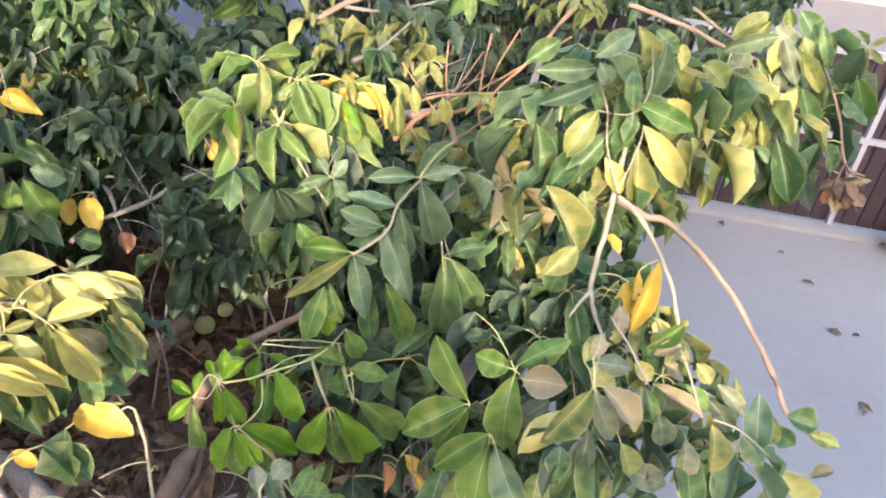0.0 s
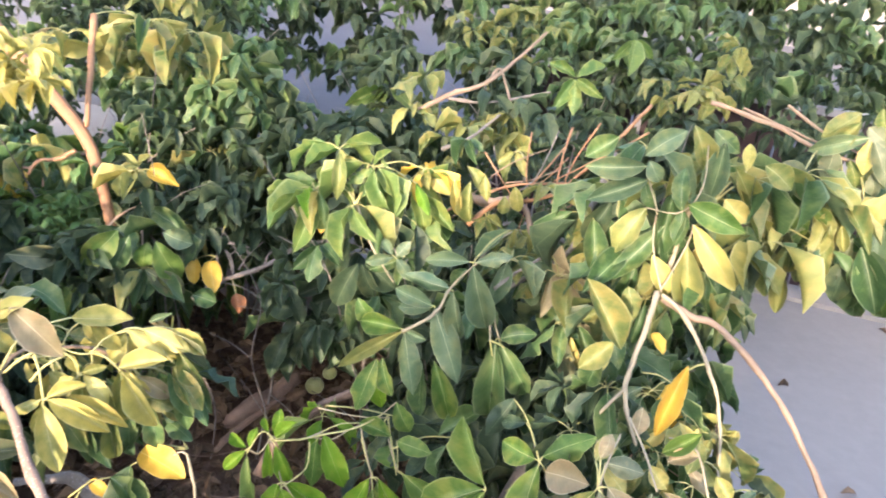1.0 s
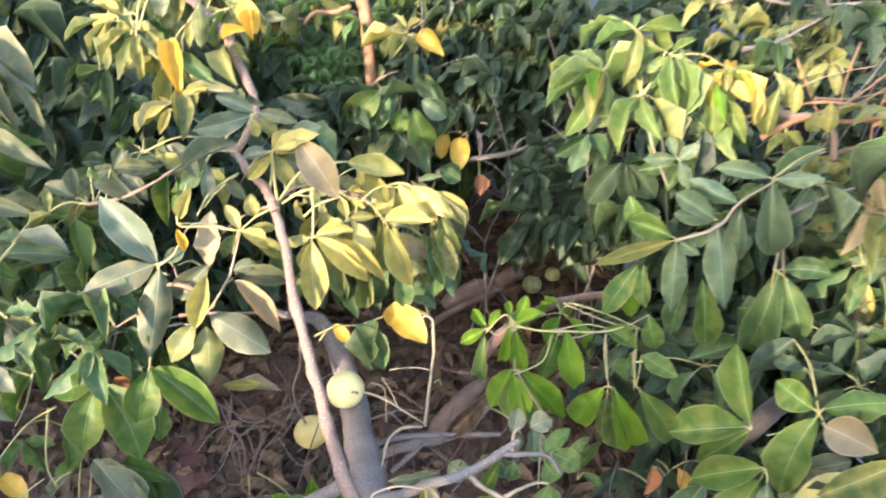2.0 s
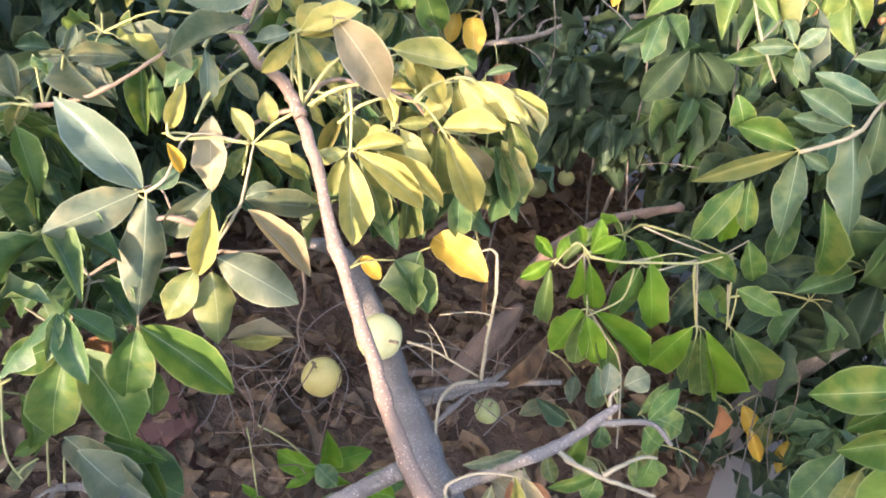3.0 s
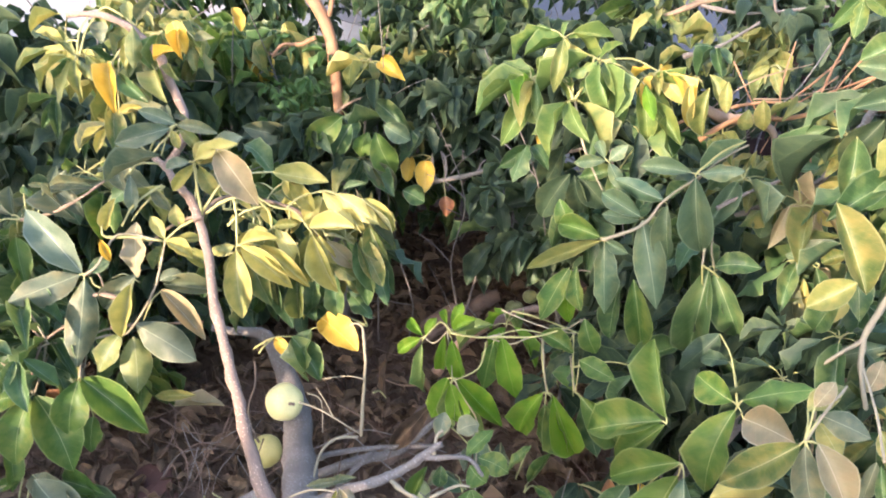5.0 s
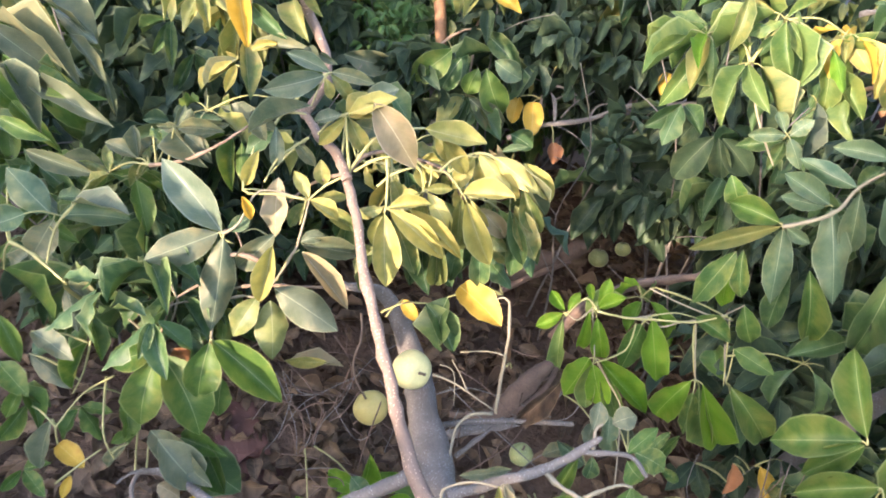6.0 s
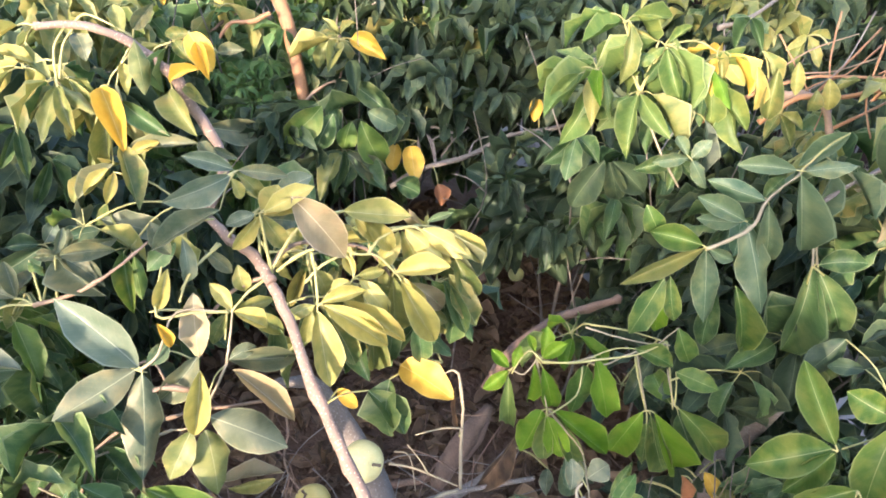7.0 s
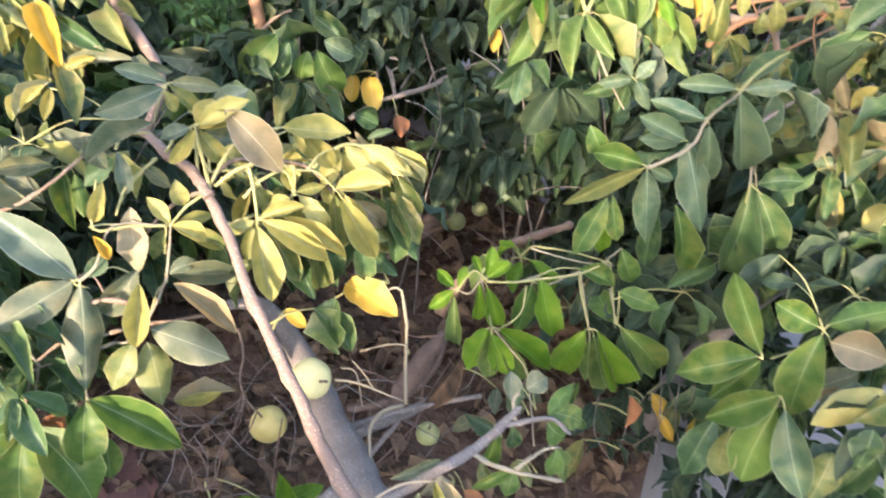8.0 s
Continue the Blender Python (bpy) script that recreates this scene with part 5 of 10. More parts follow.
leaf((-1.070, 0.354, 0.558), (-1.006, 0.361, 0.551), 0.50, 6, leaf_mid)
leaf((-1.064, 0.348, 0.567), (-1.059, 0.309, 0.524), 0.48, -35, leaf_mid)
leaf((-1.064, 0.351, 0.563), (-0.994, 0.331, 0.532), 0.49, -12, leaf_mid)
leaf((-0.985, 0.393, 0.537), (-0.972, 0.351, 0.504), 0.48, -6, leaf_mid)
leaf((-0.993, 0.400, 0.525), (-0.927, 0.393, 0.505), 0.50, -19, leaf_mid)
leaf((-0.997, 0.403, 0.522), (-0.957, 0.435, 0.514), 0.46, 15, leaf_mid)
leaf((-1.032, 0.297, 0.420), (-1.033, 0.256, 0.402), 0.48, -41, leaf_mid)
leaf((-1.016, 0.296, 0.436), (-0.957, 0.295, 0.420), 0.48, 3, leaf_mid)
leaf((-1.023, 0.299, 0.431), (-0.993, 0.331, 0.442), 0.51, 18, leaf_mid)
leaf((-1.127, 0.446, 0.762), (-1.145, 0.413, 0.726), 0.61, -26, leaf_dull)
leaf((-1.126, 0.450, 0.761), (-1.076, 0.463, 0.750), 0.49, 45, leaf_dull)
leaf((-1.143, 0.457, 0.750), (-1.131, 0.489, 0.762), 0.50, 38, leaf_dull)
leaf((-0.722, 0.864, 0.831), (-0.653, 0.827, 0.773), 0.33, 24, leaf_olive)
leaf((-0.809, 0.872, 0.894), (-0.778, 0.867, 0.861), 0.35, 55, leaf_gold)
leaf((-0.756, 0.912, 0.894), (-0.723, 0.894, 0.847), 0.42, 9, leaf_green)
leaf((-0.736, 0.954, 0.947), (-0.699, 0.941, 0.932), 0.51, 19, leaf_olive)
leaf((-0.604, 0.930, 0.830), (-0.522, 0.940, 0.815), 0.47, 19, leaf_olive)
leaf((-0.582, 0.981, 0.862), (-0.508, 0.973, 0.802), 0.40, 30, leaf_green)
leaf((-0.663, 0.912, 0.859), (-0.672, 0.849, 0.812), 0.37, -8, leaf_olive)
leaf((-0.665, 0.912, 0.808), (-0.599, 0.894, 0.761), 0.38, 34, leaf_green)
leaf((-0.587, 0.921, 0.814), (-0.614, 0.854, 0.769), 0.40, -19, leaf_green)
leaf((-0.731, 0.918, 0.926), (-0.678, 0.950, 0.926), 0.36, 44, leaf_gold)
leaf((-0.824, 0.913, 0.957), (-0.874, 0.891, 0.979), 0.41, -38, leaf_gold)
leaf((-0.858, 0.909, 0.919), (-0.806, 0.918, 0.911), 0.38, 53, leaf_olive)
leaf((-0.879, 0.897, 0.911), (-0.819, 0.910, 0.900), 0.42, 30, leaf_gold)
leaf((-0.823, 0.940, 0.922), (-0.762, 0.938, 0.912), 0.38, 50, leaf_green)
leaf((-0.690, 0.975, 0.900), (-0.625, 0.965, 0.884), 0.51, 89, leaf_olive)
leaf((-0.723, 0.967, 0.899), (-0.665, 0.973, 0.875), 0.39, 43, leaf_green)
leaf((-0.595, 1.027, 0.891), (-0.531, 1.011, 0.851), 0.37, 37, leaf_olive)
leaf((-0.839, 0.794, 1.077), (-0.885, 0.810, 1.098), 0.38, -28, leaf_dull)
leaf((-0.865, 0.816, 1.092), (-0.827, 0.813, 1.089), 0.39, 60, leaf_dull)
leaf((-0.339, 1.023, 0.490), (-0.326, 0.983, 0.466), 0.58, 17, leaf_dull)
leaf((-0.353, 1.000, 0.423), (-0.396, 0.965, 0.394), 0.48, -26, leaf_dull)
leaf((-0.337, 0.797, 0.482), (-0.335, 0.754, 0.460), 0.39, 1, leaf_rust)
leaf((-0.494, 0.945, 0.582), (-0.527, 0.986, 0.643), 0.12, -34, leaf_dry)
leaf((-0.822, 0.582, 0.903), (-0.918, 0.562, 0.988), 0.44, -43, leaf_silver_lit)
petiole((-0.819, 0.583, 0.900), (-0.822, 0.582, 0.903), 0.8)
leaf((-0.824, 0.578, 0.901), (-0.868, 0.482, 0.878), 0.51, -40, leaf_dull)
petiole((-0.819, 0.583, 0.900), (-0.824, 0.578, 0.901), 0.8)
leaf((-0.816, 0.580, 0.895), (-0.786, 0.523, 0.768), 0.39, -22, leaf_dull)
petiole((-0.819, 0.583, 0.900), (-0.816, 0.580, 0.895), 0.8)
leaf((-0.817, 0.589, 0.903), (-0.808, 0.624, 0.917), 0.64, 46, leaf_silver)
petiole((-0.819, 0.583, 0.900), (-0.817, 0.589, 0.903), 0.8)
leaf((-0.787, 0.650, 0.881), (-0.814, 0.598, 0.830), 0.57, -54, leaf_dull)
leaf((-0.764, 0.625, 0.887), (-0.752, 0.587, 0.808), 0.40, -18, leaf_gold)
leaf((-0.741, 0.661, 0.868), (-0.654, 0.672, 0.803), 0.30, 28, leaf_pale)
leaf((-0.742, 0.608, 0.828), (-0.648, 0.646, 0.780), 0.54, 44, leaf_dull)
leaf((-0.758, 0.589, 0.812), (-0.764, 0.545, 0.757), 0.60, -35, leaf_olive)
leaf((-0.748, 0.605, 0.802), (-0.714, 0.576, 0.720), 0.59, -6, leaf_olive)
leaf((-0.764, 0.682, 0.858), (-0.693, 0.743, 0.846), 0.38, 47, leaf_dull)
leaf((-0.749, 0.666, 0.879), (-0.729, 0.699, 0.886), 0.57, 37, leaf_dull)
leaf((-0.809, 0.679, 0.959), (-0.788, 0.652, 0.873), 0.45, 3, leaf_pale)
leaf((-0.797, 0.527, 0.734), (-0.778, 0.484, 0.656), 0.68, -28, leaf_mid)
petiole((-0.799, 0.531, 0.737), (-0.797, 0.527, 0.734), 0.8)
leaf((-0.795, 0.532, 0.735), (-0.679, 0.563, 0.663), 0.42, 31, leaf_mid)
petiole((-0.799, 0.531, 0.737), (-0.795, 0.532, 0.735), 0.8)
leaf((-0.852, 0.561, 0.753), (-0.847, 0.516, 0.682), 0.52, -36, leaf_green)
petiole((-0.799, 0.531, 0.737), (-0.852, 0.561, 0.753), 0.8)
leaf((-0.776, 0.528, 0.667), (-0.758, 0.502, 0.616), 0.74, -3, leaf_mid)
petiole((-0.799, 0.531, 0.737), (-0.776, 0.528, 0.667), 0.8)
leaf((-0.813, 0.540, 0.725), (-0.840, 0.531, 0.732), 1.07, -32, leaf_green)
petiole((-0.799, 0.531, 0.737), (-0.813, 0.540, 0.725), 0.8)
leaf((-0.855, 0.480, 0.698), (-0.760, 0.470, 0.597), 0.55, 6, leaf_mid)
leaf((-0.859, 0.475, 0.699), (-0.835, 0.416, 0.604), 0.57, -20, leaf_mid)
petiole((-0.857, 0.481, 0.700), (-0.859, 0.475, 0.699), 0.8)
leaf((-0.865, 0.478, 0.705), (-0.900, 0.417, 0.696), 0.69, -42, leaf_mid)
petiole((-0.857, 0.481, 0.700), (-0.865, 0.478, 0.705), 0.8)
leaf((-0.677, 0.656, 0.683), (-0.726, 0.611, 0.683), 0.30, -45, leaf_gold)
leaf((-0.837, 0.524, 0.681), (-0.855, 0.488, 0.671), 0.90, -33, leaf_rust)
leaf((-0.905, 0.528, 0.735), (-0.909, 0.492, 0.699), 0.82, -42, leaf_green)
leaf((-0.957, 0.574, 0.779), (-0.975, 0.518, 0.731), 0.67, -36, leaf_green)
branch("palestem", 0.0019, (-0.795, 0.595, 0.787), (-0.827, 0.550, 0.783), (-0.852, 0.518, 0.784), (-0.876, 0.481, 0.770))
branch("palestem", 0.0019, (-0.854, 0.518, 0.786), (-0.858, 0.503, 0.740), (-0.857, 0.481, 0.700))
branch("palestem", 0.0019, (-0.853, 0.519, 0.785), (-0.866, 0.515, 0.823), (-0.878, 0.511, 0.846))
branch("palestem", 0.0019, (-0.799, 0.531, 0.737), (-0.812, 0.549, 0.764), (-0.823, 0.556, 0.784))
branch("palestem", 0.0019, (-0.857, 0.481, 0.700), (-0.876, 0.477, 0.726), (-0.900, 0.463, 0.754))
branch("palestem", 0.0019, (-0.750, 0.661, 0.876), (-0.759, 0.641, 0.836), (-0.772, 0.609, 0.794), (-0.795, 0.595, 0.787))
branch("palestem", 0.0019, (-0.750, 0.661, 0.876), (-0.755, 0.679, 0.910), (-0.760, 0.693, 0.936))
branch("palestem", 0.0019, (-0.819, 0.583, 0.900), (-0.805, 0.601, 0.918), (-0.809, 0.644, 0.951), (-0.767, 0.688, 0.938))
leaf((-0.750, 0.758, 1.061), (-0.706, 0.810, 1.088), 0.42, 41, leaf_gold)
petiole((-0.758, 0.761, 1.054), (-0.750, 0.758, 1.061), 0.8)
leaf((-0.723, 0.780, 1.082), (-0.646, 0.790, 1.006), 0.51, 48, leaf_pale)
petiole((-0.758, 0.761, 1.054), (-0.723, 0.780, 1.082), 0.8)
leaf((-0.759, 0.801, 1.069), (-0.725, 0.836, 1.084), 0.61, 48, leaf_silver_lit)
petiole((-0.758, 0.761, 1.054), (-0.759, 0.801, 1.069), 0.8)
leaf((-0.763, 0.757, 1.054), (-0.790, 0.730, 1.042), 0.55, -45, leaf_silver_lit)
petiole((-0.758, 0.761, 1.054), (-0.763, 0.757, 1.054), 0.8)
leaf((-0.760, 0.769, 1.047), (-0.721, 0.814, 1.057), 0.40, 50, leaf_gold)
petiole((-0.758, 0.761, 1.054), (-0.760, 0.769, 1.047), 0.8)
leaf((-0.763, 0.767, 1.047), (-0.786, 0.736, 1.002), 0.37, -64, leaf_gold)
leaf((-0.764, 0.776, 1.041), (-0.733, 0.786, 0.992), 0.49, 56, leaf_olive)
petiole((-0.758, 0.761, 1.054), (-0.764, 0.776, 1.041), 0.8)
leaf((-0.794, 0.752, 1.104), (-0.847, 0.685, 1.082), 0.43, -63, leaf_silver_lit)
petiole((-0.791, 0.757, 1.107), (-0.794, 0.752, 1.104), 0.8)
leaf((-0.788, 0.761, 1.109), (-0.736, 0.796, 1.100), 0.34, 57, leaf_dull)
petiole((-0.791, 0.757, 1.107), (-0.788, 0.761, 1.109), 0.8)
leaf((-0.792, 0.752, 1.101), (-0.781, 0.754, 1.072), 0.54, 44, leaf_gold)
petiole((-0.791, 0.757, 1.107), (-0.792, 0.752, 1.101), 0.8)
leaf((-0.798, 0.732, 1.062), (-0.851, 0.661, 1.022), 0.30, -44, leaf_silver_lit)
petiole((-0.791, 0.757, 1.107), (-0.798, 0.732, 1.062), 0.8)
leaf((-0.803, 0.772, 1.100), (-0.859, 0.742, 1.117), 0.38, -54, leaf_silver_lit)
leaf((-0.800, 0.772, 1.096), (-0.770, 0.785, 1.060), 0.45, 45, leaf_olive)
petiole((-0.791, 0.757, 1.107), (-0.800, 0.772, 1.096), 0.8)
leaf((-0.829, 0.693, 1.030), (-0.817, 0.678, 0.970), 0.37, -16, leaf_silver_lit)
leaf((-0.831, 0.663, 1.001), (-0.833, 0.637, 0.950), 0.39, -37, leaf_gold)
leaf((-0.819, 0.619, 0.948), (-0.800, 0.618, 0.917), 0.45, 22, leaf_yellow)
leaf((-0.815, 0.715, 1.004), (-0.783, 0.729, 0.969), 0.42, 55, leaf_dull)
leaf((-0.776, 0.732, 0.983), (-0.763, 0.727, 0.946), 0.68, 22, leaf_gold)
leaf((-0.855, 0.698, 0.991), (-0.889, 0.704, 1.028), 0.54, -34, leaf_dull)
leaf((-0.866, 0.721, 0.992), (-0.888, 0.685, 0.959), 0.58, -47, leaf_green)
leaf((-0.672, 0.761, 0.926), (-0.633, 0.732, 0.824), 0.42, 4, leaf_gold)
petiole((-0.674, 0.765, 0.932), (-0.672, 0.761, 0.926), 0.8)
leaf((-0.668, 0.769, 0.932), (-0.576, 0.791, 0.880), 0.36, 45, leaf_gold)
petiole((-0.674, 0.765, 0.932), (-0.668, 0.769, 0.932), 0.8)
leaf((-0.671, 0.770, 0.934), (-0.623, 0.810, 0.946), 0.36, 41, leaf_gold)
petiole((-0.674, 0.765, 0.932), (-0.671, 0.770, 0.934), 0.8)
leaf((-0.677, 0.763, 0.932), (-0.709, 0.734, 0.918), 0.46, -39, leaf_gold)
leaf((-0.651, 0.793, 0.929), (-0.559, 0.813, 0.878), 0.27, 42, leaf_gold)
petiole((-0.674, 0.765, 0.932), (-0.651, 0.793, 0.929), 0.8)
leaf((-0.690, 0.779, 0.909), (-0.689, 0.760, 0.858), 0.54, -33, leaf_olive)
petiole((-0.674, 0.765, 0.932), (-0.690, 0.779, 0.909), 0.8)
leaf((-0.675, 0.787, 0.907), (-0.620, 0.784, 0.826), 0.40, 41, leaf_olive)
petiole((-0.674, 0.765, 0.932), (-0.675, 0.787, 0.907), 0.8)
leaf((-0.641, 0.820, 0.953), (-0.591, 0.824, 0.901), 0.40, 33, leaf_gold)
petiole((-0.647, 0.817, 0.953), (-0.641, 0.820, 0.953), 0.8)
leaf((-0.649, 0.812, 0.950), (-0.672, 0.796, 0.938), 0.64, -46, leaf_gold)
petiole((-0.647, 0.817, 0.953), (-0.649, 0.812, 0.950), 0.8)
leaf((-0.648, 0.819, 0.957), (-0.671, 0.829, 0.980), 0.56, -31, leaf_gold)
leaf((-0.644, 0.821, 0.957), (-0.615, 0.847, 0.961), 0.46, 54, leaf_olive)
petiole((-0.647, 0.817, 0.953), (-0.644, 0.821, 0.957), 0.8)
leaf((-0.655, 0.827, 0.937), (-0.646, 0.813, 0.880), 0.52, 1, leaf_olive)
petiole((-0.647, 0.817, 0.953), (-0.655, 0.827, 0.937), 0.8)
leaf((-0.694, 0.868, 1.020), (-0.609, 0.913, 1.016), 0.42, 42, leaf_gold)
leaf((-0.684, 0.881, 1.011), (-0.636, 0.890, 0.974), 0.52, 51, leaf_gold)
leaf((-0.612, 0.900, 1.001), (-0.550, 0.909, 0.959), 0.41, 43, leaf_gold)
leaf((-0.591, 0.911, 1.002), (-0.514, 0.930, 0.966), 0.41, 57, leaf_gold)
leaf((-0.590, 0.927, 1.005), (-0.559, 0.950, 1.019), 0.30, 50, leaf_silver)
leaf((-0.626, 0.909, 0.986), (-0.639, 0.884, 0.930), 0.51, -52, leaf_gold)
leaf((-0.625, 0.919, 0.981), (-0.592, 0.919, 0.926), 0.56, 52, leaf_olive)
leaf((-0.602, 0.857, 0.955), (-0.535, 0.896, 0.965), 0.45, 38, leaf_gold)
leaf((-0.592, 0.855, 0.945), (-0.527, 0.845, 0.867), 0.40, 41, leaf_gold)
petiole((-0.604, 0.856, 0.955), (-0.592, 0.855, 0.945), 0.8)
leaf((-0.611, 0.867, 0.938), (-0.591, 0.850, 0.855), 0.45, 13, leaf_olive)
petiole((-0.604, 0.856, 0.955), (-0.611, 0.867, 0.938), 0.8)
leaf((-0.596, 0.873, 0.937), (-0.559, 0.877, 0.892), 0.45, 54, leaf_gold)
petiole((-0.604, 0.856, 0.955), (-0.596, 0.873, 0.937), 0.8)
leaf((-0.545, 0.920, 0.932), (-0.489, 0.917, 0.857), 0.45, 35, leaf_olive)
leaf((-0.549, 0.913, 0.925), (-0.502, 0.907, 0.846), 0.32, 46, leaf_green)
leaf((-0.568, 0.876, 0.890), (-0.526, 0.889, 0.870), 0.66, 41, leaf_olive)
leaf((-0.573, 0.923, 0.899), (-0.529, 0.923, 0.828), 0.38, 55, leaf_green)
leaf((-0.575, 0.892, 0.864), (-0.554, 0.879, 0.780), 0.42, 25, leaf_green)
leaf((-0.555, 0.946, 0.902), (-0.527, 0.923, 0.794), 0.31, 14, leaf_green)
leaf((-0.606, 0.879, 0.850), (-0.603, 0.859, 0.774), 0.45, -12, leaf_green)
leaf((-0.636, 0.862, 0.850), (-0.620, 0.846, 0.765), 0.41, 7, leaf_olive)
leaf((-0.548, 0.944, 0.948), (-0.502, 0.945, 0.890), 0.50, 57, leaf_olive)
leaf((-0.759, 0.694, 0.937), (-0.719, 0.712, 0.913), 0.54, 34, leaf_gold)
leaf((-0.762, 0.694, 0.939), (-0.797, 0.698, 0.967), 0.50, -26, leaf_gold)
leaf((-0.767, 0.710, 0.925), (-0.732, 0.751, 0.929), 0.37, 40, leaf_olive)
petiole((-0.761, 0.693, 0.937), (-0.767, 0.710, 0.925), 0.8)
leaf((-0.779, 0.706, 0.917), (-0.787, 0.680, 0.877), 0.47, -34, leaf_olive)
petiole((-0.761, 0.693, 0.937), (-0.779, 0.706, 0.917), 0.8)
leaf((-0.763, 0.725, 0.904), (-0.718, 0.750, 0.874), 0.47, 45, leaf_olive)
petiole((-0.761, 0.693, 0.937), (-0.763, 0.725, 0.904), 0.8)
leaf((-0.735, 0.749, 0.889), (-0.726, 0.728, 0.823), 0.45, -22, leaf_green)
petiole((-0.761, 0.693, 0.937), (-0.735, 0.749, 0.889), 0.8)
branch("petiole", 0.0022, (-0.736, 0.751, 0.971), (-0.746, 0.754, 1.015), (-0.758, 0.761, 1.054))
branch("petiole", 0.0022, (-0.732, 0.756, 0.973), (-0.708, 0.776, 0.998), (-0.675, 0.806, 1.006), (-0.652, 0.827, 0.988), (-0.631, 0.852, 0.977), (-0.604, 0.856, 0.955))
branch("petiole", 0.0022, (-0.697, 0.786, 1.000), (-0.684, 0.777, 0.969), (-0.674, 0.765, 0.932))
branch("petiole", 0.0022, (-0.735, 0.749, 0.969), (-0.752, 0.720, 0.956), (-0.761, 0.693, 0.937))
branch("petiole", 0.0022, (-0.674, 0.806, 1.005), (-0.657, 0.820, 0.981), (-0.647, 0.817, 0.953))
branch("petiole", 0.0022, (-0.640, 0.844, 0.982), (-0.636, 0.869, 0.994), (-0.618, 0.897, 1.001))
branch("petiole", 0.0022, (-0.618, 0.897, 1.001), (-0.594, 0.918, 0.994), (-0.548, 0.924, 0.939))
branch("petiole", 0.0022, (-0.791, 0.757, 1.107), (-0.813, 0.737, 1.086), (-0.821, 0.726, 1.060))
branch("petiole", 0.0022, (-0.796, 0.726, 1.013), (-0.811, 0.682, 0.990), (-0.810, 0.654, 0.962))
branch("petiole", 0.0022, (-0.830, 0.693, 1.032), (-0.827, 0.709, 1.046), (-0.809, 0.732, 1.044))
branch("petiole", 0.0022, (-0.764, 0.691, 0.937), (-0.796, 0.660, 0.945), (-0.825, 0.627, 0.952), (-0.837, 0.659, 1.003))
branch("petiole", 0.0022, (-0.738, 0.752, 0.974), (-0.721, 0.798, 1.026), (-0.694, 0.868, 1.021))
branch("petiole", 0.0022, (-0.696, 0.768, 0.960), (-0.682, 0.789, 0.981), (-0.665, 0.819, 0.988))

bough("greybark", (-0.830, 0.816, 0.655, 0.0062), (-0.792, 0.846, 0.647, 0.0085), (-0.748, 0.878, 0.638, 0.0135), (-0.685, 0.866, 0.595, 0.0195), (-0.623, 0.835, 0.551, 0.0250), (-0.564, 0.780, 0.553, 0.0270), (-0.492, 0.711, 0.574, 0.0285), (-0.419, 0.640, 0.598, 0.0300), (-0.358, 0.580, 0.614, 0.0315), (-0.323, 0.560, 0.524, 0.0320), (-0.298, 0.565, 0.364, 0.0360), (-0.288, 0.580, 0.020, 0.0460))
bough("pinkbark", (-0.738, 0.745, 0.968, 0.0068), (-0.691, 0.720, 0.933, 0.0068), (-0.637, 0.683, 0.885, 0.0072), (-0.577, 0.651, 0.831, 0.0078), (-0.522, 0.621, 0.784, 0.0088), (-0.475, 0.598, 0.739, 0.0098), (-0.432, 0.578, 0.705, 0.0110), (-0.390, 0.569, 0.674, 0.0125), (-0.353, 0.557, 0.647, 0.0140))
bough("greybark", (-0.839, 0.402, 0.497, 0.0045), (-0.799, 0.427, 0.501, 0.0060), (-0.710, 0.430, 0.527, 0.0085), (-0.633, 0.435, 0.541, 0.0100), (-0.571, 0.442, 0.544, 0.0110), (-0.493, 0.439, 0.550, 0.0120))
branch("greybark", 0.0035, (-0.839, 0.402, 0.497), (-0.828, 0.376, 0.481), (-0.789, 0.362, 0.462), (-0.756, 0.352, 0.449))
branch("greybark", 0.0030, (-0.826, 0.409, 0.502), (-0.844, 0.392, 0.498), (-0.853, 0.369, 0.486))
bough("greybark", (-0.451, 0.597, 0.662, 0.0115), (-0.476, 0.567, 0.640, 0.0108), (-0.501, 0.538, 0.619, 0.0104), (-0.529, 0.503, 0.593, 0.0110), (-0.552, 0.472, 0.575, 0.0125), (-0.566, 0.439, 0.552, 0.0140), (-0.567, 0.395, 0.526, 0.0150))
branch("palestem", 0.0030, (-0.616, 0.430, 0.590), (-0.584, 0.447, 0.614), (-0.528, 0.460, 0.623), (-0.486, 0.461, 0.625), (-0.445, 0.461, 0.629))
bough("greybark", (-0.388, 0.601, 0.673, 0.0085), (-0.361, 0.642, 0.681, 0.0080), (-0.328, 0.685, 0.692, 0.0078), (-0.300, 0.723, 0.703, 0.0075), (-0.279, 0.757, 0.722, 0.0062), (-0.263, 0.785, 0.741, 0.0040))
branch("greybark", 0.0042, (-0.279, 0.757, 0.722), (-0.247, 0.777, 0.730), (-0.216, 0.793, 0.735), (-0.186, 0.788, 0.725))
branch("palestem", 0.0036, (-0.306, 0.712, 0.701), (-0.276, 0.714, 0.691), (-0.238, 0.722, 0.684), (-0.206, 0.730, 0.683), (-0.176, 0.738, 0.683))
branch("palestem", 0.0028, (-0.240, 0.724, 0.686), (-0.223, 0.743, 0.703), (-0.208, 0.759, 0.712), (-0.194, 0.766, 0.714))
branch("palestem", 0.0026, (-0.263, 0.771, 0.729), (-0.275, 0.791, 0.743), (-0.271, 0.801, 0.751))
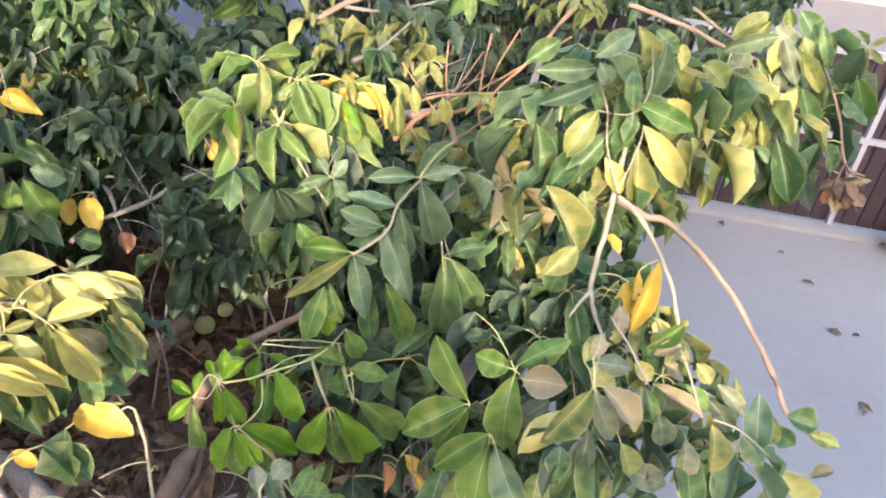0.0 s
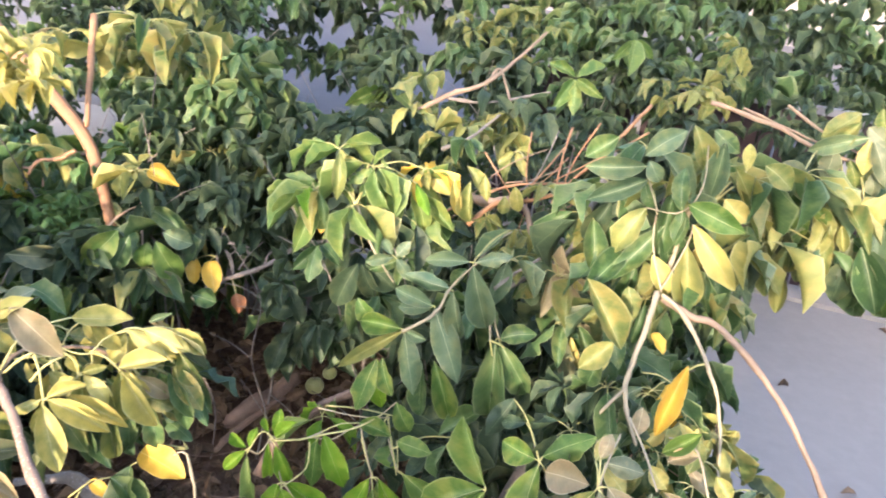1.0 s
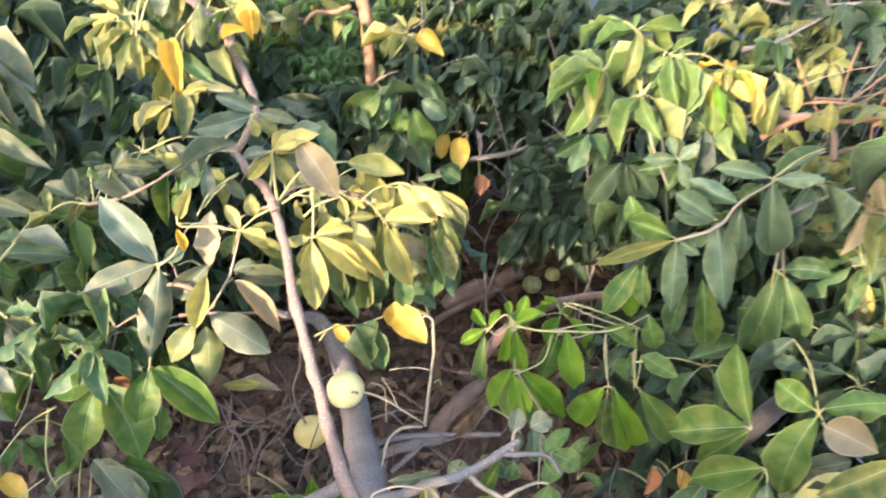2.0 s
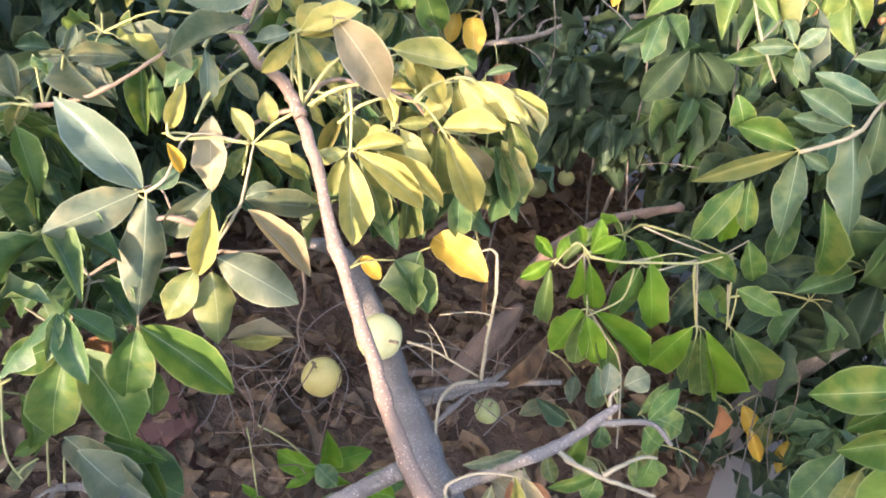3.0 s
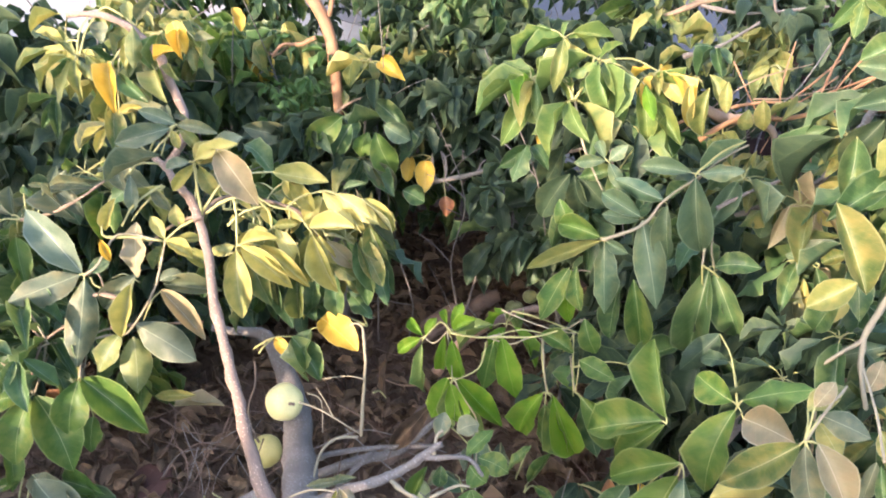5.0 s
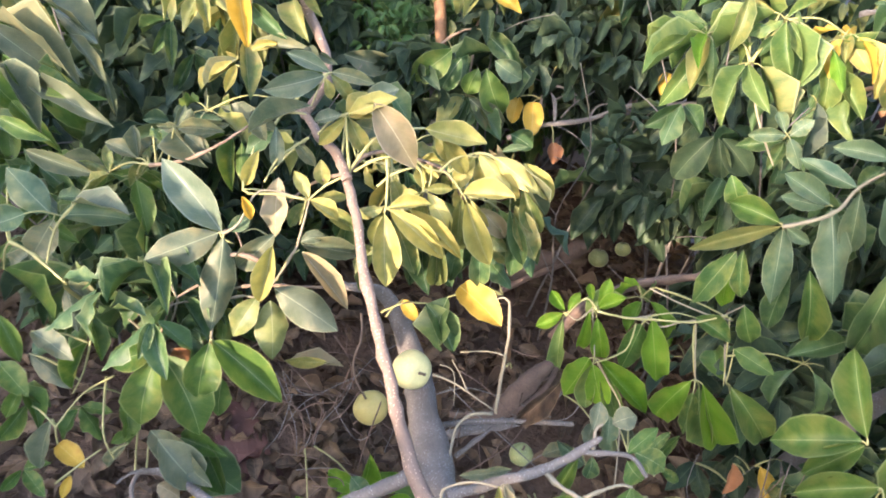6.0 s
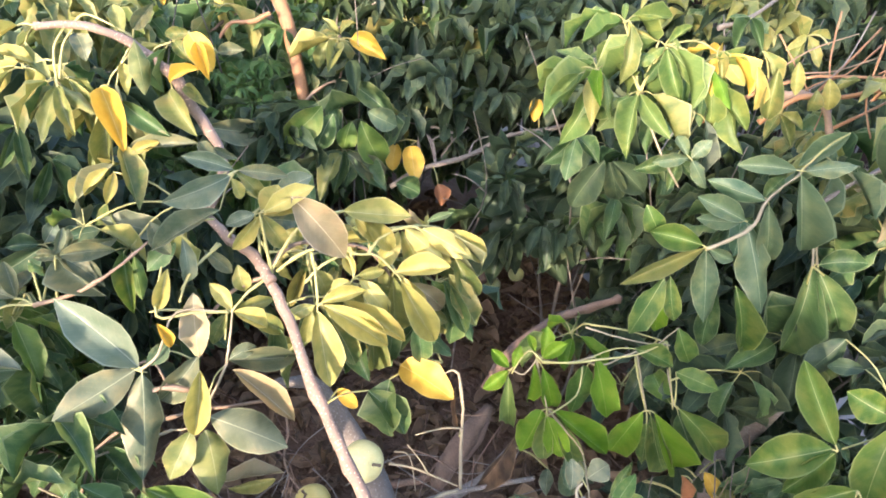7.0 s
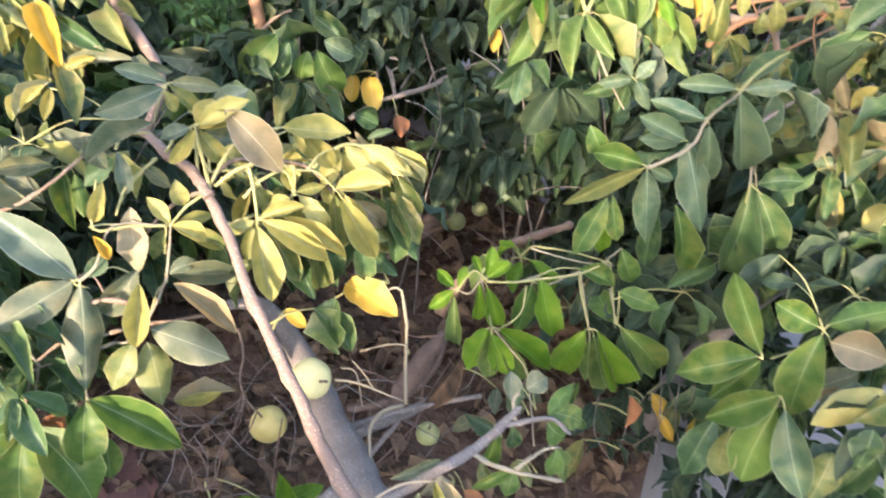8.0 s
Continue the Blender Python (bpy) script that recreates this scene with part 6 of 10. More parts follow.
branch("palestem", 0.0019, (-0.552, 0.774, 0.658), (-0.518, 0.790, 0.650), (-0.481, 0.803, 0.634), (-0.449, 0.814, 0.620))
branch("palestem", 0.0029, (-0.443, 0.813, 0.617), (-0.460, 0.837, 0.679), (-0.472, 0.854, 0.745), (-0.491, 0.867, 0.800))
branch("palestem", 0.0018, (-0.491, 0.867, 0.800), (-0.501, 0.865, 0.804), (-0.509, 0.857, 0.801))
branch("palestem", 0.0013, (-0.464, 0.843, 0.716), (-0.490, 0.829, 0.717), (-0.527, 0.807, 0.704))
branch("palestem", 0.0030, (-0.447, 0.809, 0.616), (-0.469, 0.777, 0.622), (-0.473, 0.745, 0.613), (-0.448, 0.697, 0.596))
branch("palestem", 0.0012, (-0.495, 0.799, 0.638), (-0.509, 0.799, 0.660), (-0.534, 0.798, 0.687))
branch("palestem", 0.0012, (-0.552, 0.793, 0.666), (-0.532, 0.807, 0.651), (-0.507, 0.785, 0.606))
branch("deadwood", 0.0013, (-0.776, 0.648, 0.513), (-0.744, 0.661, 0.498), (-0.712, 0.643, 0.466), (-0.705, 0.624, 0.452))
branch("deadwood", 0.0013, (-0.712, 0.695, 0.495), (-0.710, 0.669, 0.459), (-0.719, 0.668, 0.406))
branch("deadwood", 0.0013, (-0.718, 0.694, 0.498), (-0.702, 0.653, 0.465), (-0.705, 0.624, 0.452))
branch("deadwood", 0.0013, (-0.780, 0.664, 0.525), (-0.747, 0.658, 0.498), (-0.725, 0.668, 0.449))
branch("deadwood", 0.0013, (-0.744, 0.661, 0.498), (-0.733, 0.689, 0.505), (-0.706, 0.721, 0.507), (-0.713, 0.755, 0.532))
branch("deadwood", 0.0013, (-0.805, 0.663, 0.543), (-0.765, 0.681, 0.523), (-0.725, 0.739, 0.490))
branch("deadwood", 0.0013, (-0.794, 0.690, 0.551), (-0.772, 0.663, 0.518), (-0.767, 0.627, 0.495))
branch("deadwood", 0.0013, (-0.743, 0.610, 0.470), (-0.744, 0.636, 0.484), (-0.708, 0.621, 0.453))
branch("deadwood", 0.0013, (-0.671, 0.611, 0.426), (-0.644, 0.660, 0.397), (-0.617, 0.648, 0.413))
branch("deadwood", 0.0013, (-0.694, 0.614, 0.441), (-0.656, 0.615, 0.419))
branch("deadwood", 0.0013, (-0.723, 0.765, 0.546), (-0.709, 0.718, 0.507), (-0.709, 0.698, 0.495))
branch("deadwood", 0.0013, (-0.657, 0.609, 0.417), (-0.624, 0.636, 0.411))
branch("deadwood", 0.0013, (-0.810, 0.687, 0.562), (-0.760, 0.696, 0.529), (-0.716, 0.691, 0.495))
branch("deadwood", 0.0013, (-0.689, 0.758, 0.519), (-0.689, 0.718, 0.493), (-0.699, 0.688, 0.482))
branch("deadwood", 0.0013, (-0.773, 0.773, 0.589), (-0.731, 0.772, 0.556), (-0.705, 0.757, 0.508))
branch("deadwood", 0.0013, (-0.651, 0.774, 0.505), (-0.630, 0.713, 0.455), (-0.616, 0.680, 0.429))
branch("deadwood", 0.0013, (-0.578, 0.896, 0.552), (-0.523, 0.912, 0.536), (-0.458, 0.915, 0.508))
branch("deadwood", 0.0013, (-0.539, 0.971, 0.596), (-0.497, 0.985, 0.587), (-0.462, 1.006, 0.590))
branch("deadwood", 0.0013, (-0.505, 0.821, 0.460), (-0.525, 0.864, 0.499), (-0.518, 0.907, 0.529))
branch("deadwood", 0.0013, (-0.479, 0.851, 0.470), (-0.449, 0.826, 0.440))
branch("deadwood", 0.0013, (-0.462, 0.948, 0.538), (-0.447, 0.904, 0.495), (-0.448, 0.847, 0.453))
leaf((-0.331, 0.633, 0.720), (-0.307, 0.642, 0.711), 0.87, 23, leaf_pale)
leaf((-0.322, 0.634, 0.718), (-0.298, 0.629, 0.682), 0.35, 30, leaf_pale)
leaf((-0.323, 0.626, 0.700), (-0.309, 0.605, 0.654), 0.27, -3, leaf_gold)
leaf((-0.348, 0.630, 0.687), (-0.345, 0.608, 0.655), 0.49, -7, leaf_dull)
leaf((-0.389, 0.543, 0.690), (-0.364, 0.528, 0.657), 0.54, 10, leaf_gold)
leaf((-0.325, 0.574, 0.682), (-0.303, 0.573, 0.671), 0.87, 16, leaf_gold)
leaf((-0.388, 0.624, 0.699), (-0.351, 0.662, 0.703), 0.30, 36, leaf_dull)
leaf((-0.371, 0.638, 0.701), (-0.336, 0.678, 0.708), 0.27, 27, leaf_dull)
branch("palestem", 0.0022, (-0.375, 0.577, 0.679), (-0.389, 0.588, 0.703), (-0.364, 0.616, 0.716), (-0.331, 0.633, 0.720))
leaf((-0.523, 0.631, 0.468), (-0.565, 0.593, 0.463), 0.69, -40, leaf_mid)
leaf((-0.521, 0.641, 0.472), (-0.474, 0.670, 0.461), 0.79, 33, leaf_young)
leaf((-0.525, 0.671, 0.466), (-0.475, 0.699, 0.452), 0.71, 25, leaf_mid)
leaf((-0.553, 0.636, 0.461), (-0.595, 0.639, 0.474), 0.84, -13, leaf_green)
leaf((-0.513, 0.609, 0.453), (-0.559, 0.557, 0.443), 0.56, -30, leaf_mid)
leaf((-0.559, 0.557, 0.451), (-0.572, 0.522, 0.433), 0.86, -36, leaf_green)
leaf((-0.779, 0.396, 0.527), (-0.748, 0.412, 0.504), 0.89, 15, leaf_pale)
leaf((-0.739, 0.419, 0.505), (-0.682, 0.438, 0.466), 0.67, 25, leaf_yellow)
leaf((-0.819, 0.431, 0.570), (-0.745, 0.450, 0.494), 0.66, 17, leaf_dull)
leaf((-0.827, 0.473, 0.512), (-0.731, 0.514, 0.425), 0.68, 34, leaf_green)
leaf((-0.694, 0.325, 0.573), (-0.744, 0.330, 0.597), 0.75, -8, leaf_mid)
leaf((-0.597, 0.415, 0.537), (-0.625, 0.416, 0.550), 1.07, -23, leaf_gold)
leaf((-0.222, 0.797, 0.733), (-0.206, 0.842, 0.764), 0.47, 10, leaf_mid)
leaf((-0.283, 0.809, 0.721), (-0.296, 0.843, 0.744), 0.71, 3, leaf_dull)
leaf((-0.266, 0.835, 0.725), (-0.243, 0.865, 0.736), 0.98, 26, leaf_dull)
leaf((-0.221, 0.809, 0.704), (-0.190, 0.814, 0.682), 1.18, 47, leaf_mid)
leaf((-0.221, 0.835, 0.699), (-0.173, 0.852, 0.684), 0.77, 38, leaf_lime)
leaf((-0.196, 0.776, 0.697), (-0.192, 0.756, 0.660), 0.76, -12, leaf_mid)
leaf((-0.198, 0.783, 0.690), (-0.175, 0.778, 0.666), 0.90, 38, leaf_lime)
leaf((-0.244, 0.733, 0.675), (-0.291, 0.691, 0.649), 0.28, -35, leaf_mid)
leaf((-0.243, 0.740, 0.655), (-0.243, 0.720, 0.623), 0.89, -2, leaf_mid)
leaf((-0.284, 0.788, 0.676), (-0.287, 0.757, 0.624), 0.43, -17, leaf_mid)
leaf((-0.269, 0.805, 0.673), (-0.262, 0.790, 0.641), 0.74, -4, leaf_green)
leaf((-0.197, 0.713, 0.649), (-0.176, 0.703, 0.628), 0.81, 29, leaf_dull)
leaf((-0.230, 0.739, 0.600), (-0.256, 0.709, 0.581), 0.54, -30, leaf_mid)
leaf((-0.402, 0.961, 0.608), (-0.439, 0.889, 0.523), 0.34, -41, leaf_dry)

leaf((-1.485, 0.706, 1.069), (-1.411, 0.772, 0.923), 0.35, 47, leaf_mid)
leaf((-1.489, 0.609, 0.974), (-1.418, 0.695, 0.864), 0.36, 60, leaf_dull)
leaf((-1.525, 0.664, 1.034), (-1.468, 0.710, 0.909), 0.45, 47, leaf_olive)
leaf((-1.427, 0.640, 0.869), (-1.350, 0.722, 0.772), 0.38, 60, leaf_mid)
leaf((-1.426, 0.661, 0.818), (-1.376, 0.719, 0.735), 0.44, 54, leaf_green)
leaf((-1.362, 0.517, 0.882), (-1.317, 0.586, 0.829), 0.48, 46, leaf_silver)
leaf((-1.550, 0.676, 1.052), (-1.527, 0.693, 0.953), 0.63, 57, leaf_green)
leaf((-1.497, 0.582, 0.892), (-1.450, 0.622, 0.808), 0.61, 45, leaf_mid)
leaf((-1.488, 0.861, 0.976), (-1.498, 0.863, 0.794), 0.22, -52, leaf_silver)
leaf((-1.519, 0.938, 1.012), (-1.520, 0.970, 0.816), 0.41, 118, leaf_green)
leaf((-1.437, 0.981, 0.970), (-1.463, 0.960, 0.838), 0.41, -108, leaf_shade)
leaf((-1.469, 0.759, 0.922), (-1.431, 0.804, 0.846), 0.55, 65, leaf_green)
leaf((-1.537, 0.774, 0.982), (-1.474, 0.857, 0.906), 0.43, 58, leaf_shade)
leaf((-1.112, 0.713, 0.896), (-1.153, 0.628, 0.864), 0.51, -64, leaf_silver)
leaf((-1.107, 0.719, 0.894), (-1.087, 0.732, 0.818), 0.59, 58, leaf_silver)
petiole((-1.112, 0.716, 0.898), (-1.107, 0.719, 0.894), 0.8)
leaf((-1.107, 0.725, 0.899), (-1.072, 0.788, 0.897), 0.54, 49, leaf_silver)
petiole((-1.112, 0.716, 0.898), (-1.107, 0.725, 0.899), 0.8)
leaf((-1.116, 0.712, 0.900), (-1.144, 0.679, 0.905), 0.65, -46, leaf_silver)
petiole((-1.112, 0.716, 0.898), (-1.116, 0.712, 0.900), 0.8)
leaf((-1.112, 0.719, 0.901), (-1.116, 0.747, 0.922), 0.76, 37, leaf_silver_lit)
leaf((-1.105, 0.586, 0.857), (-1.047, 0.648, 0.806), 0.42, 40, leaf_mid)
petiole((-1.109, 0.584, 0.860), (-1.105, 0.586, 0.857), 0.8)
leaf((-1.112, 0.581, 0.863), (-1.157, 0.532, 0.883), 0.63, -46, leaf_dull)
petiole((-1.109, 0.584, 0.860), (-1.112, 0.581, 0.863), 0.8)
leaf((-1.107, 0.581, 0.855), (-1.111, 0.551, 0.794), 0.64, -62, leaf_mid)
petiole((-1.109, 0.584, 0.860), (-1.107, 0.581, 0.855), 0.8)
leaf((-1.137, 0.552, 0.880), (-1.115, 0.570, 0.852), 0.74, 54, leaf_lime)
petiole((-1.109, 0.584, 0.860), (-1.137, 0.552, 0.880), 0.8)
leaf((-1.049, 0.464, 0.864), (-1.003, 0.550, 0.838), 0.50, 40, leaf_silver)
petiole((-1.053, 0.461, 0.866), (-1.049, 0.464, 0.864), 0.8)
leaf((-1.056, 0.456, 0.869), (-1.115, 0.436, 0.929), 0.62, -28, leaf_silver)
petiole((-1.053, 0.461, 0.866), (-1.056, 0.456, 0.869), 0.8)
leaf((-1.050, 0.456, 0.861), (-1.059, 0.412, 0.801), 0.67, -61, leaf_dull)
petiole((-1.053, 0.461, 0.866), (-1.050, 0.456, 0.861), 0.8)
leaf((-1.056, 0.421, 0.886), (-1.073, 0.376, 0.878), 0.87, -44, leaf_silver)
petiole((-1.053, 0.461, 0.866), (-1.056, 0.421, 0.886), 0.8)

# ---- the tree beside the concrete ----
tree = side_tree
branch("petiole", 0.0020, (-0.390, 0.988, 0.768), (-0.348, 1.009, 0.768), (-0.308, 1.029, 0.777), (-0.256, 1.054, 0.791), (-0.217, 1.083, 0.814))
branch("petiole", 0.0021, (-0.256, 1.084, 0.765), (-0.235, 1.056, 0.733), (-0.212, 1.045, 0.691))
branch("petiole", 0.0018, (-0.215, 1.116, 0.787), (-0.195, 1.087, 0.751), (-0.172, 1.062, 0.699))
branch("petiole", 0.0018, (-0.338, 1.118, 0.769), (-0.282, 1.140, 0.764), (-0.213, 1.158, 0.754))
branch("palestem", 0.0030, (-0.207, 1.133, 0.972), (-0.173, 1.158, 0.991), (-0.152, 1.176, 1.013), (-0.144, 1.212, 1.039), (-0.111, 1.249, 1.078))
branch("greybark", 0.0035, (-0.068, 1.246, 1.039), (-0.036, 1.278, 1.066), (0.017, 1.321, 1.102))
branch("palestem", 0.0022, (-0.057, 1.196, 0.990), (-0.051, 1.181, 0.969))
branch("palestem", 0.0022, (-0.111, 1.253, 1.076), (-0.092, 1.289, 1.103), (-0.062, 1.310, 1.132))
branch("redbark", 0.0031, (-0.055, 1.547, 1.041), (-0.014, 1.576, 1.069), (0.034, 1.619, 1.099))
branch("twig", 0.0034, (0.224, 1.112, 0.953), (0.208, 1.102, 0.933), (0.178, 1.092, 0.906))
branch("twig", 0.0052, (0.257, 1.655, 1.354), (0.305, 1.647, 1.348), (0.401, 1.635, 1.330), (0.480, 1.616, 1.304), (0.547, 1.614, 1.295))
branch("twig", 0.0037, (0.420, 1.763, 1.350), (0.500, 1.738, 1.311), (0.582, 1.728, 1.280))
branch("palestem", 0.0030, (0.233, 1.335, 1.221), (0.246, 1.310, 1.168), (0.240, 1.275, 1.104))
branch("palestem", 0.0025, (0.234, 1.341, 1.219), (0.205, 1.364, 1.250), (0.179, 1.371, 1.281))
branch("palestem", 0.0025, (0.234, 1.338, 1.220), (0.277, 1.353, 1.242), (0.301, 1.339, 1.216))
branch("twig", 0.0037, (0.730, 1.719, 1.276), (0.778, 1.670, 1.195), (0.813, 1.621, 1.099), (0.856, 1.605, 1.085))
branch("redbark", 0.0035, (0.142, 1.629, 1.335), (0.103, 1.597, 1.280), (0.064, 1.564, 1.226), (0.013, 1.534, 1.169), (-0.016, 1.513, 1.124))
branch("redbark", 0.0023, (0.149, 1.603, 1.284), (0.085, 1.573, 1.238), (0.032, 1.552, 1.202), (-0.021, 1.530, 1.166))
branch("greybark", 0.0069, (0.090, 1.559, 1.242), (0.077, 1.508, 1.174), (0.066, 1.491, 1.131), (0.047, 1.444, 1.061), (0.001, 1.419, 1.016), (-0.061, 1.391, 0.970))
branch("redbark", 0.0024, (-0.013, 1.645, 1.253), (-0.020, 1.599, 1.180), (-0.016, 1.565, 1.105), (0.010, 1.523, 1.054))
branch("redbark", 0.0018, (0.045, 1.649, 1.272), (0.008, 1.609, 1.193), (-0.007, 1.572, 1.129))
branch("palestem", 0.0023, (0.362, 1.029, 0.934), (0.391, 0.996, 0.888), (0.456, 0.980, 0.839), (0.520, 0.944, 0.783))
branch("palestem", 0.0023, (0.169, 1.037, 0.944), (0.184, 1.010, 0.903), (0.201, 0.986, 0.854))
branch("deadwood", 0.0025, (0.809, 1.612, 1.103), (0.835, 1.611, 1.080), (0.877, 1.603, 1.075))
branch("deadwood", 0.0025, (0.812, 1.620, 1.100), (0.797, 1.597, 1.067), (0.790, 1.579, 1.033))
branch("deadwood", 0.0025, (0.813, 1.620, 1.100), (0.832, 1.589, 1.048), (0.857, 1.570, 1.012))
branch("petiole", 0.0018, (0.098, 1.006, 0.882), (0.088, 0.984, 0.862), (0.046, 0.967, 0.827))
branch("petiole", 0.0018, (0.397, 0.971, 0.844), (0.450, 0.958, 0.809), (0.511, 0.941, 0.778))
branch("twig", 0.0030, (0.333, 1.755, 1.330), (0.424, 1.755, 1.304), (0.525, 1.751, 1.281), (0.607, 1.768, 1.298), (0.701, 1.787, 1.317))
branch("twig", 0.0018, (0.609, 1.774, 1.297), (0.635, 1.750, 1.270), (0.665, 1.739, 1.240))
branch("twig", 0.0018, (0.526, 1.754, 1.280), (0.546, 1.710, 1.221), (0.572, 1.645, 1.107))
branch("twig", 0.0014, (0.212, 1.104, 0.959), (0.249, 1.080, 0.911), (0.292, 1.067, 0.882), (0.373, 1.059, 0.855))
branch("twig", 0.0014, (0.292, 1.065, 0.883), (0.322, 1.029, 0.819), (0.387, 1.018, 0.779), (0.443, 1.016, 0.781))
branch("deadwood", 0.0013, (0.250, 1.087, 0.906), (0.220, 1.052, 0.854), (0.212, 1.010, 0.787))
branch("deadwood", 0.0013, (0.355, 1.131, 0.966), (0.377, 1.090, 0.892), (0.428, 1.061, 0.826))
branch("greybark", 0.0012, (-0.065, 1.228, 0.508), (-0.041, 1.175, 0.453), (-0.022, 1.122, 0.395), (0.002, 1.069, 0.321))
branch("greybark", 0.0012, (-0.017, 1.216, 0.477), (-0.003, 1.166, 0.428), (0.036, 1.130, 0.366), (0.044, 1.093, 0.331))
branch("twig", 0.0011, (-0.064, 1.101, 0.383), (-0.034, 1.142, 0.412), (-0.018, 1.186, 0.459))
branch("twig", 0.0011, (-0.007, 1.255, 0.526), (0.012, 1.222, 0.478), (0.012, 1.173, 0.432))
branch("greybark", 0.0011, (-0.158, 1.098, 0.492), (-0.145, 1.053, 0.441), (-0.092, 1.026, 0.403))
branch("greybark", 0.0011, (-0.067, 1.210, 0.426), (-0.084, 1.171, 0.386), (-0.084, 1.117, 0.344))
branch("palestem", 0.0048, (0.225, 1.212, 1.127), (0.230, 1.240, 1.173), (0.234, 1.257, 1.209), (0.240, 1.283, 1.252))
petiole((-0.256, 0.986, 0.517), (-0.314, 1.011, 0.549))
petiole((-0.222, 0.995, 0.510), (-0.207, 1.001, 0.601))
petiole((-0.199, 0.991, 0.495), (-0.217, 1.047, 0.458))
petiole((-0.199, 0.991, 0.495), (-0.202, 1.037, 0.469))
petiole((-0.195, 0.964, 0.465), (-0.190, 1.006, 0.407))
petiole((-0.264, 0.976, 0.508), (-0.316, 1.025, 0.510))
petiole((-0.297, 0.935, 0.474), (-0.319, 0.989, 0.415))
petiole((-0.314, 0.895, 0.444), (-0.323, 0.930, 0.389))
petiole((-0.067, 1.210, 0.426), (-0.057, 1.223, 0.420))
petiole((-0.012, 1.196, 0.458), (-0.013, 1.228, 0.416))
petiole((-0.084, 1.171, 0.386), (-0.163, 1.174, 0.382))
petiole((-0.084, 1.171, 0.386), (-0.158, 1.190, 0.370))
petiole((-0.070, 1.202, 0.418), (-0.106, 1.246, 0.385))
petiole((-0.070, 1.202, 0.418), (-0.105, 1.228, 0.406))
petiole((-0.067, 1.210, 0.426), (-0.037, 1.266, 0.420))
petiole((-0.067, 1.210, 0.426), (-0.028, 1.290, 0.400))
petiole((-0.229, 0.919, 0.433), (-0.264, 0.979, 0.369))
petiole((-0.218, 0.923, 0.430), (-0.262, 0.993, 0.352))
petiole((0.277, 1.353, 1.242), (0.326, 1.387, 1.309))
petiole((0.277, 1.353, 1.242), (0.286, 1.402, 1.280))
petiole((0.301, 1.339, 1.216), (0.358, 1.379, 1.221))
petiole((0.759, 1.690, 1.227), (0.779, 1.687, 1.237))
petiole((0.799, 1.641, 1.138), (0.745, 1.629, 1.136))
petiole((0.824, 1.601, 1.069), (0.816, 1.602, 1.066))
petiole((0.832, 1.589, 1.048), (0.834, 1.594, 1.044))
petiole((0.320, 1.160, 1.040), (0.288, 1.144, 1.022))
petiole((0.222, 1.143, 1.004), (0.273, 1.133, 1.004))
petiole((0.201, 0.986, 0.854), (0.224, 0.993, 0.852))
petiole((0.266, 1.075, 0.899), (0.272, 1.019, 0.934))
petiole((0.310, 1.044, 0.845), (0.303, 0.991, 0.881))
petiole((0.397, 0.971, 0.844), (0.393, 0.960, 0.850))
petiole((0.212, 1.010, 0.787), (0.267, 0.950, 0.786))
petiole((0.212, 1.010, 0.787), (0.286, 0.929, 0.746))
petiole((0.408, 0.968, 0.837), (0.412, 0.958, 0.835))
petiole((0.456, 0.980, 0.839), (0.469, 0.987, 0.867))
petiole((0.482, 0.965, 0.817), (0.523, 0.980, 0.868))
petiole((0.391, 0.996, 0.888), (0.400, 0.996, 0.890))
petiole((0.379, 1.009, 0.906), (0.426, 1.025, 0.917))
petiole((0.511, 0.941, 0.778), (0.511, 0.922, 0.793))
petiole((0.520, 0.944, 0.783), (0.550, 0.940, 0.803))
petiole((0.520, 0.944, 0.783), (0.615, 0.951, 0.786))
petiole((0.362, 1.029, 0.934), (0.334, 1.022, 0.950))
petiole((0.361, 1.023, 0.795), (0.342, 1.013, 0.774))
petiole((0.348, 1.025, 0.803), (0.336, 0.989, 0.794))
petiole((0.212, 1.010, 0.787), (0.243, 0.982, 0.787))
petiole((0.443, 1.016, 0.781), (0.508, 1.034, 0.727))
petiole((0.443, 1.016, 0.781), (0.496, 1.004, 0.753))
petiole((0.443, 1.016, 0.781), (0.505, 1.020, 0.743))
petiole((0.229, 1.104, 0.940), (0.246, 1.135, 0.918))
petiole((0.232, 1.098, 0.930), (0.244, 1.112, 0.928))
petiole((-0.028, 1.160, 0.431), (-0.036, 1.177, 0.421))
petiole((-0.074, 1.195, 0.410), (-0.101, 1.171, 0.442))
petiole((0.012, 1.183, 0.442), (0.036, 1.210, 0.408))
petiole((-0.256, 0.986, 0.517), (-0.294, 1.059, 0.504))
petiole((-0.297, 0.935, 0.474), (-0.353, 1.000, 0.423))
petiole((-0.084, 1.117, 0.344), (-0.158, 1.107, 0.343))
petiole((-0.191, 1.082, 0.740), (-0.086, 1.146, 0.752))
petiole((-0.025, 1.287, 1.073), (-0.055, 1.318, 1.070))
petiole((0.277, 1.353, 1.242), (0.341, 1.405, 1.288))
petiole((0.480, 1.616, 1.304), (0.432, 1.464, 1.297))
petiole((0.520, 1.615, 1.298), (0.507, 1.466, 1.244))
petiole((0.547, 1.614, 1.295), (0.568, 1.497, 1.222))
petiole((0.301, 1.339, 1.216), (0.483, 1.436, 1.182))
petiole((0.301, 1.339, 1.216), (0.380, 1.340, 1.201))
petiole((0.301, 1.339, 1.216), (0.311, 1.348, 1.169))
petiole((0.017, 1.321, 1.102), (0.042, 1.323, 1.055))
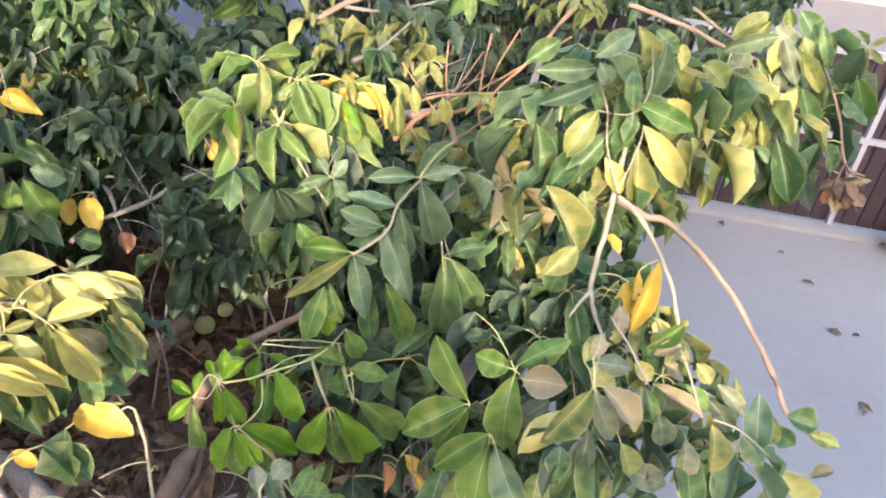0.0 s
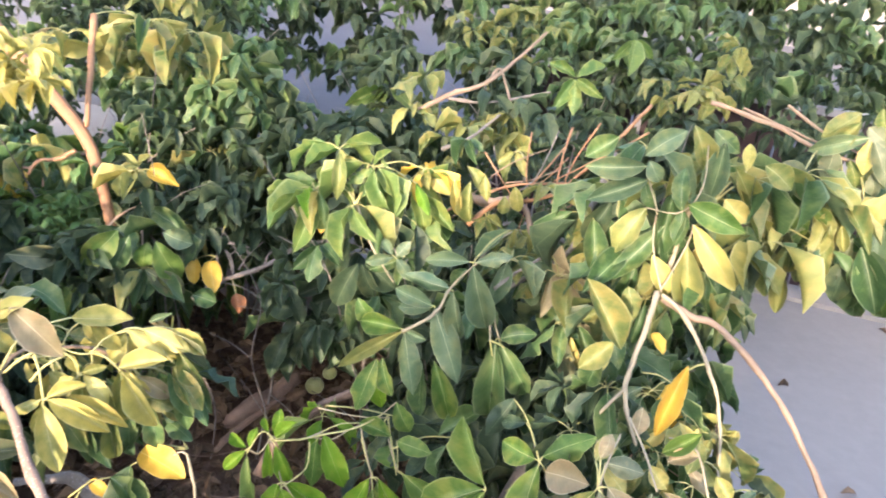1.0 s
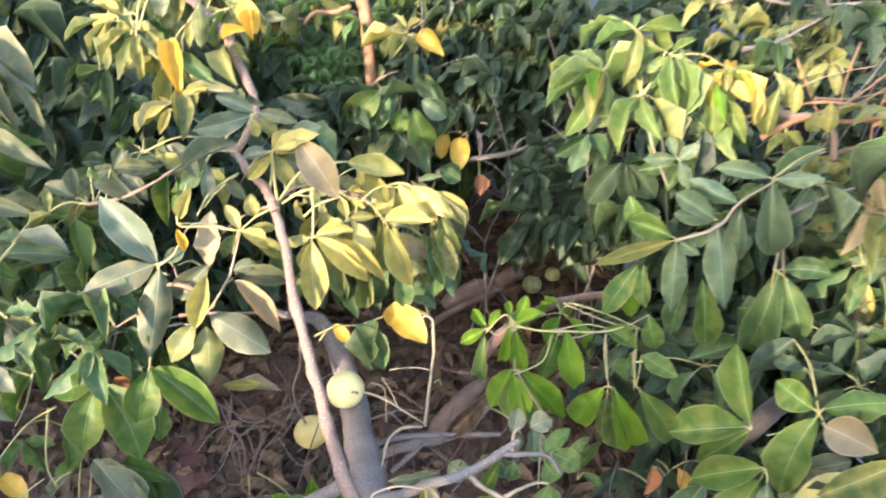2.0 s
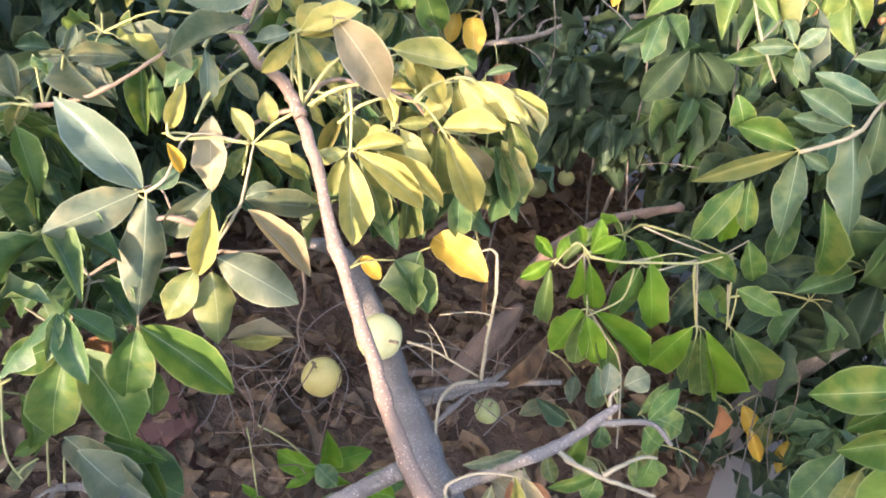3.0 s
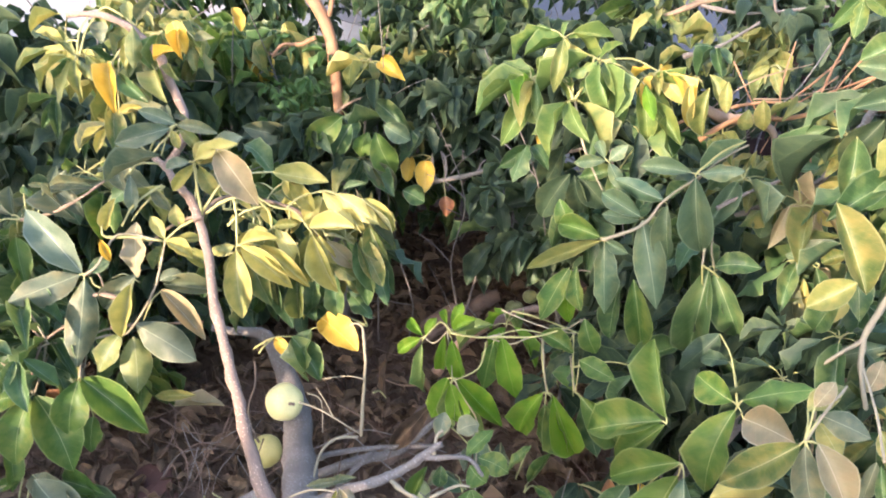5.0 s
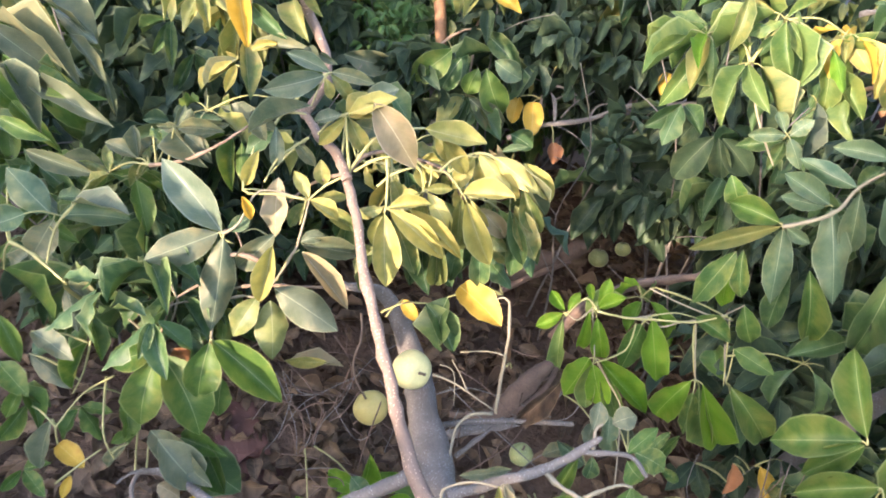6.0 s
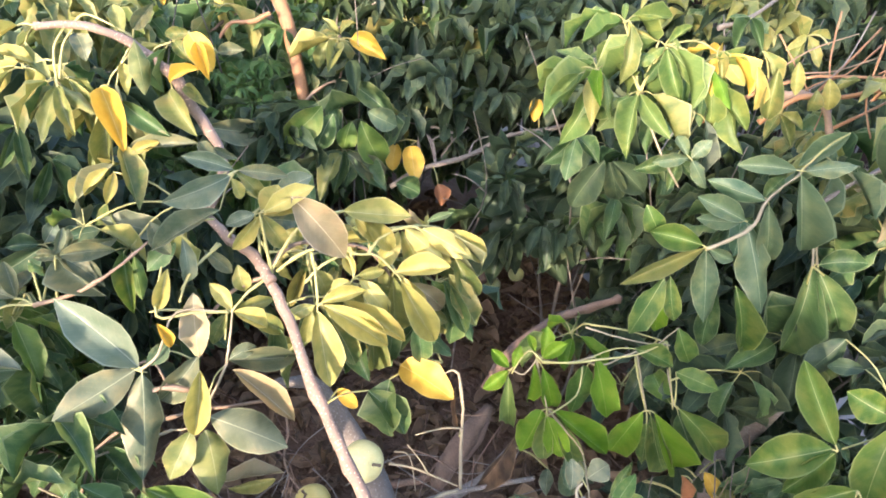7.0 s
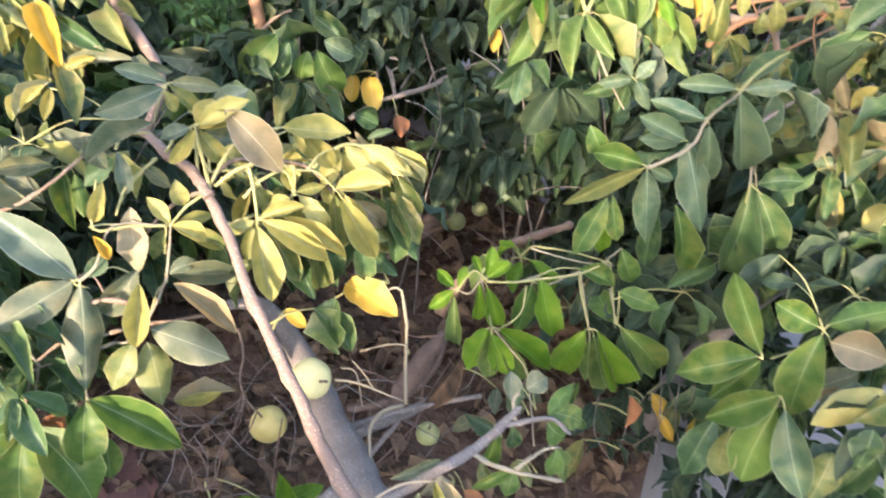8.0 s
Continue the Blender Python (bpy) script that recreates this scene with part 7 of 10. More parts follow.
petiole((-0.011, 1.413, 1.006), (0.070, 1.316, 0.963))
petiole((0.240, 1.275, 1.104), (0.167, 1.332, 0.914))
petiole((0.364, 1.114, 0.937), (0.320, 1.126, 0.927))
petiole((0.222, 1.122, 0.969), (0.246, 1.159, 0.951))
petiole((0.387, 1.084, 0.879), (0.399, 1.120, 0.871))
petiole((0.582, 1.728, 1.280), (0.596, 1.734, 1.307))
petiole((0.701, 1.787, 1.317), (0.714, 1.841, 1.304))
petiole((0.551, 1.697, 1.199), (0.592, 1.700, 1.218))
petiole((0.556, 1.684, 1.176), (0.530, 1.643, 1.192))
petiole((0.572, 1.645, 1.107), (0.548, 1.568, 1.136))
petiole((0.572, 1.645, 1.107), (0.505, 1.578, 1.113))
petiole((0.803, 1.606, 1.080), (0.709, 1.713, 1.044))
petiole((0.572, 1.645, 1.107), (0.659, 1.753, 1.033))
petiole((0.769, 1.680, 1.211), (0.757, 1.724, 1.168))
petiole((0.701, 1.787, 1.317), (0.793, 1.844, 1.236))
petiole((0.275, 1.072, 0.894), (0.287, 1.063, 0.908))
petiole((0.374, 1.020, 0.787), (0.379, 1.012, 0.810))
petiole((0.428, 1.061, 0.826), (0.426, 1.066, 0.834))
petiole((0.348, 1.025, 0.803), (0.331, 1.002, 0.769))
petiole((0.370, 1.105, 0.940), (0.358, 1.103, 0.939))
petiole((0.229, 1.104, 0.940), (0.266, 1.126, 0.928))
petiole((0.357, 1.061, 0.860), (0.355, 1.114, 0.829))
petiole((0.238, 1.073, 0.885), (0.253, 1.138, 0.841))
petiole((-0.227, 1.155, 0.756), (-0.262, 1.182, 0.603))
petiole((-0.051, 1.181, 0.969), (-0.032, 1.219, 0.795))
petiole((-0.051, 1.181, 0.969), (0.030, 1.251, 0.848))
petiole((0.310, 1.044, 0.845), (0.304, 0.997, 0.861))
petiole((0.397, 0.971, 0.844), (0.372, 0.964, 0.828))
petiole((0.417, 0.989, 0.868), (0.419, 1.021, 0.871))
whorl((-0.306, 1.419, 1.147), 3, 0.107, 0.31, leaf_lime, (0.33, -0.04))
whorl((-0.290, 1.401, 1.068), 3, 0.110, 0.40, leaf_green, (0.24, -0.08))
whorl((-0.086, 1.146, 0.752), 6, 0.089, 0.46, leaf_shade, (0.05, -0.15))
whorl((-0.055, 1.318, 1.070), 6, 0.098, 0.40, leaf_silver, (0.26, -0.15))
whorl((0.341, 1.405, 1.288), 7, 0.116, 0.36, leaf_green, (0.23, -0.12))
whorl((0.432, 1.464, 1.297), 7, 0.113, 0.38, leaf_green, (0.33, -0.09))
whorl((0.507, 1.466, 1.244), 7, 0.094, 0.38, leaf_olive, (0.33, -0.09))
whorl((0.568, 1.497, 1.222), 6, 0.090, 0.38, leaf_green, (0.31, -0.00))
whorl((0.483, 1.436, 1.182), 6, 0.094, 0.40, leaf_green, (0.23, -0.12))
whorl((0.380, 1.340, 1.201), 6, 0.111, 0.36, leaf_olive, (0.16, -0.23))
whorl((0.311, 1.348, 1.169), 6, 0.113, 0.38, leaf_green, (0.04, -0.17))
whorl((0.042, 1.323, 1.055), 5, 0.098, 0.40, leaf_pale, (0.06, -0.26))
whorl((0.070, 1.316, 0.963), 6, 0.112, 0.40, leaf_green, (0.04, -0.17))
whorl((0.167, 1.332, 0.914), 6, 0.108, 0.40, leaf_green, (0.04, -0.17))
whorl((0.320, 1.126, 0.927), 6, 0.082, 0.40, leaf_green, (0.04, -0.17))
whorl((0.246, 1.159, 0.951), 6, 0.089, 0.42, leaf_green, (0.02, -0.09))
whorl((0.399, 1.120, 0.871), 6, 0.078, 0.40, leaf_green, (0.23, -0.12))
whorl((0.596, 1.734, 1.307), 7, 0.109, 0.40, leaf_green, (0.12, -0.16))
whorl((0.666, 1.741, 1.239), 7, 0.109, 0.40, leaf_olive, (0.12, -0.16))
whorl((0.714, 1.841, 1.304), 7, 0.113, 0.40, leaf_green, (0.12, -0.16))
whorl((0.592, 1.700, 1.218), 7, 0.109, 0.40, leaf_green, (0.12, -0.16))
whorl((0.530, 1.643, 1.192), 7, 0.100, 0.40, leaf_olive, (0.12, -0.16))
whorl((0.548, 1.568, 1.136), 7, 0.082, 0.40, leaf_lime, (0.12, -0.16))
whorl((0.505, 1.578, 1.113), 6, 0.088, 0.40, leaf_olive, (0.12, -0.16))
# Inner whorls use leaf_shade: their shade is coloured in.
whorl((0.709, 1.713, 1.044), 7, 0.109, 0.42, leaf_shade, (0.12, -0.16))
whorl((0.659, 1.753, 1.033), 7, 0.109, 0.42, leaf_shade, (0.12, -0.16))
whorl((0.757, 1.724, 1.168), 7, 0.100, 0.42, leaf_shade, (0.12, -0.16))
whorl((0.793, 1.844, 1.236), 7, 0.116, 0.42, leaf_green, (0.12, -0.16))
whorl((0.287, 1.063, 0.908), 6, 0.089, 0.46, leaf_green, (0.02, -0.17))
whorl((0.379, 1.012, 0.810), 5, 0.085, 0.44, leaf_green, (0.21, -0.06))
whorl((0.426, 1.066, 0.834), 5, 0.076, 0.40, leaf_olive, (0.21, -0.06))
whorl((0.331, 1.002, 0.769), 6, 0.091, 0.44, leaf_green, (0.01, -0.09))
whorl((0.358, 1.103, 0.939), 6, 0.072, 0.40, leaf_olive, (0.12, -0.16))
whorl((0.266, 1.126, 0.928), 6, 0.082, 0.44, leaf_green, (0.02, -0.17))
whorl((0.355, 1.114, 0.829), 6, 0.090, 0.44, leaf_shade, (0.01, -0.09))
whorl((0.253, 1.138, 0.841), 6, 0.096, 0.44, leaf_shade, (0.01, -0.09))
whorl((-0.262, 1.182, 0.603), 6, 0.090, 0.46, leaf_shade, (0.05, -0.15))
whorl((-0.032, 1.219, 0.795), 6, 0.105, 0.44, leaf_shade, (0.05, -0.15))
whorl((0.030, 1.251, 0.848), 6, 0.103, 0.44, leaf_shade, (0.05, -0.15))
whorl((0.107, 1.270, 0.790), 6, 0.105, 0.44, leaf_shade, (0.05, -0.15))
whorl((0.304, 0.997, 0.861), 5, 0.074, 0.38, leaf_gold, (0.10, -0.17))
whorl((0.372, 0.964, 0.828), 5, 0.070, 0.38, leaf_gold, (0.10, -0.17))
whorl((0.419, 1.021, 0.871), 5, 0.066, 0.38, leaf_olive, (0.20, -0.07))
leaf((-0.298, 1.398, 0.975), (-0.364, 1.364, 0.947), 0.43, -56, leaf_green)
leaf((-0.294, 1.399, 0.973), (-0.294, 1.358, 0.925), 0.43, -3, leaf_green)
leaf((-0.292, 1.409, 0.969), (-0.241, 1.391, 0.938), 0.46, 39, leaf_green)
leaf((-0.291, 1.387, 0.983), (-0.235, 1.404, 0.981), 0.47, 41, leaf_green)
leaf((-0.314, 1.011, 0.549), (-0.292, 0.983, 0.506), 0.62, 0, leaf_silver)
leaf((-0.207, 1.001, 0.601), (-0.222, 0.949, 0.569), 0.32, -10, leaf_lime)
leaf((-0.217, 1.047, 0.458), (-0.200, 1.093, 0.514), 0.32, 16, leaf_lime)
leaf((-0.202, 1.037, 0.469), (-0.162, 1.045, 0.454), 0.49, 44, leaf_lime)
leaf((-0.190, 1.006, 0.407), (-0.166, 0.966, 0.374), 0.48, 28, leaf_lime)
leaf((-0.316, 1.025, 0.510), (-0.281, 1.007, 0.466), 0.58, 42, leaf_silver)
leaf((-0.319, 0.989, 0.415), (-0.381, 0.978, 0.442), 0.49, -53, leaf_silver)
leaf((-0.323, 0.930, 0.389), (-0.289, 0.907, 0.352), 0.58, 30, leaf_olive)
leaf((-0.324, 0.828, 0.435), (-0.273, 0.812, 0.422), 0.59, 18, leaf_rust)
leaf((-0.057, 1.223, 0.420), (-0.000, 1.192, 0.380), 0.48, 47, leaf_yellow)
leaf((-0.013, 1.228, 0.416), (0.002, 1.160, 0.368), 0.48, 20, leaf_olive)
# Low leaves under the canopy, shade painted in through leaf_shade.
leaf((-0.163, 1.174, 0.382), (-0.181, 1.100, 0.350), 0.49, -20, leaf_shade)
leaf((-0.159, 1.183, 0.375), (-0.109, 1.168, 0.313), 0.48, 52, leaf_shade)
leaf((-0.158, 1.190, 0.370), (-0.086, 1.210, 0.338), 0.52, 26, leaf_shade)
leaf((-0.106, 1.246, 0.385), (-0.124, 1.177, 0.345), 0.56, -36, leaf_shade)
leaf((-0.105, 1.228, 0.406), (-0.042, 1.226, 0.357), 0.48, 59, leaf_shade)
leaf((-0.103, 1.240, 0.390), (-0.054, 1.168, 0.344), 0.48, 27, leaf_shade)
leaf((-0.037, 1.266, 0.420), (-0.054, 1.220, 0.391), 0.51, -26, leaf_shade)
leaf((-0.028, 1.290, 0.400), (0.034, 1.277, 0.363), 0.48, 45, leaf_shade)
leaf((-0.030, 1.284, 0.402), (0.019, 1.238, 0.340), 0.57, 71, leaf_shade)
leaf((-0.264, 0.979, 0.369), (-0.259, 0.936, 0.344), 0.49, -6, leaf_olive)
leaf((-0.262, 0.993, 0.352), (-0.221, 0.968, 0.319), 0.48, 27, leaf_olive)
leaf((0.326, 1.387, 1.309), (0.323, 1.417, 1.351), 0.48, -13, leaf_gold)
leaf((0.286, 1.402, 1.280), (0.322, 1.403, 1.305), 0.51, 50, leaf_olive)
leaf((0.358, 1.379, 1.221), (0.380, 1.334, 1.164), 0.44, 33, leaf_olive)
leaf((0.779, 1.687, 1.237), (0.828, 1.629, 1.190), 0.62, 26, leaf_green)
leaf((0.782, 1.700, 1.236), (0.819, 1.698, 1.216), 0.38, 86, leaf_green)
leaf((0.769, 1.680, 1.244), (0.737, 1.698, 1.270), 0.39, -85, leaf_green)
leaf((0.782, 1.698, 1.239), (0.838, 1.727, 1.261), 0.38, 55, leaf_green)
leaf((0.848, 1.809, 1.315), (0.798, 1.783, 1.291), 0.39, -40, leaf_olive)
leaf((0.849, 1.803, 1.315), (0.859, 1.779, 1.261), 0.41, 69, leaf_olive)
leaf((0.848, 1.798, 1.317), (0.881, 1.768, 1.293), 0.38, 71, leaf_olive)
leaf((0.843, 1.797, 1.321), (0.813, 1.810, 1.350), 0.42, -59, leaf_olive)
leaf((0.850, 1.805, 1.319), (0.883, 1.819, 1.343), 0.39, 63, leaf_olive)
leaf((0.745, 1.629, 1.136), (0.727, 1.600, 1.056), 0.50, 10, leaf_green)
leaf((0.753, 1.640, 1.133), (0.777, 1.590, 1.081), 0.55, 21, leaf_green)
leaf((0.816, 1.602, 1.066), (0.795, 1.594, 1.034), 0.73, -3, leaf_dry)
leaf((0.809, 1.585, 1.071), (0.804, 1.562, 1.030), 0.50, 29, leaf_dry)
leaf((0.813, 1.590, 1.070), (0.834, 1.557, 1.043), 0.62, 34, leaf_dry)
leaf((0.821, 1.604, 1.066), (0.853, 1.589, 1.058), 0.59, 36, leaf_dry)
leaf((0.820, 1.610, 1.064), (0.797, 1.605, 1.057), 0.77, -15, leaf_dry)
leaf((0.815, 1.594, 1.067), (0.838, 1.573, 1.015), 0.49, 55, leaf_dry)
leaf((0.834, 1.594, 1.044), (0.810, 1.577, 1.010), 0.58, -31, leaf_rust)
leaf((0.840, 1.601, 1.042), (0.864, 1.593, 1.016), 0.61, 101, leaf_rust)
leaf((0.836, 1.594, 1.046), (0.868, 1.591, 1.038), 0.50, 59, leaf_rust)
leaf((0.288, 1.144, 1.022), (0.284, 1.103, 0.915), 0.24, 28, leaf_yellow)
leaf((0.273, 1.133, 1.004), (0.287, 1.103, 0.945), 0.53, 82, leaf_yellow)
leaf((0.226, 1.177, 1.065), (0.249, 1.150, 1.045), 0.57, 14, leaf_yellow)
leaf((0.224, 0.993, 0.852), (0.294, 0.967, 0.792), 0.60, 28, leaf_pale)
leaf((0.272, 1.019, 0.934), (0.314, 1.001, 0.869), 0.35, 72, leaf_gold)
leaf((0.303, 0.991, 0.881), (0.402, 0.977, 0.838), 0.29, 36, leaf_pale)
leaf((0.393, 0.960, 0.850), (0.318, 0.933, 0.833), 0.40, -42, leaf_dull)
leaf((0.267, 0.950, 0.786), (0.338, 0.926, 0.766), 0.44, 43, leaf_olive)
leaf((0.286, 0.929, 0.746), (0.380, 0.913, 0.710), 0.37, 38, leaf_green)
leaf((0.275, 0.920, 0.754), (0.269, 0.893, 0.703), 0.43, 7, leaf_olive)
leaf((0.412, 0.958, 0.835), (0.409, 0.909, 0.728), 0.40, 22, leaf_gold)
leaf((0.469, 0.987, 0.867), (0.474, 0.947, 0.795), 0.69, 79, leaf_silver)
leaf((0.523, 0.980, 0.868), (0.572, 0.960, 0.845), 0.68, 66, leaf_green)
leaf((0.400, 0.996, 0.890), (0.445, 0.953, 0.865), 0.31, 40, leaf_pale)
leaf((0.426, 1.025, 0.917), (0.400, 0.997, 0.896), 0.41, -10, leaf_silver)
leaf((0.511, 0.922, 0.793), (0.438, 0.889, 0.758), 0.50, -12, leaf_green)
leaf((0.550, 0.940, 0.803), (0.632, 0.925, 0.747), 0.49, 52, leaf_gold)
leaf((0.615, 0.951, 0.786), (0.654, 0.958, 0.804), 0.60, 21, leaf_pale)
leaf((0.334, 1.022, 0.950), (0.382, 1.005, 0.901), 0.40, 67, leaf_olive)
leaf((0.236, 0.992, 0.867), (0.256, 1.009, 0.916), 0.38, 25, leaf_olive)
leaf((0.342, 1.013, 0.774), (0.310, 0.992, 0.738), 0.40, -10, leaf_green)
leaf((0.343, 1.002, 0.783), (0.382, 0.966, 0.750), 0.40, 27, leaf_green)
leaf((0.336, 0.989, 0.794), (0.331, 0.945, 0.750), 0.40, -5, leaf_green)
leaf((0.341, 0.997, 0.790), (0.392, 0.999, 0.772), 0.39, 61, leaf_green)
leaf((0.243, 0.982, 0.787), (0.284, 0.970, 0.756), 0.39, 44, leaf_green)
leaf((0.245, 0.996, 0.770), (0.242, 0.939, 0.714), 0.39, 16, leaf_green)
leaf((0.508, 1.034, 0.727), (0.475, 1.013, 0.690), 0.39, -14, leaf_green)
leaf((0.508, 1.027, 0.734), (0.544, 0.999, 0.717), 0.39, 43, leaf_green)
leaf((0.496, 1.004, 0.753), (0.517, 0.962, 0.710), 0.39, 48, leaf_green)
leaf((0.505, 1.020, 0.743), (0.556, 1.031, 0.740), 0.38, 48, leaf_green)
leaf((0.619, 1.017, 0.680), (0.584, 1.007, 0.658), 0.39, -25, leaf_olive)
leaf((0.611, 0.999, 0.700), (0.649, 1.002, 0.703), 0.39, 33, leaf_olive)
leaf((0.603, 0.988, 0.713), (0.628, 1.003, 0.740), 0.45, 50, leaf_olive)
leaf((0.246, 1.135, 0.918), (0.193, 1.142, 0.952), 0.39, -56, leaf_olive)
leaf((0.244, 1.112, 0.928), (0.230, 1.075, 0.884), 0.41, 14, leaf_olive)
leaf((0.244, 1.102, 0.936), (0.287, 1.091, 0.905), 0.41, 39, leaf_olive)
leaf((0.057, 2.293, 1.340), (0.006, 2.260, 1.280), 0.38, -64, leaf_lime)
leaf((0.063, 2.273, 1.345), (0.118, 2.274, 1.297), 0.39, 77, leaf_lime)
leaf((0.061, 2.257, 1.345), (0.063, 2.167, 1.263), 0.43, -26, leaf_lime)
leaf((-0.036, 1.177, 0.421), (0.007, 1.148, 0.387), 0.43, 43, leaf_yellow)
leaf((-0.101, 1.171, 0.442), (-0.090, 1.117, 0.411), 0.49, -13, leaf_rust)
leaf((0.036, 1.210, 0.408), (0.042, 1.155, 0.375), 0.48, 22, leaf_yellow)
leaf((-0.294, 1.059, 0.504), (-0.253, 1.036, 0.483), 0.58, 44, leaf_dull)
leaf((-0.158, 1.107, 0.343), (-0.162, 1.051, 0.281), 0.49, 12, leaf_olive)
leaf((-0.111, 1.236, 1.084), (-0.067, 1.221, 0.966), 0.46, 54, leaf_silver)
petiole((-0.113, 1.238, 1.088), (-0.111, 1.236, 1.084), 0.8)
leaf((-0.119, 1.238, 1.088), (-0.204, 1.233, 1.073), 0.37, -56, leaf_silver)
petiole((-0.113, 1.238, 1.088), (-0.119, 1.238, 1.088), 0.8)
leaf((-0.107, 1.238, 1.090), (-0.041, 1.243, 1.117), 0.43, 53, leaf_silver)
petiole((-0.113, 1.238, 1.088), (-0.107, 1.238, 1.090), 0.8)
leaf((-0.063, 1.289, 1.145), (-0.115, 1.268, 1.082), 0.40, -45, leaf_silver)
petiole((-0.113, 1.238, 1.088), (-0.063, 1.289, 1.145), 0.8)
leaf((-0.146, 1.211, 1.039), (-0.238, 1.214, 1.045), 0.38, -67, leaf_silver)
leaf((-0.139, 1.218, 1.030), (-0.112, 1.208, 0.936), 0.42, 65, leaf_silver)
petiole((-0.143, 1.210, 1.037), (-0.139, 1.218, 1.030), 0.8)
leaf((-0.147, 1.239, 1.027), (-0.128, 1.263, 1.060), 0.59, 25, leaf_green)
petiole((-0.143, 1.210, 1.037), (-0.147, 1.239, 1.027), 0.8)
leaf((-0.162, 1.179, 1.008), (-0.094, 1.148, 0.877), 0.39, 43, leaf_silver)
leaf((-0.166, 1.181, 1.011), (-0.244, 1.188, 1.026), 0.48, -53, leaf_silver)
petiole((-0.162, 1.181, 1.011), (-0.166, 1.181, 1.011), 0.8)
leaf((-0.171, 1.192, 1.000), (-0.235, 1.185, 0.989), 0.46, -60, leaf_silver)
petiole((-0.162, 1.181, 1.011), (-0.171, 1.192, 1.000), 0.8)
leaf((-0.211, 1.148, 0.962), (-0.315, 1.093, 0.886), 0.21, -55, leaf_olive)
petiole((-0.208, 1.150, 0.965), (-0.211, 1.148, 0.962), 0.8)
leaf((-0.206, 1.147, 0.960), (-0.172, 1.126, 0.841), 0.38, 50, leaf_silver)
petiole((-0.208, 1.150, 0.965), (-0.206, 1.147, 0.960), 0.8)
leaf((-0.214, 1.150, 0.966), (-0.295, 1.151, 0.961), 0.56, -59, leaf_mid)
petiole((-0.208, 1.150, 0.965), (-0.214, 1.150, 0.966), 0.8)
leaf((-0.203, 1.149, 0.964), (-0.163, 1.150, 0.956), 0.55, 61, leaf_silver)
petiole((-0.208, 1.150, 0.965), (-0.203, 1.149, 0.964), 0.8)
leaf((-0.252, 1.131, 0.899), (-0.277, 1.103, 0.787), 0.39, -47, leaf_lime)
leaf((-0.244, 1.143, 0.898), (-0.215, 1.129, 0.823), 0.39, 52, leaf_lime)
leaf((-0.257, 1.155, 0.881), (-0.237, 1.141, 0.779), 0.34, 39, leaf_young)
leaf((-0.314, 1.180, 0.990), (-0.282, 1.180, 0.942), 0.67, 72, leaf_mid)
leaf((-0.146, 1.157, 0.909), (-0.101, 1.143, 0.794), 0.40, 50, leaf_mid)
leaf((-0.169, 1.165, 0.884), (-0.160, 1.149, 0.779), 0.39, 29, leaf_green)
leaf((-0.205, 1.129, 0.813), (-0.169, 1.123, 0.756), 0.62, 52, leaf_mid)
leaf((-0.045, 1.213, 0.952), (-0.034, 1.193, 0.784), 0.39, -6, leaf_green)
petiole((-0.039, 1.214, 0.955), (-0.045, 1.213, 0.952), 0.8)
leaf((-0.035, 1.209, 0.948), (0.034, 1.202, 0.852), 0.48, 70, leaf_green)
petiole((-0.039, 1.214, 0.955), (-0.035, 1.209, 0.948), 0.8)
leaf((-0.037, 1.213, 0.955), (0.029, 1.223, 0.978), 0.58, 46, leaf_green)
leaf((-0.037, 1.237, 0.936), (0.011, 1.232, 0.790), 0.36, 84, leaf_shade)
petiole((-0.039, 1.214, 0.955), (-0.037, 1.237, 0.936), 0.8)
branch("palestem", 0.0018, (-0.039, 1.214, 0.955), (-0.049, 1.213, 0.979), (-0.054, 1.215, 1.003))
leaf((-0.276, 1.263, 1.048), (-0.329, 1.249, 1.030), 0.44, -67, leaf_silver)
leaf((-0.271, 1.263, 1.049), (-0.249, 1.279, 1.082), 0.64, 51, leaf_silver)
leaf((-0.269, 1.262, 1.046), (-0.235, 1.266, 1.001), 0.48, 65, leaf_silver)
petiole((-0.274, 1.263, 1.049), (-0.269, 1.262, 1.046), 0.8)
leaf((-0.279, 1.264, 1.051), (-0.305, 1.283, 1.072), 0.56, -34, leaf_silver)
petiole((-0.274, 1.263, 1.049), (-0.279, 1.264, 1.051), 0.8)
leaf((0.060, 1.345, 1.057), (0.031, 1.378, 1.095), 0.47, -53, leaf_pale)
leaf((0.057, 1.344, 1.052), (-0.013, 1.346, 1.033), 0.56, -56, leaf_pale)
petiole((0.062, 1.344, 1.055), (0.057, 1.344, 1.052), 0.8)
leaf((0.064, 1.345, 1.059), (0.089, 1.357, 1.101), 0.54, 39, leaf_gold)
petiole((0.062, 1.344, 1.055), (0.064, 1.345, 1.059), 0.8)
leaf((0.068, 1.342, 1.053), (0.098, 1.335, 1.033), 0.75, 71, leaf_gold)
petiole((0.062, 1.344, 1.055), (0.068, 1.342, 1.053), 0.8)
leaf((0.064, 1.341, 1.049), (0.082, 1.327, 0.969), 0.49, 56, leaf_pale)
petiole((0.062, 1.344, 1.055), (0.064, 1.341, 1.049), 0.8)
leaf((0.093, 1.320, 0.968), (0.045, 1.326, 0.961), 0.66, -66, leaf_silver)
petiole((0.099, 1.319, 0.968), (0.093, 1.320, 0.968), 0.8)
leaf((0.101, 1.320, 0.972), (0.136, 1.326, 1.001), 0.60, 54, leaf_olive)
leaf((0.099, 1.316, 0.963), (0.124, 1.310, 0.951), 0.84, 54, leaf_pale)
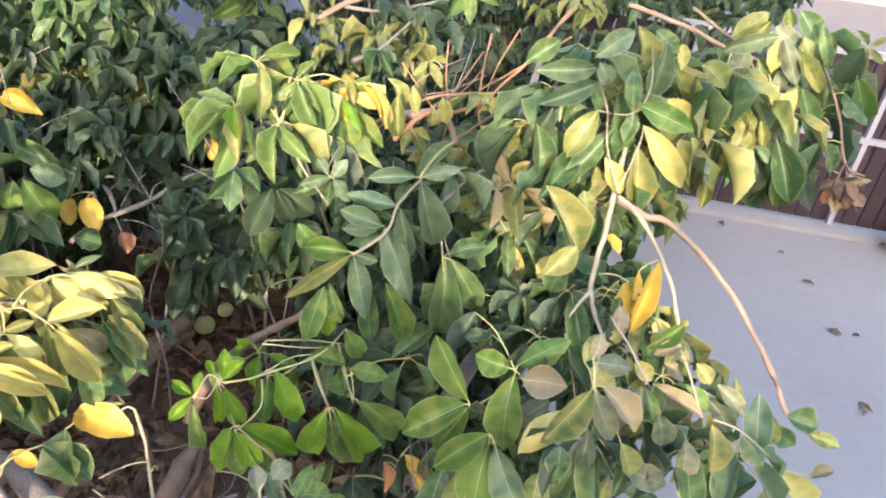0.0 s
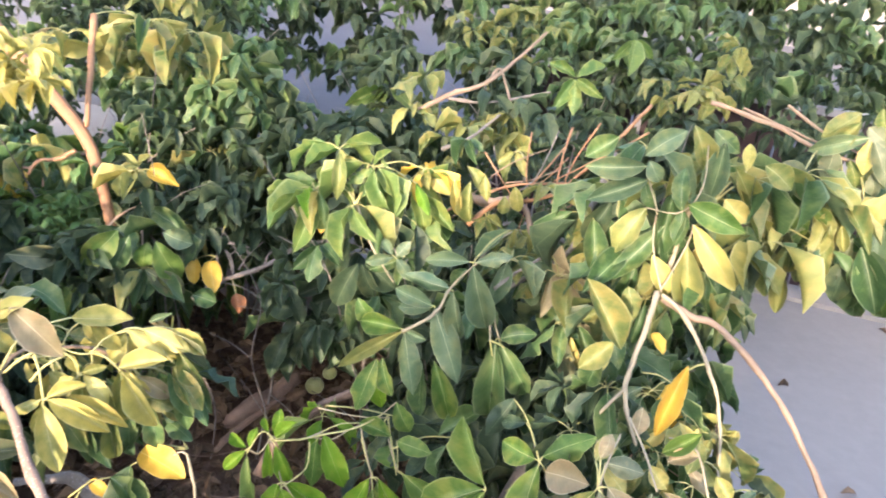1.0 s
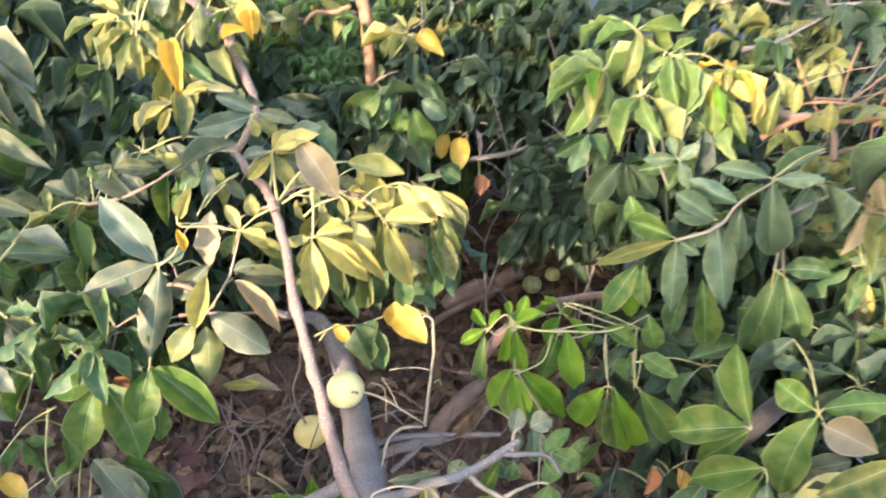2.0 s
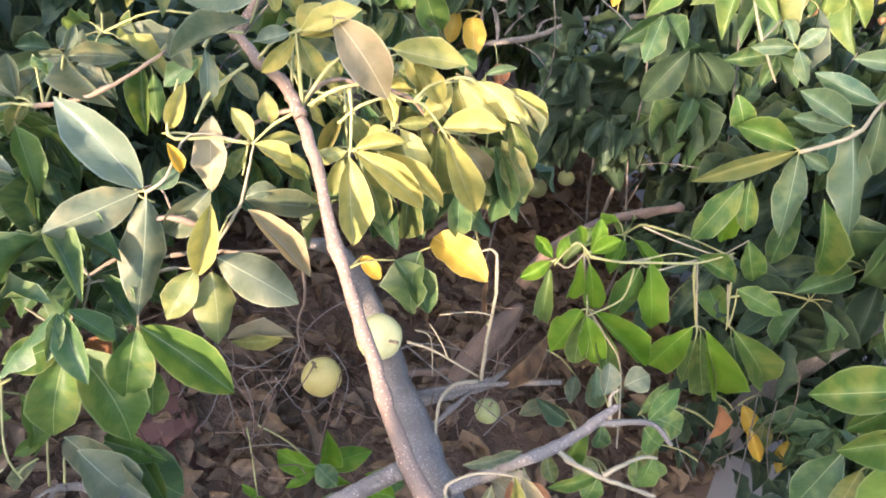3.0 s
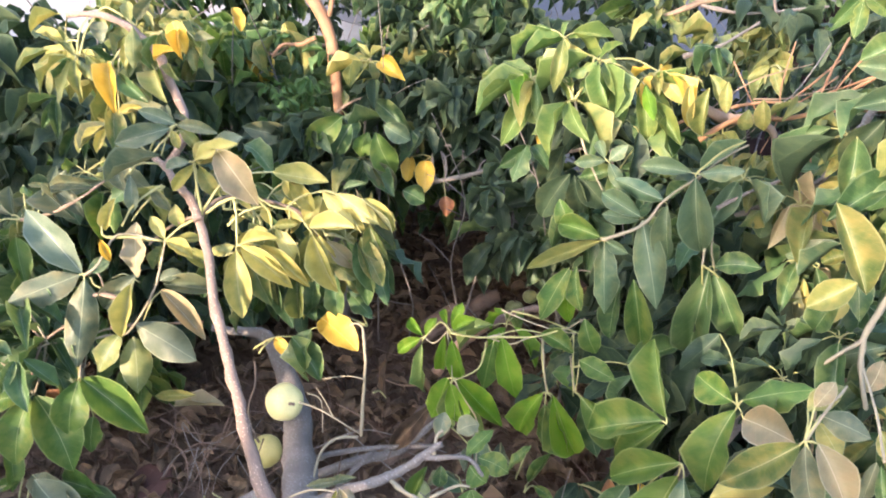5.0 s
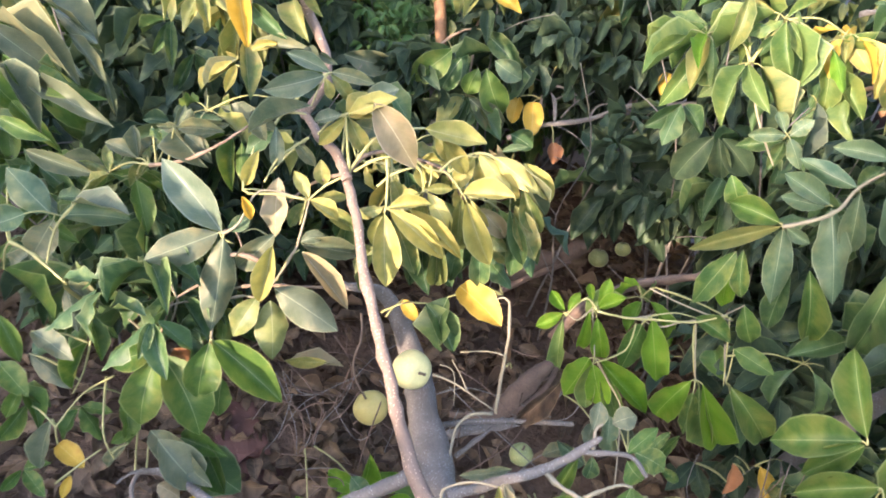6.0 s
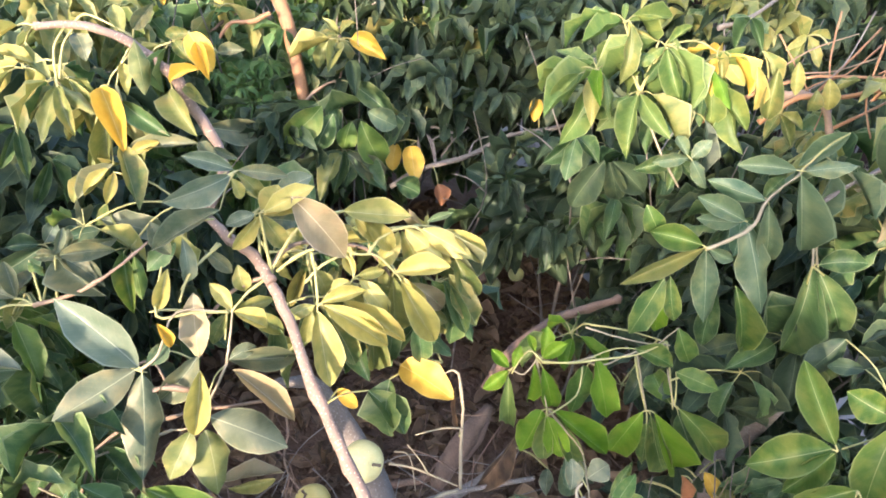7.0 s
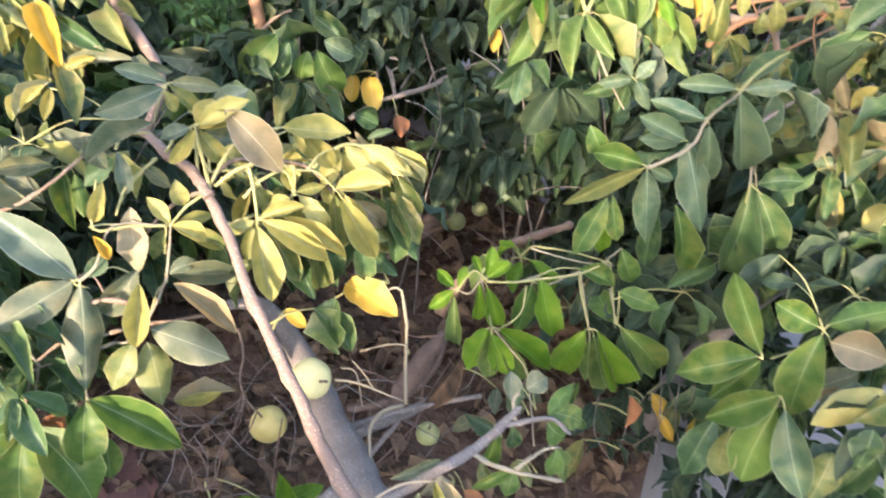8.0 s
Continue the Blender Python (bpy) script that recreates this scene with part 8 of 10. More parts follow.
petiole((0.099, 1.319, 0.968), (0.099, 1.316, 0.963), 0.8)
leaf((0.073, 1.292, 0.949), (0.104, 1.283, 0.852), 0.38, 64, leaf_dull)
leaf((0.003, 1.339, 1.021), (-0.003, 1.332, 0.970), 0.68, -30, leaf_silver)
leaf((0.087, 1.289, 0.950), (0.116, 1.283, 0.883), 0.27, 70, leaf_gold)
leaf((0.142, 1.175, 0.898), (0.107, 1.204, 0.921), 0.59, -39, leaf_pale)
leaf((0.165, 1.217, 0.983), (0.130, 1.208, 0.936), 0.81, -47, leaf_gold)
leaf((0.018, 0.912, 0.878), (-0.045, 0.990, 0.936), 0.41, -44, leaf_mid)
petiole((0.022, 0.906, 0.873), (0.018, 0.912, 0.878), 0.8)
leaf((0.015, 0.908, 0.873), (-0.077, 0.878, 0.821), 0.54, -34, leaf_mid)
petiole((0.022, 0.906, 0.873), (0.015, 0.908, 0.873), 0.8)
leaf((0.020, 0.905, 0.871), (-0.024, 0.868, 0.807), 0.45, -30, leaf_mid)
leaf((0.057, 0.885, 0.840), (-0.020, 0.852, 0.785), 0.50, -41, leaf_mid)
leaf((0.061, 0.881, 0.821), (0.057, 0.836, 0.706), 0.55, 11, leaf_mid)
petiole((0.060, 0.885, 0.840), (0.061, 0.881, 0.821), 0.8)
leaf((0.019, 0.865, 0.765), (0.026, 0.838, 0.696), 0.57, 15, leaf_olive)
petiole((0.060, 0.885, 0.840), (0.019, 0.865, 0.765), 0.8)
leaf((0.070, 0.873, 0.830), (0.130, 0.816, 0.739), 0.45, 47, leaf_silver)
petiole((0.060, 0.885, 0.840), (0.070, 0.873, 0.830), 0.8)
leaf((-0.001, 0.887, 0.753), (-0.014, 0.845, 0.661), 0.53, -5, leaf_green)
petiole((0.060, 0.885, 0.840), (-0.001, 0.887, 0.753), 0.8)
leaf((0.083, 0.980, 0.899), (0.024, 1.000, 0.901), 0.79, -58, leaf_mid)
petiole((0.091, 0.977, 0.898), (0.083, 0.980, 0.899), 0.8)
leaf((0.091, 0.974, 0.893), (0.094, 0.921, 0.775), 0.51, 18, leaf_mid)
petiole((0.091, 0.977, 0.898), (0.091, 0.974, 0.893), 0.8)
leaf((0.094, 0.982, 0.906), (0.171, 0.996, 0.962), 0.52, 36, leaf_mid)
petiole((0.091, 0.977, 0.898), (0.094, 0.982, 0.906), 0.8)
leaf((0.104, 0.967, 0.890), (0.174, 0.951, 0.902), 0.80, 54, leaf_pale)
petiole((0.091, 0.977, 0.898), (0.104, 0.967, 0.890), 0.8)
leaf((0.051, 1.064, 0.899), (0.007, 1.079, 0.872), 0.50, -56, leaf_shade)
petiole((0.091, 0.977, 0.898), (0.051, 1.064, 0.899), 0.8)
leaf((0.020, 1.104, 0.911), (-0.018, 1.085, 0.829), 0.50, -51, leaf_shade)
petiole((0.091, 0.977, 0.898), (0.020, 1.104, 0.911), 0.8)
leaf((0.173, 0.912, 0.886), (0.108, 0.876, 0.817), 0.49, -37, leaf_gold)
leaf((0.142, 0.852, 0.806), (0.138, 0.817, 0.741), 0.67, 13, leaf_olive)
leaf((0.146, 0.851, 0.806), (0.179, 0.842, 0.807), 0.93, 36, leaf_green)
leaf((0.204, 0.884, 0.807), (0.176, 0.857, 0.733), 0.65, -8, leaf_green)
leaf((0.155, 0.964, 0.858), (0.106, 0.950, 0.810), 0.60, -37, leaf_dull)
leaf((0.140, 0.940, 0.839), (0.120, 0.929, 0.813), 0.97, -37, leaf_pale)
leaf((-0.403, 0.990, 0.759), (-0.399, 0.982, 0.682), 0.30, -25, leaf_young)
petiole((-0.401, 0.994, 0.763), (-0.403, 0.990, 0.759), 0.8)
leaf((-0.388, 0.990, 0.755), (-0.358, 0.991, 0.678), 0.42, 64, leaf_young)
petiole((-0.401, 0.994, 0.763), (-0.388, 0.990, 0.755), 0.8)
leaf((-0.392, 0.999, 0.766), (-0.363, 1.026, 0.791), 0.57, 31, leaf_young)
petiole((-0.401, 0.994, 0.763), (-0.392, 0.999, 0.766), 0.8)
leaf((-0.394, 0.999, 0.768), (-0.403, 1.039, 0.801), 0.46, 7, leaf_young)
petiole((-0.401, 0.994, 0.763), (-0.394, 0.999, 0.768), 0.8)
leaf((-0.407, 1.000, 0.772), (-0.427, 1.017, 0.787), 0.51, -26, leaf_young)
petiole((-0.401, 0.994, 0.763), (-0.407, 1.000, 0.772), 0.8)
leaf((-0.438, 0.971, 0.748), (-0.475, 0.980, 0.764), 0.53, -46, leaf_young)
leaf((-0.432, 0.973, 0.749), (-0.433, 1.004, 0.772), 0.49, 12, leaf_young)
petiole((-0.434, 0.970, 0.746), (-0.432, 0.973, 0.749), 0.8)
leaf((-0.438, 0.967, 0.744), (-0.467, 0.937, 0.714), 0.51, -41, leaf_young)
petiole((-0.434, 0.970, 0.746), (-0.438, 0.967, 0.744), 0.8)
leaf((-0.437, 0.970, 0.732), (-0.418, 0.964, 0.624), 0.27, 56, leaf_lime)
petiole((-0.434, 0.970, 0.746), (-0.437, 0.970, 0.732), 0.8)
leaf((-0.314, 1.036, 0.770), (-0.267, 1.036, 0.652), 0.39, 53, leaf_young)
petiole((-0.318, 1.038, 0.773), (-0.314, 1.036, 0.770), 0.8)
leaf((-0.323, 1.025, 0.759), (-0.327, 1.016, 0.650), 0.42, -3, leaf_mid)
petiole((-0.318, 1.038, 0.773), (-0.323, 1.025, 0.759), 0.8)
leaf((-0.259, 1.078, 0.783), (-0.194, 1.080, 0.772), 0.57, 40, leaf_mid)
petiole((-0.318, 1.038, 0.773), (-0.259, 1.078, 0.783), 0.8)
leaf((-0.368, 0.958, 0.695), (-0.384, 0.940, 0.602), 0.57, -52, leaf_young)
petiole((-0.361, 0.962, 0.698), (-0.368, 0.958, 0.695), 0.8)
leaf((-0.357, 0.951, 0.694), (-0.315, 0.952, 0.613), 0.50, 57, leaf_young)
petiole((-0.361, 0.962, 0.698), (-0.357, 0.951, 0.694), 0.8)
leaf((-0.352, 0.964, 0.698), (-0.249, 0.961, 0.651), 0.36, 35, leaf_young)
petiole((-0.361, 0.962, 0.698), (-0.352, 0.964, 0.698), 0.8)
leaf((-0.361, 0.962, 0.684), (-0.344, 0.953, 0.592), 0.40, 50, leaf_lime)
petiole((-0.361, 0.962, 0.698), (-0.361, 0.962, 0.684), 0.8)
leaf((-0.352, 0.970, 0.682), (-0.293, 0.977, 0.580), 0.30, 56, leaf_lime)
petiole((-0.361, 0.962, 0.698), (-0.352, 0.970, 0.682), 0.8)
leaf((-0.217, 1.034, 0.698), (-0.244, 1.020, 0.595), 0.52, -62, leaf_young)
petiole((-0.212, 1.036, 0.701), (-0.217, 1.034, 0.698), 0.8)
leaf((-0.205, 1.023, 0.686), (-0.190, 1.014, 0.600), 0.38, 52, leaf_lime)
petiole((-0.212, 1.036, 0.701), (-0.205, 1.023, 0.686), 0.8)
leaf((-0.199, 1.037, 0.701), (-0.136, 1.036, 0.600), 0.49, 53, leaf_young)
petiole((-0.212, 1.036, 0.701), (-0.199, 1.037, 0.701), 0.8)
leaf((-0.203, 1.041, 0.690), (-0.149, 1.037, 0.577), 0.36, 68, leaf_lime)
petiole((-0.212, 1.036, 0.701), (-0.203, 1.041, 0.690), 0.8)
leaf((-0.177, 1.082, 0.691), (-0.218, 1.137, 0.696), 0.68, -37, leaf_mid)
petiole((-0.171, 1.066, 0.704), (-0.177, 1.082, 0.691), 0.8)
leaf((-0.162, 1.072, 0.696), (-0.078, 1.084, 0.619), 0.52, 57, leaf_mid)
petiole((-0.171, 1.066, 0.704), (-0.162, 1.072, 0.696), 0.8)
leaf((-0.186, 1.094, 0.751), (-0.114, 1.089, 0.749), 0.56, 39, leaf_mid)
petiole((-0.171, 1.066, 0.704), (-0.186, 1.094, 0.751), 0.8)
leaf((-0.159, 1.081, 0.675), (-0.103, 1.055, 0.599), 0.54, 50, leaf_green)
petiole((-0.171, 1.066, 0.704), (-0.159, 1.081, 0.675), 0.8)
branch("palestem", 0.0016, (-0.255, 1.076, 0.781), (-0.276, 1.057, 0.774), (-0.297, 1.042, 0.760), (-0.330, 1.028, 0.763))
branch("palestem", 0.0016, (-0.254, 1.074, 0.777), (-0.235, 1.057, 0.741), (-0.212, 1.036, 0.701))
branch("palestem", 0.0016, (-0.201, 1.086, 0.758), (-0.186, 1.075, 0.729), (-0.171, 1.066, 0.704))
branch("palestem", 0.0016, (-0.347, 1.084, 0.787), (-0.307, 1.088, 0.785), (-0.259, 1.093, 0.786), (-0.209, 1.110, 0.788))
branch("palestem", 0.0016, (-0.357, 0.962, 0.697), (-0.318, 0.945, 0.681), (-0.286, 0.935, 0.660), (-0.258, 0.897, 0.623), (-0.233, 0.866, 0.570))
branch("palestem", 0.0016, (-0.318, 1.038, 0.773), (-0.351, 1.016, 0.761), (-0.401, 0.994, 0.763))
branch("palestem", 0.0016, (-0.401, 0.994, 0.763), (-0.412, 0.973, 0.743), (-0.434, 0.970, 0.746))
branch("palestem", 0.0016, (-0.400, 0.993, 0.761), (-0.380, 0.979, 0.727), (-0.361, 0.962, 0.698))
branch("palestem", 0.0016, (-0.255, 1.075, 0.779), (-0.231, 1.097, 0.789), (-0.205, 1.129, 0.813))
leaf((0.154, 1.278, 1.321), (0.053, 1.271, 1.303), 0.41, -74, leaf_silver)
leaf((0.149, 1.283, 1.337), (0.208, 1.302, 1.387), 0.53, 61, leaf_silver)
leaf((0.162, 1.270, 1.300), (0.068, 1.253, 1.250), 0.36, -66, leaf_silver)
leaf((0.170, 1.254, 1.257), (0.130, 1.239, 1.167), 0.49, -50, leaf_olive)
leaf((0.205, 1.253, 1.232), (0.129, 1.221, 1.118), 0.30, -52, leaf_green)
leaf((0.227, 1.243, 1.266), (0.216, 1.275, 1.333), 0.43, -31, leaf_green)
leaf((0.234, 1.247, 1.280), (0.330, 1.225, 1.258), 0.47, 65, leaf_mid)
leaf((0.227, 1.244, 1.270), (0.231, 1.238, 1.204), 0.51, -1, leaf_green)
leaf((0.250, 1.244, 1.247), (0.340, 1.218, 1.154), 0.34, 71, leaf_gold)
leaf((0.248, 1.240, 1.210), (0.272, 1.231, 1.097), 0.49, 70, leaf_olive)
leaf((0.196, 1.224, 1.187), (0.237, 1.214, 1.122), 0.54, 56, leaf_gold)
leaf((0.157, 1.276, 1.332), (0.180, 1.272, 1.298), 0.79, 74, leaf_silver)
leaf((0.157, 1.269, 1.295), (0.179, 1.267, 1.249), 0.53, 71, leaf_green)
leaf((0.219, 1.344, 1.386), (0.253, 1.344, 1.310), 0.52, 75, leaf_olive)
leaf((0.274, 1.334, 1.368), (0.272, 1.333, 1.266), 0.46, 10, leaf_silver)
leaf((0.349, 1.355, 1.335), (0.399, 1.342, 1.304), 0.75, 62, leaf_olive)
leaf((0.294, 1.304, 1.280), (0.340, 1.297, 1.250), 0.80, 74, leaf_gold)
leaf((0.254, 1.360, 1.379), (0.303, 1.351, 1.349), 0.60, 68, leaf_green)
leaf((0.305, 1.347, 1.321), (0.348, 1.342, 1.257), 0.55, 68, leaf_olive)
leaf((0.301, 1.292, 1.196), (0.358, 1.290, 1.140), 0.44, 75, leaf_green)
leaf((0.343, 1.322, 1.233), (0.362, 1.319, 1.172), 0.61, 79, leaf_green)
leaf((0.334, 1.239, 1.140), (0.313, 1.235, 1.087), 0.60, -50, leaf_green)
leaf((0.098, 1.376, 1.333), (0.045, 1.368, 1.287), 0.60, -66, leaf_green)
leaf((0.108, 1.348, 1.217), (0.069, 1.342, 1.135), 0.53, -77, leaf_shade)
leaf((0.135, 1.309, 1.126), (0.091, 1.306, 1.073), 0.71, -60, leaf_shade)
leaf((0.176, 1.288, 1.132), (0.161, 1.281, 1.039), 0.47, -59, leaf_green)
leaf((0.100, 1.173, 1.142), (0.179, 1.148, 1.036), 0.41, 46, leaf_olive)
leaf((0.169, 1.190, 1.135), (0.189, 1.184, 1.076), 0.63, 67, leaf_olive)
leaf((0.164, 1.109, 1.070), (0.118, 1.087, 1.019), 0.60, -50, leaf_olive)
leaf((0.150, 1.115, 1.041), (0.137, 1.103, 0.977), 0.67, -31, leaf_green)
branch("palestem", 0.0015, (0.222, 1.170, 1.149), (0.192, 1.213, 1.212), (0.188, 1.253, 1.256))
branch("palestem", 0.0015, (0.188, 1.253, 1.256), (0.168, 1.263, 1.294), (0.154, 1.278, 1.321))
branch("palestem", 0.0015, (0.188, 1.253, 1.256), (0.170, 1.254, 1.257))
branch("palestem", 0.0015, (0.188, 1.253, 1.256), (0.227, 1.243, 1.266), (0.252, 1.276, 1.307), (0.245, 1.339, 1.374))
branch("palestem", 0.0015, (0.221, 1.173, 1.153), (0.246, 1.221, 1.218), (0.250, 1.244, 1.247))
leaf((0.180, 0.848, 0.986), (0.118, 0.801, 0.918), 0.45, -40, leaf_olive)
petiole((0.183, 0.852, 0.991), (0.180, 0.848, 0.986), 0.8)
leaf((0.185, 0.849, 0.987), (0.222, 0.817, 0.926), 0.49, 39, leaf_dull)
petiole((0.183, 0.852, 0.991), (0.185, 0.849, 0.987), 0.8)
leaf((0.196, 0.853, 0.994), (0.250, 0.816, 0.950), 0.53, 32, leaf_pale)
petiole((0.183, 0.852, 0.991), (0.196, 0.853, 0.994), 0.8)
leaf((0.187, 0.890, 1.005), (0.243, 0.890, 1.004), 0.64, 52, leaf_dull)
petiole((0.183, 0.852, 0.991), (0.187, 0.890, 1.005), 0.8)
leaf((0.178, 0.878, 1.021), (0.187, 0.903, 1.048), 0.64, 9, leaf_pale)
petiole((0.183, 0.852, 0.991), (0.178, 0.878, 1.021), 0.8)
leaf((0.173, 0.898, 0.997), (0.196, 0.933, 1.027), 0.61, 11, leaf_olive)
petiole((0.183, 0.852, 0.991), (0.173, 0.898, 0.997), 0.8)
leaf((0.224, 0.879, 0.966), (0.188, 0.912, 0.978), 0.64, -32, leaf_gold)
petiole((0.183, 0.852, 0.991), (0.224, 0.879, 0.966), 0.8)
leaf((0.234, 0.814, 0.928), (0.256, 0.795, 0.887), 0.69, 32, leaf_olive)
petiole((0.183, 0.852, 0.991), (0.234, 0.814, 0.928), 0.8)
leaf((0.271, 0.871, 0.997), (0.347, 0.842, 0.972), 0.26, 34, leaf_pale)
leaf((0.256, 0.870, 0.992), (0.260, 0.850, 0.939), 0.35, 21, leaf_dull)
leaf((0.261, 0.868, 0.991), (0.285, 0.849, 0.944), 0.36, 37, leaf_green)
leaf((0.259, 0.906, 1.036), (0.306, 0.923, 1.072), 0.46, 46, leaf_mid)
leaf((0.268, 0.898, 1.029), (0.308, 0.908, 1.045), 0.57, 40, leaf_pale)
leaf((0.276, 1.027, 1.111), (0.252, 0.984, 1.000), 0.28, -24, leaf_yellow)
leaf((0.249, 0.909, 1.006), (0.278, 0.895, 0.983), 0.72, 48, leaf_gold)
leaf((0.303, 0.920, 1.000), (0.314, 0.958, 1.035), 0.61, -2, leaf_olive)
leaf((0.222, 0.949, 1.020), (0.224, 0.978, 1.052), 0.64, 6, leaf_pale)
leaf((0.294, 0.872, 0.942), (0.310, 0.853, 0.898), 0.79, 37, leaf_dull)
leaf((0.323, 0.883, 0.993), (0.359, 0.864, 0.967), 0.65, 36, leaf_mid)
leaf((0.339, 0.911, 1.016), (0.363, 0.895, 0.993), 0.74, 50, leaf_olive)
leaf((0.366, 0.882, 1.006), (0.409, 0.858, 0.976), 0.50, 42, leaf_dull)
leaf((0.369, 0.889, 0.968), (0.407, 0.867, 0.933), 0.64, 55, leaf_dull)
leaf((0.363, 0.844, 0.962), (0.372, 0.810, 0.900), 0.55, 13, leaf_olive)
leaf((0.431, 0.882, 1.000), (0.442, 0.841, 0.919), 0.51, 29, leaf_silver)
leaf((0.472, 0.863, 0.982), (0.513, 0.849, 0.980), 0.98, 40, leaf_green)
leaf((0.401, 0.908, 1.002), (0.415, 0.880, 0.967), 0.35, 38, leaf_olive)
leaf((0.417, 0.850, 0.943), (0.453, 0.827, 0.911), 0.76, 44, leaf_green)
leaf((0.336, 0.845, 0.924), (0.339, 0.821, 0.871), 0.68, 7, leaf_dull)
leaf((0.497, 0.845, 0.973), (0.542, 0.826, 0.970), 0.50, 48, leaf_olive)
leaf((0.462, 0.882, 0.966), (0.465, 0.864, 0.919), 0.71, 20, leaf_olive)
leaf((0.286, 0.846, 0.898), (0.302, 0.825, 0.855), 0.81, 42, leaf_dull)
leaf((0.158, 0.835, 0.884), (0.159, 0.813, 0.837), 0.84, 3, leaf_green)
leaf((0.190, 0.851, 0.888), (0.192, 0.826, 0.833), 0.67, -1, leaf_silver)
branch("palestem", 0.0019, (0.365, 0.849, 0.967), (0.402, 0.835, 0.965), (0.439, 0.807, 0.951))
branch("palestem", 0.0019, (0.345, 0.845, 0.971), (0.309, 0.932, 1.033), (0.269, 0.950, 1.031))
branch("palestem", 0.0019, (0.183, 0.852, 0.991), (0.191, 0.896, 1.013), (0.200, 0.933, 1.028))
branch("palestem", 0.0019, (0.263, 0.871, 0.995), (0.238, 0.911, 1.023), (0.209, 0.956, 1.044))
branch("twig", 0.0062, (0.225, 1.180, 1.134), (0.276, 1.179, 1.112), (0.320, 1.179, 1.106), (0.376, 1.157, 1.075), (0.438, 1.117, 1.027), (0.492, 1.073, 0.969), (0.533, 1.029, 0.916), (0.556, 1.001, 0.878))
branch("palestem", 0.0036, (0.224, 1.177, 1.141), (0.266, 1.170, 1.115), (0.310, 1.142, 1.066), (0.342, 1.111, 1.017), (0.358, 1.079, 0.974), (0.366, 1.045, 0.932))
branch("palestem", 0.0046, (0.216, 1.175, 1.146), (0.210, 1.137, 1.095), (0.201, 1.102, 1.044), (0.198, 1.075, 1.011), (0.212, 1.044, 0.978), (0.232, 1.020, 0.949))
branch("palestem", 0.0030, (0.198, 1.075, 1.011), (0.180, 1.056, 0.991), (0.164, 1.037, 0.971))

leaf((0.803, 1.607, 1.061), (0.859, 1.586, 1.064), 0.53, 53, leaf_dry)
leaf((0.809, 1.601, 1.054), (0.842, 1.585, 1.007), 0.58, 76, leaf_rust)
leaf((0.805, 1.602, 1.050), (0.794, 1.604, 1.003), 0.70, -76, leaf_rust)
leaf((0.823, 1.599, 1.067), (0.865, 1.584, 1.085), 0.38, 70, leaf_pale)
leaf((0.836, 1.586, 1.051), (0.866, 1.570, 1.027), 0.75, 66, leaf_dry)
leaf((0.796, 1.602, 1.040), (0.821, 1.589, 0.991), 0.51, 65, leaf_pale)
leaf((0.814, 1.605, 1.071), (0.853, 1.588, 1.024), 0.49, 77, leaf_dry)
leaf((0.800, 1.609, 1.063), (0.777, 1.613, 1.033), 0.68, -66, leaf_dry)
leaf((0.634, 1.614, 1.127), (0.706, 1.624, 0.969), 0.44, 95, leaf_mid)
leaf((0.646, 1.607, 1.121), (0.730, 1.589, 1.029), 0.46, 81, leaf_dull)
leaf((0.619, 1.634, 1.071), (0.626, 1.642, 0.964), 0.54, 14, leaf_green)
leaf((0.645, 1.616, 1.052), (0.653, 1.631, 0.953), 0.58, 179, leaf_green)
leaf((0.733, 1.683, 1.118), (0.750, 1.684, 1.076), 1.15, 105, leaf_green)
leaf((0.797, 1.700, 1.277), (0.863, 1.703, 1.168), 0.45, 94, leaf_mid)
leaf((0.786, 1.700, 1.257), (0.775, 1.719, 1.164), 0.60, -117, leaf_green)
leaf((0.794, 1.714, 1.334), (0.787, 1.736, 1.239), 0.67, -137, leaf_shade)
leaf((0.673, 1.662, 1.368), (0.706, 1.672, 1.298), 0.70, 126, leaf_green)
leaf((0.668, 1.718, 1.366), (0.712, 1.732, 1.270), 0.48, 120, leaf_shade)

whorl((0.103, 1.358, 1.245), 6, 0.110, 0.42, leaf_green, (0.02, -0.20))
whorl((0.151, 1.391, 1.315), 6, 0.100, 0.42, leaf_silver, (0.02, -0.20))
whorl((0.220, 1.350, 1.266), 6, 0.110, 0.42, leaf_green, (0.02, -0.20))
whorl((0.279, 1.397, 1.300), 6, 0.110, 0.42, leaf_olive, (0.02, -0.20))
whorl((0.163, 1.305, 1.144), 6, 0.110, 0.42, leaf_green, (0.02, -0.20))
whorl((0.243, 1.301, 1.149), 6, 0.110, 0.42, leaf_green, (0.02, -0.20))
whorl((0.319, 1.346, 1.175), 6, 0.110, 0.42, leaf_olive, (0.02, -0.20))
whorl((0.203, 1.348, 1.199), 6, 0.110, 0.42, leaf_shade, (0.02, -0.20))
whorl((0.344, 1.411, 1.241), 6, 0.110, 0.42, leaf_olive, (0.02, -0.20))
whorl((0.280, 1.279, 1.110), 6, 0.100, 0.42, leaf_olive, (0.02, -0.20))
whorl((0.205, 1.253, 1.086), 6, 0.100, 0.42, leaf_green, (0.02, -0.20))
whorl((0.072, 1.353, 1.176), 6, 0.110, 0.42, leaf_shade, (0.02, -0.20))
whorl((0.140, 1.258, 1.048), 6, 0.100, 0.42, leaf_green, (0.02, -0.20))
whorl((0.170, 1.118, 0.974), 6, 0.100, 0.42, leaf_shade, (0.02, -0.20))
whorl((0.246, 1.138, 0.977), 6, 0.100, 0.42, leaf_green, (0.02, -0.20))
